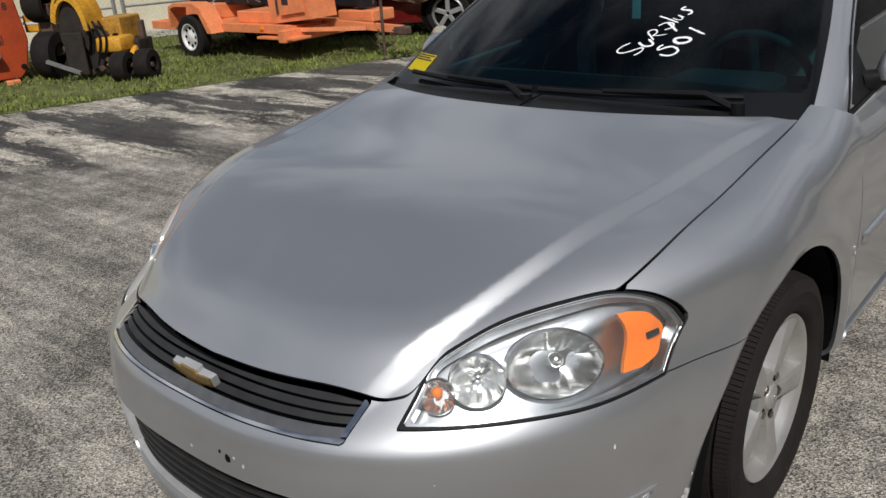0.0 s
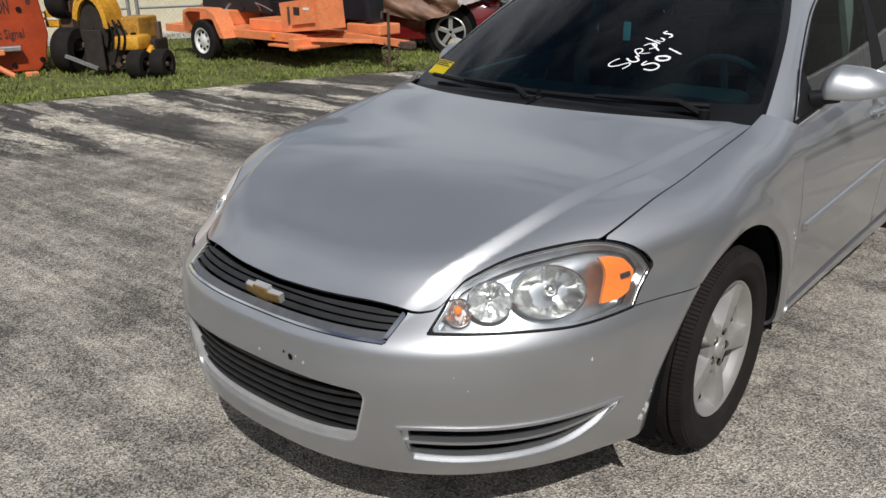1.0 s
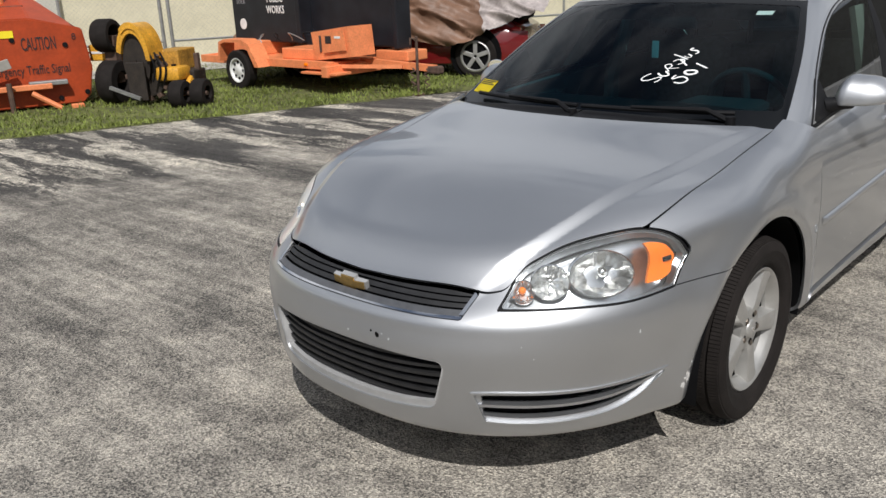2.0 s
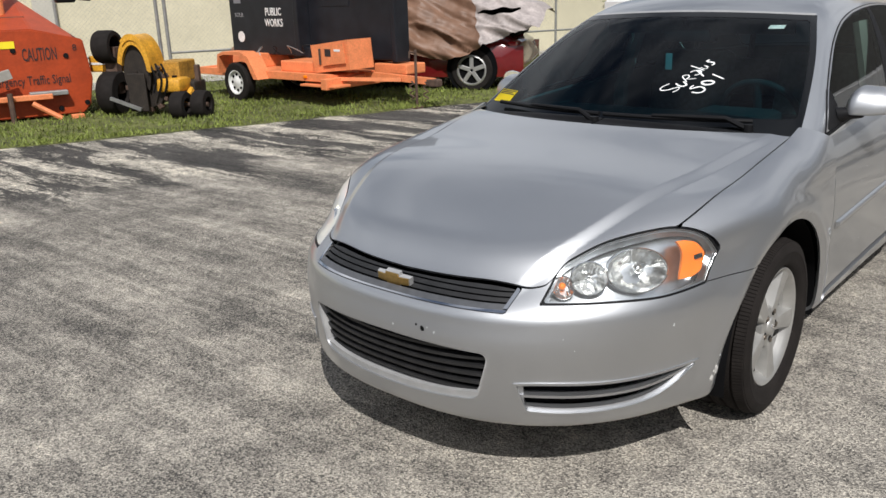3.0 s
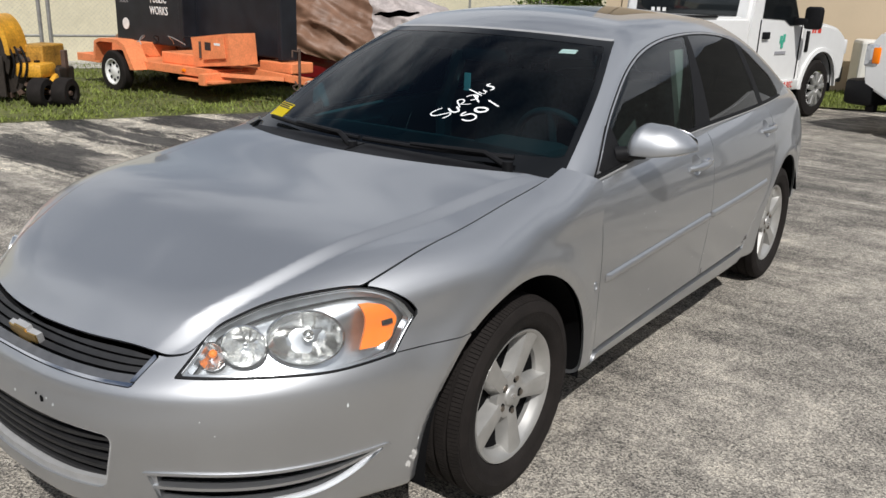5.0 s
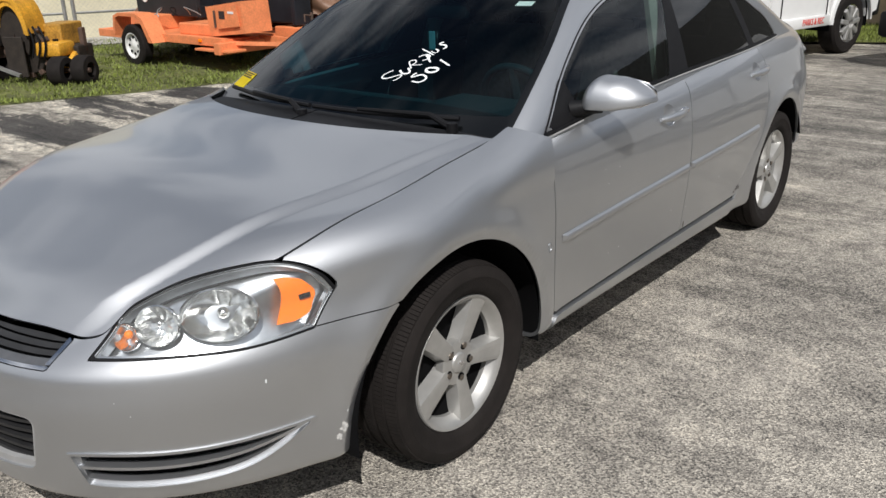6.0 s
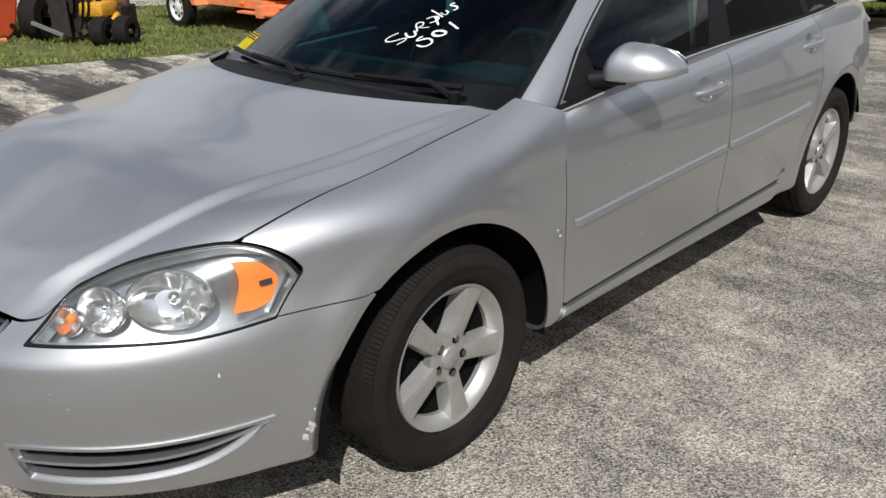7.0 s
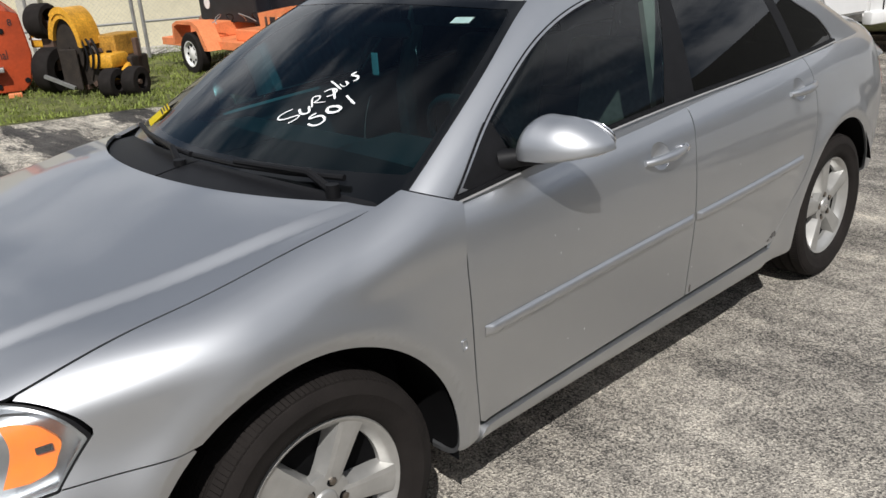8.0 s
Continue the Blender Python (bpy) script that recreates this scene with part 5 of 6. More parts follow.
WHITE_LETTER = mat("white_letters", (0.8, 0.8, 0.78), rough=0.6)
BLACK_LETTER = mat("black_letters", (0.03, 0.02, 0.02), rough=0.7)
RED_LETTER = mat("red_letters", (0.65, 0.05, 0.03), rough=0.6)
GREEN_MARK = mat("green_mark", (0.06, 0.40, 0.28), rough=0.6)
LEAF = mat("leaf", (0.19, 0.27, 0.06), rough=0.6, var=0.4, scale=3)
BARK = mat("bark", (0.16, 0.12, 0.09), rough=0.9, var=0.3, scale=10, bump=0.5, bump_scale=40)
GRIME = mat("greasy_steel", (0.022, 0.016, 0.012), rough=0.7, var=0.4, scale=10, var2=0.3, scale2=50)
RUST = mat("rusty_steel", (0.09, 0.055, 0.04), rough=0.8, var=0.4, scale=12)


def quad_sheet(name, pts, material, z, m=None):
    bm = bmesh.new()
    bm.faces.new([bm.verts.new((x, y, z)) for x, y in pts])
    if m is not None:
        bmesh.ops.transform(bm, matrix=m, verts=bm.verts)
    return part(name, bm, material, None)


tagged(quad_sheet("ground", [(-400, -400), (400, -400), (400, 400), (-400, 400)], ASPHALT, 0.0), "weathered grey asphalt yard with tar patches", "asphalt", kind="structure")


def build_verge():
    """The grass strip: a low uneven sheet of soil and blades, with a ragged edge."""
    bm = bmesh.new()
    nx, ny = 160, 22
    rows = []
    for j in range(ny):
        row = []
        for i in range(nx):
            x = -22 + 40 * i / (nx - 1)
            y = 6.85 * j / (ny - 1)
            ragged = 0.09 * noise.noise((x * 1.6, 3.0, 0.0)) + 0.05 * noise.noise((x * 6, 9.0, 0.0))
            if j == 0:
                q = (x, y + ragged, -0.01)
            else:
                q = (x, y + ragged * max(0, 1 - j / 3), 0.028 + 0.02 * noise.noise((x, y, 0.0)))
            row.append(bm.verts.new(q))
        rows.append(row)
    for a, b in zip(rows, rows[1:]):
        for i in range(nx - 1):
            bm.faces.new((a[i], a[i + 1], b[i + 1], b[i]))
    bmesh.ops.transform(bm, matrix=YARD, verts=bm.verts)
    tagged(part("grass_verge", bm, SOIL, None, smooth=True), "strip of short mown grass beside the asphalt", "grass", kind="structure")
    rng = np.random.default_rng(4)
    n = 64000
    x = rng.uniform(-6, 11.5, n)
    y = rng.uniform(0, 1, n) ** 1.3 * 6.6
    keep = np.array([noise.noise((a * 1.1, b * 1.1, 5.0)) + 0.5 * noise.noise((a * 4.0, b * 4.0, 2.0)) for a, b in zip(x, y)]) > rng.uniform(-0.6, 0.35, n)
    x, y = x[keep], y[keep]
    n = len(x)
    h = rng.uniform(0.022, 0.062, n) * (1 + 0.8 * (rng.uniform(0, 1, n) > 0.96))
    w = rng.uniform(0.006, 0.014, n)
    a = rng.uniform(0, math.tau, n)
    lx, ly = rng.normal(0, 0.025, n), rng.normal(0, 0.025, n)
    base = np.stack([x, y, np.full(n, 0.025)], 1)
    d = np.stack([np.cos(a) * w, np.sin(a) * w, np.zeros(n)], 1)
    tip = base + np.stack([lx, ly, h], 1)
    v = np.stack([base - d, base + d, tip], 1).reshape(-1, 3)
    R = np.array(YARD.to_3x3())
    v = v @ R.T + np.array(EDGE)
    ob = link_mesh("grass", v, [(3 * i, 3 * i + 1, 3 * i + 2) for i in range(n)], GRASS, None, "", False)
    tagged(ob, "short green and dry grass blades on the verge", "grass", kind="stuff")


build_verge()


# ---- walls and fence ----
def frame_of(origin, heading):
    """A pose at origin with local x along heading."""
    a = math.degrees(math.atan2(heading[1], heading[0]))
    return pose(origin[0], origin[1], origin[2] if len(origin) > 2 else 0, 0, 0, a)


def build_walls():
    bm = bmesh.new()
    box(bm, -30, 8.6, 6.95, 7.25, -0.1, 3.3)
    tagged(part("wall_1", bm, WALL_PAINT, None), "tall cream painted wall of a building", "wall", kind="structure").matrix_world = YARD
    bm = bmesh.new()
    box(bm, 8.6, 9.0, 6.85, 7.4, -0.1, 3.4, 0.02)
    tagged(part("wall_2", bm, WALL_PAINT, None), "cream corner pilaster", "wall", kind="structure").matrix_world = YARD
    bm = bmesh.new()
    box(bm, 9.0, 24, 7.0, 7.2, -0.1, 2.05)
    tagged(part("wall_3", bm, WALL_PAINT, None), "lower cream yard wall", "wall", kind="structure").matrix_world = YARD
    rail = empty("roof_railing", YARD @ pose(0, 7.6, 2.05), "grey metal railing behind the low wall", "railing")
    for k in range(24):
        part("post", block(9.1 + 0.6 * k, 9.15 + 0.6 * k, 0, 0.05, -0.2, 0.75), GALV, rail)
    for z in (0.15, 0.40, 0.70):
        part("rail", block(9.0, 23.2, 0.0, 0.05, z, z + 0.045), GALV, rail)
    # pavement strip at the foot of the wall
    pv = part("pavement", block(-22, 18, 5.6, 6.95, -0.05, 0.05, 0.01), mat("pale_concrete", (0.42, 0.40, 0.37), rough=0.9, var=0.2, scale=3), None)
    tagged(pv, "narrow pale concrete strip along the wall", "pavement", kind="structure").matrix_world = YARD
    # downpipe-like pier on the wall
    pier = tagged(part("wall_4", block(-0.25, 0.1, 6.75, 6.95, 0, 3.3, 0.01), mat("grey_pier_paint", (0.50, 0.48, 0.42), rough=0.85, var=0.06, scale=2), None), "grey painted pier on the cream wall", "wall", kind="structure")
    pier.matrix_world = YARD
    # unseen plain walls, sunny side and behind, added to darken the car's reflections
    shade = mat("unseen_wall_grey", (0.11, 0.11, 0.105), rough=0.9, var=0.08, scale=1.5)
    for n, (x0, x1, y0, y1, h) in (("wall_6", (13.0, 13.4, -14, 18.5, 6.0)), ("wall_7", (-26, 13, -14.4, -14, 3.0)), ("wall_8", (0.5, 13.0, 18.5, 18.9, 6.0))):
        tagged(part(n, block(x0, x1, y0, y1, -0.1, h), shade, None), "unseen plain grey wall added to darken the car's reflections", "wall", kind="structure")
    # tan building across the end of the yard
    m = frame_of((-5.2, 12.75), (0.92, 0.39))
    bm = bmesh.new()
    box(bm, 0, 6.4, 0, 0.4, -0.1, 5.4)
    for k in range(3):
        box(bm, 0.3 + 2.4 * k, 0.62 + 2.4 * k, -0.06, 0.0, -0.1, 5.4, 0.01)
    tagged(part("wall_5", bm, TAN_PAINT, None), "tan painted building across the yard's end", "building", kind="structure").matrix_world = m
    bm = bmesh.new()
    box(bm, 4.35, 5.0, -1.0, -0.3, 0, 1.0, 0.06)
    part("concrete_block", bm, mat("white_concrete", (0.62, 0.60, 0.55), rough=0.85, var=0.1, scale=3), None).matrix_world = m
    tagged(bpy.data.objects["concrete_block"], "low whitewashed concrete block by the building", "block")
    g = quad_sheet("grass_patch", [(-0.5, -2.6), (10, -2.6), (10, 0), (-0.5, 0)], SOIL, 0.03)
    g.matrix_world = m
    tagged(g, "strip of grass in front of the tan building", "grass", kind="structure")
    rng = np.random.default_rng(8)
    n = 9000
    b = np.stack([rng.uniform(2.5, 9, n), rng.uniform(-2.6, 0, n), np.full(n, 0.03)], 1)
    a = rng.uniform(0, math.tau, n)
    d = np.stack([np.cos(a), np.sin(a), a * 0], 1) * 0.012
    tip = b + np.stack([rng.normal(0, 0.02, n), rng.normal(0, 0.02, n), rng.uniform(0.04, 0.09, n)], 1)
    ob = link_mesh("grass", np.stack([b - d, b + d, tip], 1).reshape(-1, 3), [(3 * i, 3 * i + 1, 3 * i + 2) for i in range(n)], GRASS, None, "", False)
    ob.matrix_world = m
    tagged(ob, "short grass before the tan building", "grass", kind="stuff")


build_walls()


def build_fence():
    fence = empty("chain_link_fence", YARD @ pose(0, 5.1, 0), "grey chain-link fence with steel posts and rails", "fence")
    top = 1.64
    posts = [-8.6, -5.6, -2.6, 0.05, 1.62, 1.76, 4.6, 7.3, 8.2, 8.45, 9.8, 11.6, 13.6]
    for x in posts:
        bm = bmesh.new()
        tube(bm, [(x, 0, 0), (x, 0, top + 0.02)], 0.032 if x in (1.62, 1.76, 8.2, 8.45) else 0.026, 8)
        lathe(bm, [(0.036, top + 0.015), (0.03, top + 0.04), (0.0, top + 0.05)], 10, "z", pose(x, 0, 0))
        part("post", bm, GALV, fence, smooth=True)
    for a, b in zip(posts, posts[1:]):
        if b - a < 0.5:
            continue
        for z in (top - 0.02, 0.62):
            part("rail", tube(bmesh.new(), [(a, 0, z), (b, 0, z)], 0.021, 6), GALV, fence, smooth=True)
    v, f = [], []
    pitch, w = 0.075, 0.0016
    h = top - 0.08
    for s in (1, -1):
        k = 0
        x = -9.0 - h
        while x < 14.0:
            a, b = (x, x + h) if s > 0 else (x + h, x)
            i = len(v)
            v += [(a - w, 0.03 * 0, 0.05), (a + w, 0, 0.05), (b + w, 0, 0.05 + h), (b - w, 0, 0.05 + h)]
            v += [(a, -w, 0.05), (a, w, 0.05), (b, w, 0.05 + h), (b, -w, 0.05 + h)]
            f += [(i, i + 1, i + 2, i + 3), (i + 4, i + 5, i + 6, i + 7)]
            x += pitch
    tagged(link_mesh("wire_netting", np.array(v), f, GALV, fence, "", False), kind="stuff")


build_fence()


# ---- small machines and trailers on the grass ----
def lettering(text, size, material, parent, m, name="lettering", align="CENTER", weight=0.0):
    """Words in the built-in font as a thin raised sheet; local x along the words, y up."""
    cu = bpy.data.curves.new("words", "FONT")
    cu.body, cu.size, cu.align_x, cu.offset, cu.resolution_u = text, size, align, weight * size, 2
    cu.extrude = 0.002
    ob = new("words", cu)
    me = bpy.data.meshes.new_from_object(ob.evaluated_get(bpy.context.evaluated_depsgraph_get()))
    bpy.data.objects.remove(ob)
    me.materials.clear()
    me.materials.append(material)
    me.transform(m)
    t = new(name, me)
    t.parent = parent
    return t


def tyre_and_rim(parent, x, y, z, r, w, rim_r, rim_mat, axis="y", spokes=0, name="wheel"):
    wheel = new(name)
    wheel.parent = parent
    wheel.matrix_basis = pose(x, y, z, 0, 0, 0 if axis == "y" else -90)
    bm = bmesh.new()
    h = w / 2
    lathe(bm, [(rim_r, -h * 0.9), (rim_r * 1.1, -h), (r * 0.93, -h * 0.95), (r, -h * 0.7), (r * 1.0, h * 0.7), (r * 0.93, h * 0.95), (rim_r * 1.1, h), (rim_r, h * 0.9), (rim_r, -h * 0.9)], 40, "y")
    part("tyre", bm, RUBBER, wheel, smooth=True)
    bm = bmesh.new()
    lathe(bm, [(rim_r * 1.03, -h * 0.98), (rim_r * 0.94, -h * 0.95), (rim_r * 0.88, -h * 0.5), (rim_r * 0.45, -h * 0.62), (rim_r * 0.3, -h * 0.8), (0, -h * 0.82)], 40, "y")
    rim = part("rim", bm, rim_mat, wheel, smooth=True)
    if spokes > 0:
        for k in range(spokes):
            # near-black disc on the rim, painted as a shaded hole
            bm = bmesh.new()
            a = 2 * math.pi * k / spokes
            lathe(bm, [(0.0, -h * 0.70), (rim_r * 0.12, -h * 0.70), (rim_r * 0.12, -h * 0.50)], 10, "y", Matrix.Translation((rim_r * 0.66 * math.cos(a), 0, rim_r * 0.66 * math.sin(a))))
            part("rim_hole", bm, DARK_VOID, rim)
    return wheel


def build_board_trailer():
    """Orange utility trailer with a tall folded black sign board."""
    t = empty("sign_board_trailer", pose(-8.40, 5.44, 0), "faded orange trailer carrying a tall black sign board", "trailer")
    P = lambda name, bm, m=ORANGE, lab="", par=None, sm=False: part(name, bm, m, par or t, lab, sm)
    for y in (-0.66, 0.60):
        P("side_beam", block(-1.55, 1.58, y, y + 0.06, 0.36, 0.47, 0.006))
    P("rear_beam", block(-1.55, -1.49, -0.60, 0.60, 0.36, 0.47, 0.006))
    P("front_beam", block(1.50, 1.62, -0.78, 0.70, 0.27, 0.42, 0.01))
    P("deck", block(-1.49, 1.50, -0.60, 0.60, 0.40, 0.445))
    P("rear_locker", block(-1.30, -0.60, -0.45, 0.5, 0.445, 0.66, 0.015))
    P("battery_box", block(0.20, 1.02, -0.40, 0.45, 0.445, 0.60, 0.015))
    P("tongue", tube(bmesh.new(), [(1.5, 0.0, 0.42), (2.0, 0.02, 0.40), (2.85, 0.04, 0.365)], 0.06, 4))
    for s in (-1, 1):
        P("tongue_brace", tube(bmesh.new(), [(1.5, s * 0.55, 0.40), (2.35, s * 0.07, 0.38)], 0.035, 4))
    P("coupler", block(2.75, 2.95, -0.02, 0.10, 0.30, 0.40, 0.02), RUST)
    P("tongue_box", block(1.62, 2.25, 0.15, 0.55, 0.42, 0.56, 0.015))
    jack = P("jack", tube(bmesh.new(), [(2.58, -0.02, 0.02), (2.58, -0.02, 0.78)], 0.019, 10), RUST, sm=True)
    P("jack_foot", block(2.52, 2.64, -0.08, 0.04, 0.0, 0.03, 0.005), RUST, par=jack)
    P("jack_handle", tube(bmesh.new(), [(2.58, -0.02, 0.74), (2.58, -0.14, 0.76), (2.58, -0.14, 0.68)], 0.012, 8), RUST, par=jack)
    for k in range(2):
        pts = [(2.5 + 0.25 * k + 0.05 * math.sin(i * 2.0), -0.03, 0.36 - 0.03 * i) for i in range(9)]
        P("safety_chain", tube(bmesh.new(), pts, 0.012, 5), RUST)
    # control cabinet: a box with a sloping open front
    bm = bmesh.new()
    pr = [(1.08, 0.46), (1.02, 0.84), (1.78, 0.93), (1.82, 0.53)]
    for y in (-0.50, -0.05):
        bm.faces.new([bm.verts.new((x, y, z)) for x, z in pr])
    bm.verts.ensure_lookup_table()
    for i in range(4):
        bm.faces.new((bm.verts[i], bm.verts[(i + 1) % 4], bm.verts[4 + (i + 1) % 4], bm.verts[4 + i]))
    cab = P("control_cabinet", bm)
    bm = bmesh.new()
    bm.faces.new([bm.verts.new((x, -0.512, z)) for x, z in ((1.30, 0.57), (1.28, 0.83), (1.72, 0.885), (1.76, 0.62))])
    bmesh.ops.translate(bm, vec=(0, -0.010, 0), verts=bm.verts)
    bmesh.ops.solidify(bm, geom=bm.faces[:], thickness=0.009)
    door = P("cabinet_door", bm, par=cab)
    P("latch", block(1.20, 1.235, -0.52, -0.50, 0.58, 0.80, 0.006), RUST, par=cab)
    P("emblem_patch", block(1.35, 1.47, -0.5360, -0.5325, 0.70, 0.80, 0.0), BLACK_LETTER, par=door)
    P("worn_letters", block(1.54, 1.66, -0.5360, -0.5325, 0.77, 0.80, 0.0), WHITE_LETTER, par=door)
    # tread plate under the cabinet
    P("step", block(1.02, 1.75, -0.74, -0.45, 0.30, 0.33, 0.005))
    P("side_marker", block(1.02, 1.09, -0.68, -0.655, 0.40, 0.44, 0.01), AMBER)
    for s in (-1, 1):
        bm = bmesh.new()
        v = []
        for y in (s * 0.60, s * 0.86):
            v.append([bm.verts.new((x, y, z)) for x, z in ((-0.78, 0.42), (-0.72, 0.70), (-0.58, 0.745), (-0.15, 0.745), (0.02, 0.68), (0.22, 0.36), (0.12, 0.36), (-0.04, 0.64), (-0.17, 0.70), (-0.57, 0.70), (-0.68, 0.67), (-0.73, 0.42))])
        bm.faces.new(v[0])
        bm.faces.new(v[1][::-1])
        for i in range(12):
            j = (i + 1) % 12
            bm.faces.new((v[0][i], v[0][j], v[1][j], v[1][i]))
        P("mudguard", bm)
        w = tyre_and_rim(t, -0.36, s * 0.75, 0.295, 0.295, 0.17, 0.175, WHITE_RIM, spokes=8)
        if s > 0:
            w.matrix_basis = pose(-0.36, 0.75, 0.295, 0, 0, 180)
    # cables
    for k in range(4):
        pts = [(-0.5 + 0.4 * k + 0.3 * u, -0.35 + 0.1 * math.sin(5 * u + k), 0.66 + 0.12 * math.sin(3.1 * u) + 0.02 * k) for u in np.linspace(0, 1, 9)]
        P("cable", tube(bmesh.new(), pts, 0.007, 6), BLACK_PLASTIC if k % 2 else GALV)
    # the board: two leaves, the second set back
    leaf = P("board_leaf", block(-1.52, 0.16, 0.02, 0.24, 0.63, 2.75, 0.02), BOARD_BLACK)
    P("leaf_rim", block(0.10, 0.20, -0.01, 0.26, 0.63, 2.75, 0.01), BOARD_BLACK)
    P("board_leaf", block(0.22, 2.03, 0.20, 0.42, 0.60, 2.75, 0.02), BOARD_BLACK)
    P("leaf_rim", block(1.98, 2.06, 0.16, 0.44, 0.58, 2.75, 0.01), BOARD_BLACK)
    P("leaf_plate", block(0.52, 1.12, 0.192, 0.20, 1.35, 2.2, 0.001), BOARD_BLACK)
    P("mast", block(-0.1, 0.3, 0.1, 0.4, 0.44, 0.75, 0.01), BOARD_BLACK)
    up = Matrix.Rotation(radians(90), 4, "X")
    lettering("PUBLIC\nWORKS", 0.165, WHITE_LETTER, leaf, Matrix.Translation((-0.40, 0.016, 1.23)) @ up @ Matrix.Diagonal((0.74, 1, 1, 1)), weight=0.008)
    lettering("SOLR", 0.095, mat("grey_letters", (0.25, 0.25, 0.26), rough=0.6), leaf, Matrix.Translation((-1.27, 0.016, 1.21)) @ up)
    P("printed_bar", block(-1.38, -1.20, 0.014, 0.018, 1.42, 1.49), mat("faded_print", (0.2, 0.2, 0.22), rough=0.6), par=leaf)
    bm = bmesh.new()
    lathe(bm, [(0.0, 0.0), (0.085, 0.0), (0.085, 0.006)], 20, "y", pose(-1.26, 0.014, 0.90))
    P("round_seal", bm, WHITE_RIM, par=leaf)


build_board_trailer()


def build_grinder():
    """Yellow stump grinder: round blade hood, tyres, motor box, twin tail wheels."""
    m = frame_of((-8.62, 3.12), (0.465, 0.885)) @ pose(0, 0, 0, 0, 0, -32)
    g = empty("stump_grinder", m, "worn yellow stump grinder standing on the grass", "machine")
    P = lambda name, bm, mm=YELLOW, lab="", par=None, sm=False: part(name, bm, mm, par or g, lab, sm)

    def hood(r0, r1, y0, y1, a0, a1, cx, cz):
        bm = bmesh.new()
        rings = []
        for k in range(21):
            a = radians(a0 + (a1 - a0) * k / 20)
            rings.append([bm.verts.new((cx + r * math.cos(a), y, cz + r * math.sin(a))) for r, y in ((r0, y0), (r1, y0), (r1, y1), (r0, y1))])
        for a, b in zip(rings, rings[1:]):
            for i in range(4):
                bm.faces.new((a[i], a[(i + 1) % 4], b[(i + 1) % 4], b[i]))
        bm.faces.new(rings[0])
        bm.faces.new(rings[-1][::-1])
        bmesh.ops.scale(bm, vec=(0.52, 1, 1.04), verts=bm.verts)
        bmesh.ops.translate(bm, vec=(-0.03, 0, -0.03), verts=bm.verts)
        return bm
    P("blade_hood", hood(0.34, 0.46, -0.28, 0.10, 2, 165, -0.02, 0.62), sm=True)
    P("hood_side", hood(0.01, 0.37, -0.22, -0.20, -40, 225, -0.02, 0.62), GRIME, "dark greasy inner plate")
    P("hood_rib", hood(0.40, 0.475, -0.30, -0.27, 0, 125, -0.02, 0.62), sm=False)
    bm = bmesh.new()
    lathe(bm, [(0.0, -0.15), (0.26, -0.15), (0.28, -0.13), (0.28, -0.10), (0.0, -0.10)], 40, "y", pose(0.05, 0, 0.40))
    cutter = P("cutter_wheel", bm, GRIME)
    for k in range(12):
        a = 2 * math.pi * k / 12
        P("cutter_tooth", block(-0.03, 0.03, -0.17, -0.08, 0.26, 0.32, 0.005, pose(0.05, 0, 0.40) @ Matrix.Rotation(a, 4, "Y")), RUST, par=cutter)
    P("mud_flap", block(-0.16, 0.10, -0.30, -0.27, 0.10, 0.60, 0.01), GRIME)
    P("frame", block(-0.35, 0.62, 0.05, 0.40, 0.18, 0.45, 0.02), GRIME)
    P("engine_box", block(0.10, 0.42, 0.05, 0.55, 0.44, 0.72, 0.02), OLD_YELLOW, "dull rusty yellow engine box")
    P("fuel_tank", block(0.20, 0.56, -0.25, 0.12, 0.34, 0.52, 0.05), sm=True)
    P("tank_cap", lathe(bmesh.new(), [(0.035, 0.51), (0.035, 0.545), (0.0, 0.55)], 14, "z", pose(0.40, -0.06, 0)), BLACK_PLASTIC, sm=True)
    P("hitch_post", block(0.56, 0.62, 0.20, 0.28, 0.05, 0.66, 0.01), RUST)
    P("side_locker", block(-1.00, -0.45, 0.20, 0.55, 0.58, 0.80, 0.02))
    P("stripe", block(-1.004, -0.446, 0.194, 0.2, 0.68, 0.71), WHITE_RIM)
    P("locker_leg", block(-0.85, -0.65, 0.25, 0.45, 0.0, 0.58, 0.01), RUST)
    for z, dx in ((0.30, 0.0), (0.93, -0.02)):
        tyre_and_rim(g, -0.55 + dx, 0.02, z if z > 0.5 else 0.31, 0.30 if z < 0.5 else 0.22, 0.26, 0.14, RUST, axis="x")
    P("axle_bracket", block(-0.62, -0.45, -0.02, 0.12, 0.30, 0.93, 0.01), RUST)
    for k, x in enumerate((0.60, 0.84)):
        tyre_and_rim(g, x, -0.35 + 0.12 * k, 0.185, 0.185, 0.19, 0.09, YELLOW, axis="x")
    P("tail_axle", tube(bmesh.new(), [(0.40, -0.28, 0.19), (0.95, -0.28, 0.19)], 0.03, 8), RUST)
    P("tail_arm", tube(bmesh.new(), [(0.62, -0.28, 0.19), (0.55, 0.1, 0.36)], 0.05, 6), YELLOW)
    P("lever", tube(bmesh.new(), [(-0.72, 0.35, 0.78), (-0.76, 0.33, 1.02)], 0.016, 6), RUST)
    P("lever_grip", tube(bmesh.new(), [(-0.76, 0.33, 0.98), (-0.775, 0.325, 1.10)], 0.028, 8), BLACK_PLASTIC)
    P("skid_bar", tube(bmesh.new(), [(-0.42, -0.32, 0.28), (0.02, -0.34, 0.13)], 0.028, 4), GALV)
    for k in range(3):
        pts = [(0.18 + 0.08 * k + 0.06 * math.sin(3 * u), -0.27, 0.72 - 0.38 * u) for u in np.linspace(0, 1, 8)]
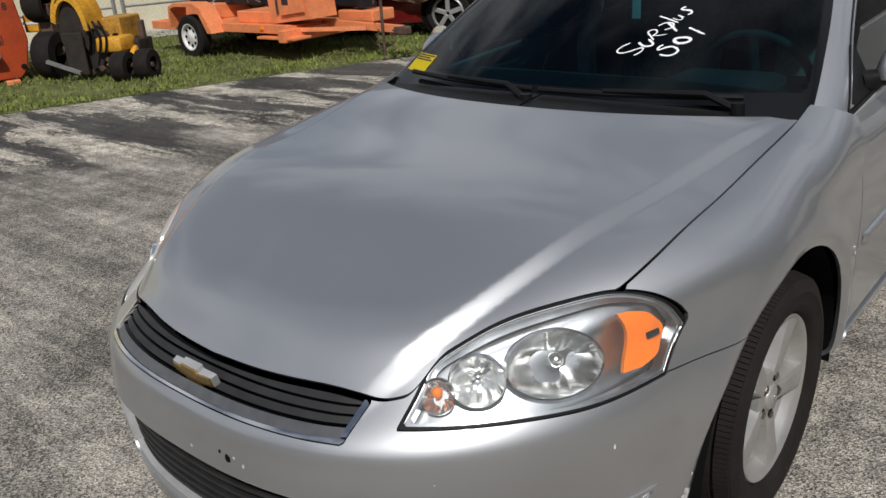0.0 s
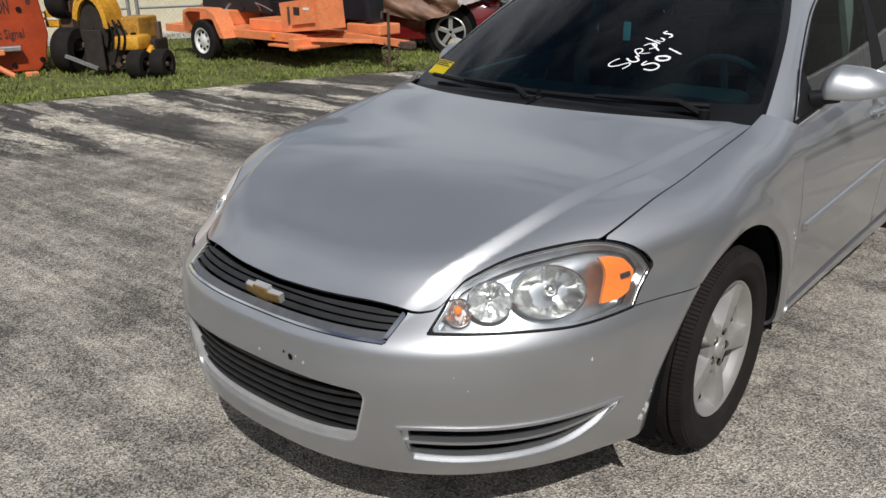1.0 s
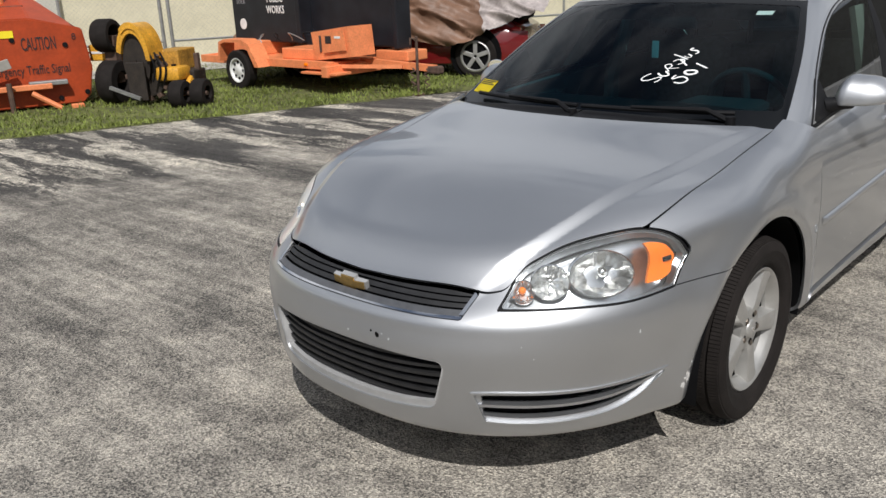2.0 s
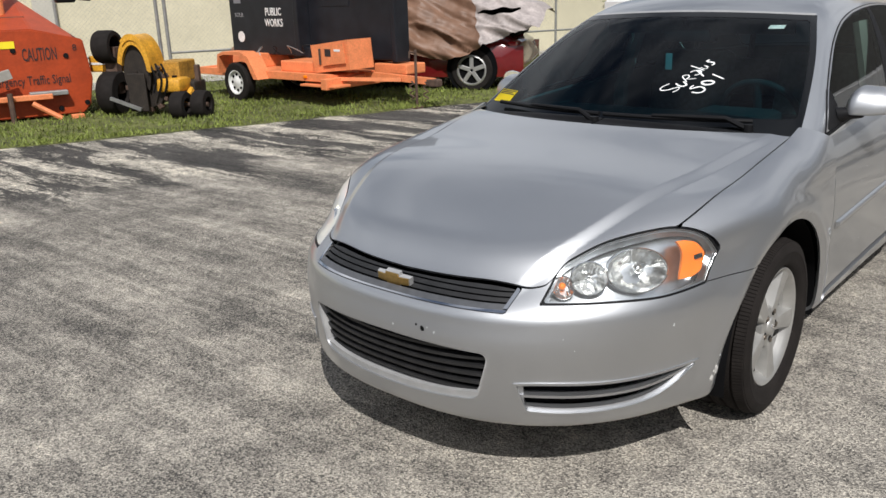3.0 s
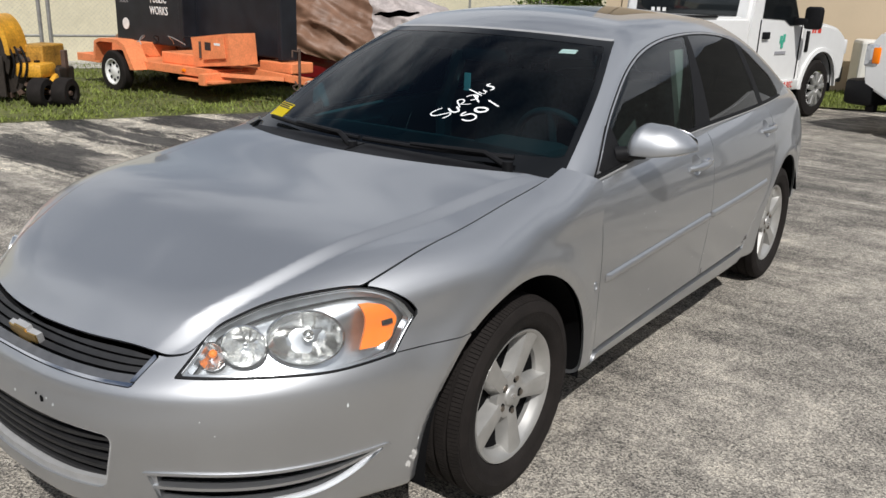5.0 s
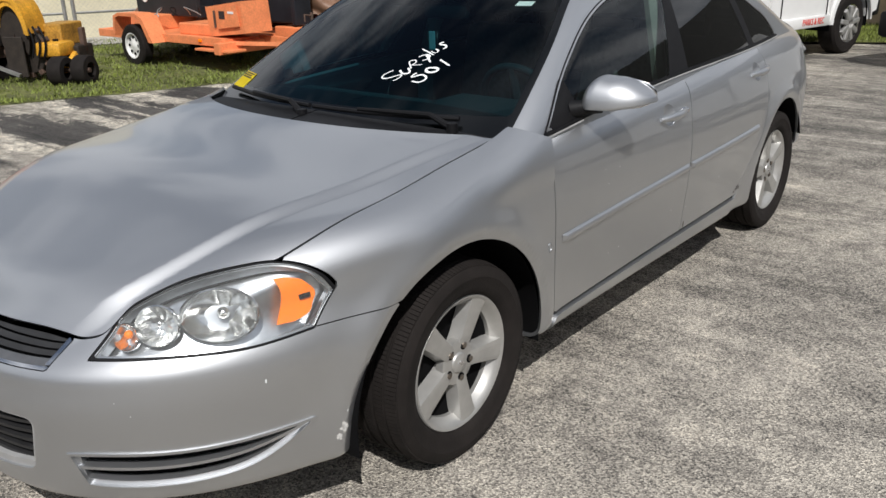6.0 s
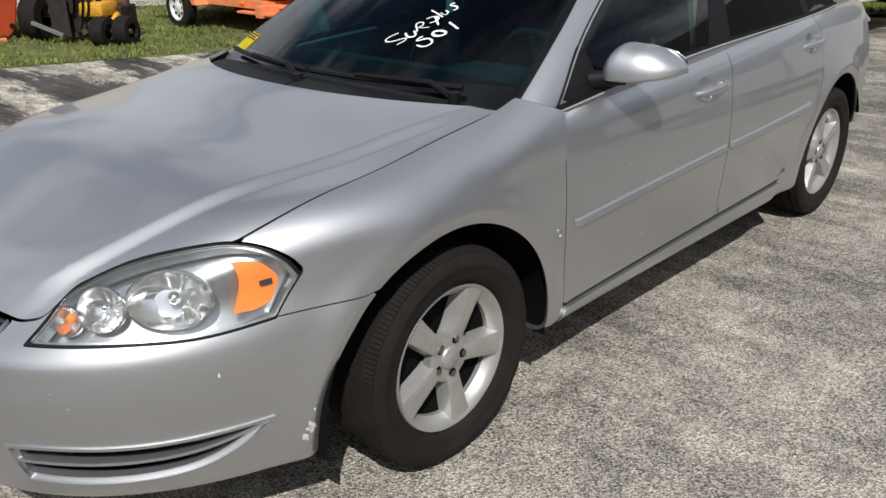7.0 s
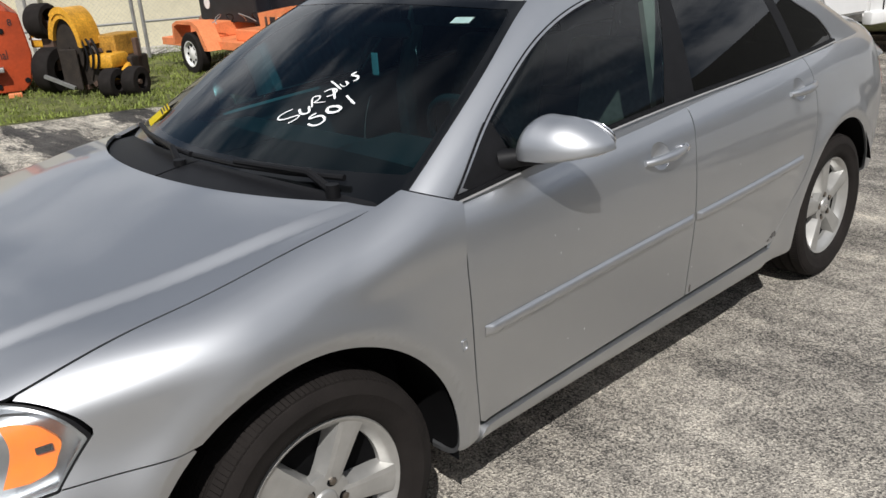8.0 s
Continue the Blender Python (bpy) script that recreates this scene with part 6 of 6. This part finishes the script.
        P("hose", tube(bmesh.new(), pts, 0.014, 6), BLACK_PLASTIC)


build_grinder()


def build_signal_trailer():
    """Deep orange box trailer of a portable traffic signal, with its lamp heads on an arm."""
    m = frame_of((-9.90, 1.85), (0.30, 0.954))
    t = empty("traffic_signal_trailer", m, "deep orange portable traffic signal trailer with black caution lettering", "trailer")
    P = lambda name, bm, mm=DEEP_ORANGE, lab="", par=None, sm=False: part(name, bm, mm, par or t, lab, sm)
    bm = bmesh.new()
    prof = [(-1.2, 0.06), (0.80, 0.06), (0.90, 0.16), (0.98, 0.52), (0.92, 1.04), (0.86, 1.06), (0.30, 1.20), (-1.2, 1.20)]
    a = [bm.verts.new((x, -0.25, z)) for x, z in prof]
    b = [bm.verts.new((x * 0.985 - 0.02, 0.95, z + (0.42 if z > 0.9 and x < 0.5 else 0.0))) for x, z in prof]
    bm.faces.new(a)
    bm.faces.new(b[::-1])
    for i in range(8):
        bm.faces.new((a[i], a[(i + 1) % 8], b[(i + 1) % 8], b[i]))
    bmesh.ops.bevel(bm, geom=bm.edges[:], offset=0.015, segments=2, affect="EDGES")
    bodyp = P("trailer_body", bm)
    up = Matrix.Rotation(radians(90), 4, "X")
    lettering("CAUTION", 0.235, BLACK_LETTER, bodyp, Matrix.Translation((0.36, -0.256, 0.80)) @ up @ Matrix.Diagonal((0.40, 1, 1, 1)), weight=0.01)
    lettering("Emergency Traffic Signal", 0.165, BLACK_LETTER, bodyp, Matrix.Translation((0.18, -0.256, 0.49)) @ up @ Matrix.Diagonal((0.64, 1, 1, 1)))
    lettering("8", 0.12, BLACK_LETTER, bodyp, Matrix.Translation((0.80, -0.256, 0.90)) @ up)
    P("yellow_tag", block(-0.10, 0.08, -0.26, -0.252, 0.97, 1.06), YELLOW_PAPER, par=bodyp)
    for x, z in ((0.05, 0.94), (0.68, 0.84), (0.52, 0.15), (0.86, 0.2)):
        bm = bmesh.new()
        lathe(bm, [(0.0, -0.27), (0.03, -0.27), (0.035, -0.25)], 14, "y", pose(x, 0, z))
        P("rubber_stop", bm, BLACK_PLASTIC, par=bodyp)
    P("outrigger", block(-1.1, 0.42, -0.42, -0.30, 0.30, 0.37, 0.01), ORANGE)
    P("board_end", block(-0.75, 0.12, -0.55, -0.45, 0.60, 0.72, 0.006, pose(0, 0, 0, 0, -14, 0)), mat("grey_plank", (0.33, 0.31, 0.28), rough=0.9, var=0.2, scale=8))
    P("bracket", block(0.15, 0.62, -0.40, -0.27, 0.34, 0.40, 0.01), GALV)
    P("stay_bar", tube(bmesh.new(), [(0.16, -0.40, 0.26), (0.48, -0.48, 0.04)], 0.035, 8), ORANGE)
    P("stay_foot", block(0.60, 0.76, -0.52, -0.42, 0.0, 0.08, 0.01), ORANGE)
    P("jack", tube(bmesh.new(), [(-0.10, -0.50, 0.0), (-0.10, -0.50, 0.42)], 0.035, 8), RUST)
    P("mast", tube(bmesh.new(), [(0.02, 0.35, 1.30), (0.02, 0.35, 2.6)], 0.075, 12), ORANGE, sm=True)
    P("mast_base", block(-0.30, 0.30, 0.18, 0.55, 1.30, 1.36, 0.01), RUST)
    # lamp heads hanging from the arm
    arm = P("arm", tube(bmesh.new(), [(0.02, 0.35, 2.62), (0.75, -0.8, 2.62)], 0.05, 8), ORANGE)
    head = P("signal_head", block(0.62, 0.86, -0.62, -0.42, 1.52, 2.45, 0.03), BLACK_PLASTIC)
    for k in range(3):
        bm = bmesh.new()
        lathe(bm, [(0.105, 0.0), (0.125, 0.0), (0.125, 0.20), (0.105, 0.20)], 20, "x", pose(0.86, -0.52, 1.68 + 0.29 * k, 0, 8, 0))
        P("visor", bm, BLACK_PLASTIC, par=head, sm=True)
    P("lid", block(0.58, 1.04, -0.70, -0.35, 2.47, 2.55, 0.03), WHITE_RIM, par=head)


build_signal_trailer()


def build_covered_car():
    """A red car under a torn brown tarp; its front wing, lamp and wheel show."""
    m = frame_of((-7.55, 6.65), (0.90, 0.43))
    c = empty("covered_car", m, "red car half hidden under a torn brown tarp", "car")
    P = lambda name, bm, mm=RED_PAINT, lab="", par=None, sm=False: part(name, bm, mm, par or c, lab, sm)
    # body as a loft of rounded sections; x forward, near side at y = 0
    bm = bmesh.new()
    xs = [-2.6, -2.4, -1.5, 0.3, 1.2, 1.85, 2.10, 2.17]
    hs = [0.75, 0.98, 1.02, 1.04, 0.98, 0.86, 0.72, 0.55]
    rows = []
    for x, h in zip(xs, hs):
        tuck = 0.25 if x > 2.2 or x < -2.5 else (0.08 if x > 1.9 else 0.0)
        pr = [(0.04 + tuck, 0.22), (0.0 + tuck, 0.45), (0.02 + tuck, 0.68), (0.12 + tuck, h - 0.04), (0.3, h), (1.5, h), (1.68 - tuck, h - 0.04), (1.8 - tuck, 0.68), (1.8 - tuck, 0.45), (1.76 - tuck, 0.22)]
        rows.append([bm.verts.new((x, y, z)) for y, z in pr])
    for a, b in zip(rows, rows[1:]):
        for i in range(9):
            bm.faces.new((a[i], a[i + 1], b[i + 1], b[i]))
    bm.faces.new(rows[0])
    bm.faces.new(rows[-1][::-1])
    P("car_body", bm, sm=True)
    # near-black blocks: the shade behind the tarp's tear, given as colour
    P("cabin_form", block(-2.0, 1.45, 0.30, 1.55, 0.9, 1.36, 0.1), DARK_VOID)
    P("screen_form", block(1.40, 2.05, 0.34, 1.5, 0.8, 1.27, 0.08), DARK_VOID)
    for x in (1.38, -1.5):
        # flat near-black disc painted as the shade of the arch
        bm = bmesh.new()
        lathe(bm, [(0.0, -0.012), (0.40, -0.012), (0.40, 0.1)], 32, "y", pose(x, 0, 0.36))
        P("wheel_arch", bm, DARK_VOID)
        # rim in near-black too, for the shaded gaps between the spokes
        w = tyre_and_rim(c, x, 0.06, 0.33, 0.33, 0.2, 0.225, DARK_VOID)
        for k in range(5):
            bm = bmesh.new()
            box(bm, -0.032, 0.032, -0.10, -0.085, 0.02, 0.22, 0.006, Matrix.Rotation(2 * math.pi * k / 5, 4, "Y"))
            part("spoke", bm, ALLOY, w)
        bm = bmesh.new()
        lathe(bm, [(0.235, -0.10), (0.215, -0.11), (0.20, -0.085)], 36, "y")
        part("rim_lip", bm, ALLOY, w, smooth=True)
    P("head_lamp", block(1.88, 2.06, 0.10, 0.45, 0.62, 0.74, 0.03), RED_LENS)
    P("bumper_gap", block(1.86, 2.15, 0.12, 1.6, 0.42, 0.50, 0.01), BLACK_PLASTIC)
    slit = lambda p, x, z, l, h, k: np.abs(p[:, 2] - z - k * (p[:, 0] - x) + 0.012 * np.sin(p[:, 0] * 23)) - h * (1 - ((p[:, 0] - x) / l) ** 2)
    # tarp: a draped sheet over cabin and tail, with folds
    nx, ny = 130, 90
    v = []
    top = spline([-2.8, -2.0, -1.0, 0.0, 0.74, 1.6, 2.0, 2.38, 2.55], [0.85, 1.30, 1.54, 1.60, 1.64, 1.52, 1.39, 1.22, 1.12])
    for j in range(ny):
        t = j / (ny - 1)
        for i in range(nx):
            x = -2.75 + 5.2 * i / (nx - 1)
            h = float(top(x))
            low = 0.54 + 0.42 * sstep(x, 1.2, 2.3) + 0.03 * math.sin(x * 5)
            if t < 0.5:
                s = t / 0.5
                y = -0.13 + 0.35 * s ** 2.2 + 0.02 * math.sin(x * 4)
                z = low + (h - 0.12 - low) * s
            else:
                s = (t - 0.5) / 0.5
                y = 0.22 + 1.45 * s
                z = h - 0.12 + 0.12 * math.sin(min(1, s * 3) * math.pi / 2) - 0.3 * max(0, s - 0.75)
            a, b = x * 0.92 - z * 0.40, z * 0.92 + x * 0.40
            fan = 1 - abs(noise.noise((a * 0.9, b * 4.5, 4.0)))
            fine = 1 - abs(noise.noise((a * 1.6, b * 11.0, 9.0)))
            fold = 0.10 * fan ** 5 + 0.035 * fine ** 4 - 0.05 + 0.05 * noise.noise((x * 1.2 + z * 1.8, z * 0.9, 2.0)) + 0.03 * noise.noise((x * 4 + z * 5, z * 2, 7.0)) + 0.012 * noise.noise((x * 12, z * 9, 1.0))
            pull = 0.075 * math.sin((x * 0.8 + z * 2.2) * 7 + 2 * noise.noise((x, z, 3.0))) * sstep(1.7 - z, 0, 1.1)
            v.append((x, y - fold - pull * 0.6, z + fold * 0.6))
    v = np.array(v)
    f = [(j * nx + i, j * nx + i + 1, (j + 1) * nx + i + 1, (j + 1) * nx + i) for j in range(ny - 1) for i in range(nx - 1)]
    tear = lambda p: np.where(p[:, 1] > 0.8, 1.0, slit(p, 1.80, 1.20, 0.36, 0.042, 0.06))
    edge = lambda p: 1.40 - p[:, 0] - 0.25 * (p[:, 2] - 1.3) - 0.9 * np.maximum(0, p[:, 2] - 1.52) + 0.02 * np.sin(p[:, 2] * 11 + p[:, 1] * 6) + 0.015 * np.sin(p[:, 2] * 31)
    va, fa = clip(v, f, tear)
    vb, fb = compact(*clip(va, fa, edge))
    link_mesh("tarp", vb, fb, TARP, c, "crumpled brown tarp")
    vb, fb = compact(*clip(va, fa, lambda p: -edge(p)))
    link_mesh("bleached_tarp", vb, fb, TARP_GREY, c, "sun-bleached torn end of the tarp")


build_covered_car()


# ---- trucks at the far end ----
def extrude_side(profile, y0, y1, bevel=0.03):
    bm = bmesh.new()
    a = [bm.verts.new((x, y0, z)) for x, z in profile]
    b = [bm.verts.new((x, y1, z)) for x, z in profile]
    bm.faces.new(a)
    bm.faces.new(b[::-1])
    n = len(profile)
    for i in range(n):
        bm.faces.new((a[i], a[(i + 1) % n], b[(i + 1) % n], b[i]))
    bmesh.ops.recalc_face_normals(bm, faces=bm.faces)
    if bevel:
        bmesh.ops.bevel(bm, geom=bm.edges[:], offset=bevel, segments=3, affect="EDGES")
    return bm


def arc(cx, cz, r, a0, a1, n=10):
    return [(cx + r * math.cos(radians(a0 + (a1 - a0) * k / n)), cz + r * math.sin(radians(a0 + (a1 - a0) * k / n))) for k in range(n + 1)]


def build_pickup():
    """White pickup, nose away from the sedan; local x forward from the front axle, its right side at y = 0."""
    t = empty("pickup_truck", frame_of((-0.78, 10.62), (0.215, 0.977)), "white single-cab pickup with painted marks on its rear window", "truck")
    P = lambda name, bm, mm=WHITE_PAINT, lab="", par=None, sm=True: part(name, bm, mm, par or t, lab, sm)
    W = 2.0
    nose = [(0.74, 0.50), (0.78, 0.72), (0.78, 0.92), (0.75, 1.05), (0.68, 1.14), (0.57, 1.20), (0.40, 1.25), (0.12, 1.29), (-0.20, 1.31), (-0.62, 1.31), (-0.62, 0.42), (-0.55, 0.42)]
    P("front_body", extrude_side(nose + arc(0, 0.42, 0.50, 180, 0, 14) + [(0.58, 0.46)], 0, W, 0.045))
    bm = bmesh.new()
    lathe(bm, [(0.50, 0.02), (0.555, 0.012), (0.555, -0.022), (0.50, -0.03)], 44, "y", pose(0, 0, 0.42))
    bmesh.ops.delete(bm, geom=[q for q in bm.verts if q.co.z < 0.40], context="VERTS")
    P("arch_flare", bm)
    P("cab", extrude_side([(-0.56, 0.45), (-0.56, 1.30), (-0.72, 1.32), (-1.25, 1.90), (-1.45, 1.97), (-2.15, 1.97), (-2.32, 1.90), (-2.42, 1.30), (-2.42, 0.45)], 0.03, W - 0.03, 0.06))
    P("bed", extrude_side([(-2.46, 0.55), (-2.46, 1.36), (-4.95, 1.36), (-4.95, 0.62), (-4.2, 0.60)] + arc(-3.62, 0.42, 0.48, 160, 20) + [(-3.0, 0.55)], 0, W))
    P("bed_cap", block(-4.8, -2.52, 0.10, W - 0.10, 1.33, 1.37, 0.01), WHITE_PAINT)
    P("bed_rail", block(-4.5, -3.2, 0.0, 0.10, 1.355, 1.385, 0.01), BLACK_PLASTIC, "black bed rail cap")
    P("bed_rail", block(-4.9, -2.5, W - 0.10, W, 1.355, 1.385, 0.01), BLACK_PLASTIC, "black bed rail cap")
    rw = P("rear_window", block(-2.40, -2.365, 0.22, W - 0.22, 1.36, 1.84, 0.02, Matrix.Translation((-2.40, 0, 1.36)) @ Matrix.Rotation(radians(7), 4, "Y") @ Matrix.Translation((2.385, 0, -1.36))), mat("dark_glass", (0.015, 0.018, 0.02), rough=0.05, var=0.1))
    lettering("PR", 0.26, WHITE_LETTER, rw, Matrix.Translation((-2.425, W - 0.55, 1.58)) @ Matrix.Rotation(radians(-90), 4, "Z") @ Matrix.Rotation(radians(83), 4, "X"))
    for k in range(3):
        P("painted_bar", block(-2.462, -2.455, W - 0.74 + 0.09 * k, W - 0.69 + 0.09 * k, 1.39, 1.44), WHITE_LETTER, par=rw)
    # right side: window, door lines, handle, mirror, vent, marks
    bm = bmesh.new()
    bm.faces.new([bm.verts.new((x, 0.022, z)) for x, z in ((-0.72, 1.27), (-1.24, 1.84), (-1.5, 1.89), (-2.02, 1.89), (-2.04, 1.36), (-1.30, 1.34), (-1.10, 1.27))])
    bmesh.ops.solidify(bm, geom=bm.faces[:], thickness=0.02)
    P("side_window", bm, bpy.data.materials["dark_glass"], sm=False)
    P("seat_back", block(-1.85, -1.7, 0.3, 0.8, 1.0, 1.75, 0.05), DASH)
    for x in (-0.66, -2.08):
        P("door_gap", block(x, x + 0.006, 0.014, 0.031, 0.52, 1.34), DARK_VOID, sm=False)
    P("door_handle", block(-1.98, -1.78, -0.01, 0.03, 1.10, 1.19, 0.015), BLACK_PLASTIC)
    mir = P("mirror", block(-0.94, -0.80, -0.32, -0.08, 1.23, 1.52, 0.05), BLACK_PLASTIC)
    P("mirror_arm", block(-0.96, -0.74, -0.16, 0.04, 1.28, 1.37, 0.03), BLACK_PLASTIC, par=mir)
    P("fender_vent", block(-0.52, -0.42, -0.012, 0.02, 0.92, 1.20, 0.01), BLACK_PLASTIC)
    P("sill_step", block(-2.4, -0.6, -0.02, 0.1, 0.42, 0.56, 0.02), WHITE_PAINT)
    up = Matrix.Rotation(radians(90), 4, "X")
    for dx, dz in ((-1.36, 1.04), (-1.26, 1.06), (-1.31, 0.98)):
        P("green_mark", block(dx, dx + 0.07, 0.02, 0.028, dz, dz + 0.10, 0.0), GREEN_MARK, sm=False)
    P("printed_bar", block(-1.48, -1.12, 0.02, 0.028, 0.90, 0.94), mat("grey_print", (0.3, 0.3, 0.32), rough=0.6), sm=False)
    lettering("PARKS & REC", 0.115, RED_LETTER, t, Matrix.Translation((-1.15, -0.024, 0.46)) @ up)
    for x in (-0.36, -0.29, -0.20, -0.15):
        P("red_print", block(x, x + 0.045, -0.004, 0.002, 1.17, 1.23), RED_LETTER, sm=False)
    P("front_bumper", block(0.70, 0.86, 0.02, W - 0.02, 0.45, 0.70, 0.04), BLACK_PLASTIC)
    P("headlamp", block(0.68, 0.80, -0.004, 0.3, 0.86, 1.08, 0.03), mat("pale_lens", (0.7, 0.7, 0.7), rough=0.1))
    for x in (0.0, -3.6):
        for y, a in ((0.13, 0), (W - 0.13, 180)):
            w = tyre_and_rim(t, x, y, 0.40, 0.40, 0.26, 0.245, CHROME)
            w.matrix_basis = pose(x, y, 0.40, 0, 0, a)
            for k in range(9):
                part("spoke", box(bmesh.new(), -0.032, 0.032, -0.150, -0.10, 0.05, 0.235, 0.012, Matrix.Rotation(2 * math.pi * k / 9, 4, "Y")), ALLOY, w)
            # near-black disc behind the spokes imitates the shade in their gaps
            bm = bmesh.new()
            lathe(bm, [(0.0, -0.09), (0.24, -0.09)], 28, "y")
            part("rim_shade", bm, DARK_VOID, w)
        bm = bmesh.new()
        lathe(bm, [(0.0, 0.35), (0.505, 0.35), (0.505, 0.02)], 36, "y", pose(x, 0, 0.42))
        bmesh.ops.delete(bm, geom=[q for q in bm.verts if q.co.z < 0.25], context="VERTS")
        P("wheel_housing", bm, DARK_VOID)
    P("chassis", block(-4.8, 0.66, 0.45, W - 0.45, 0.35, 0.62), DARK_VOID, sm=False)
    # a short cab: everything behind the front wing moves forward with it
    for ob in t.children:
        if ob.name.startswith("wheel.") or ob.name == "wheel":
            if ob.location.x < -1:
                ob.location.x += 0.45
            continue
        for part_ob in (ob, *ob.children):
            if part_ob.type == "MESH":
                for q in part_ob.data.vertices:
                    x = q.co.x
                    q.co.x = x if x > -0.5 else (-0.5 + (x + 0.5) * 0.77 if x > -2.45 else x + 0.45)


def build_second_truck():
    """Front corner of another white truck; local x forward, its left side at y = 0."""
    t = empty("pickup_truck", frame_of((0.90, 9.00), (-0.92, 0.39)), "white truck with a black steel bumper and amber corner lamp", "truck")
    P = lambda name, bm, mm=WHITE_PAINT, lab="", par=None, sm=True: part(name, bm, mm, par or t, lab, sm)
    W = -2.0
    side = [(0.92, 0.62), (0.98, 1.02), (0.80, 1.26), (-0.6, 1.36), (-0.62, 0.48), (-0.5, 0.48)] + arc(0, 0.43, 0.50, 180, 0) + [(0.62, 0.48)]
    P("front_body", extrude_side(side, W, 0.0))
    P("cab", extrude_side([(-0.56, 0.50), (-0.56, 1.34), (-0.75, 1.38), (-1.3, 1.95), (-2.6, 1.98), (-2.75, 1.3), (-2.75, 0.5)], W + 0.03, -0.03, 0.06))
    P("bed", extrude_side([(-2.8, 0.6), (-2.8, 1.4), (-4.9, 1.4), (-4.9, 0.6)], W, 0))
    P("hood_scoop", block(-0.5, 0.80, -0.35, -0.10, 1.27, 1.33, 0.02), BLACK_PLASTIC)
    lamp = P("headlamp", block(0.78, 0.965, -0.30, 0.012, 0.84, 1.12, 0.03), mat("headlamp_glass", (0.55, 0.56, 0.58), rough=0.1, metal=0.5))
    P("corner_lens", block(0.76, 0.86, -0.02, 0.018, 0.88, 1.08, 0.02), AMBER, par=lamp)
    P("grille", block(0.93, 1.0, W + 0.32, -0.32, 0.72, 1.12, 0.02), BLACK_PLASTIC)
    P("front_bumper", block(0.78, 1.18, W, 0.0, 0.36, 0.68, 0.06), BLACK_PLASTIC)
    P("bumper_hanger", block(0.80, 0.92, -0.22, -0.12, 0.28, 0.40, 0.02), BLACK_PLASTIC)
    for x in (0.0, -3.6):
        for y, a in ((-0.13, 180), (W + 0.13, 0)):
            w = tyre_and_rim(t, x, y, 0.40, 0.40, 0.26, 0.245, GALV)
            w.matrix_basis = pose(x, y, 0.40, 0, 0, a)
    P("chassis", block(-4.8, 0.8, W + 0.4, -0.4, 0.35, 0.62), DARK_VOID, sm=False)


build_pickup()
build_second_truck()


# ---- tree by the low wall ----
def build_tree(at, height, spread, leaves, seed):
    rng = random.Random(seed)
    t = empty("tree", pose(*at), "young leafy tree with an open crown", "tree")
    bm = bmesh.new()
    tips = []

    def grow(p, d, length, r, level):
        pts, rad = [p], [r]
        q = p.copy()
        for k in range(4):
            d = (d + Vector((rng.gauss(0, 0.16), rng.gauss(0, 0.16), rng.gauss(0.05, 0.08)))).normalized()
            q = q + d * length / 4
            pts.append(q.copy())
            rad.append(r * (1 - 0.14 * (k + 1)))
        tube(bm, pts, rad, 6 if level < 2 else 4)
        if level >= 3:
            tips.extend(pts[1:])
            return
        for k in range(4 if level else 6):
            b = pts[2 + k % 3]
            a = rng.uniform(0, math.tau)
            nd = (d * 0.5 + Vector((math.cos(a) * spread, math.sin(a) * spread, rng.uniform(0.2, 0.7)))).normalized()
            grow(b, nd, length * rng.uniform(0.5, 0.72), rad[-1] * 0.75, level + 1)
    grow(Vector((0, 0, 0)), Vector((0, 0, 1)), height * 0.42, 0.07, 0)
    part("trunk", bm, BARK, t)
    v, f = [], []
    for _ in range(leaves):
        c = rng.choice(tips) + Vector((rng.gauss(0, 0.12), rng.gauss(0, 0.12), rng.gauss(0, 0.12)))
        u = Vector((rng.gauss(0, 1), rng.gauss(0, 1), rng.gauss(0, 0.6))).normalized()
        w = u.orthogonal().normalized()
        l = rng.uniform(0.035, 0.07)
        i = len(v)
        v += [c - u * l, c + w * l * 0.42, c + u * l, c - w * l * 0.42 + Vector((0, 0, l * 0.2))]
        f.append((i, i + 1, i + 2, i + 3))
    tagged(link_mesh("crown", np.array([tuple(q) for q in v]), f, LEAF, t, "", False), kind="stuff")


build_tree((-7.9, 14.6, 0), 3.7, 1.35, 5200, 3)
build_tree((-6.6, 14.9, 0), 3.9, 0.9, 4200, 11)
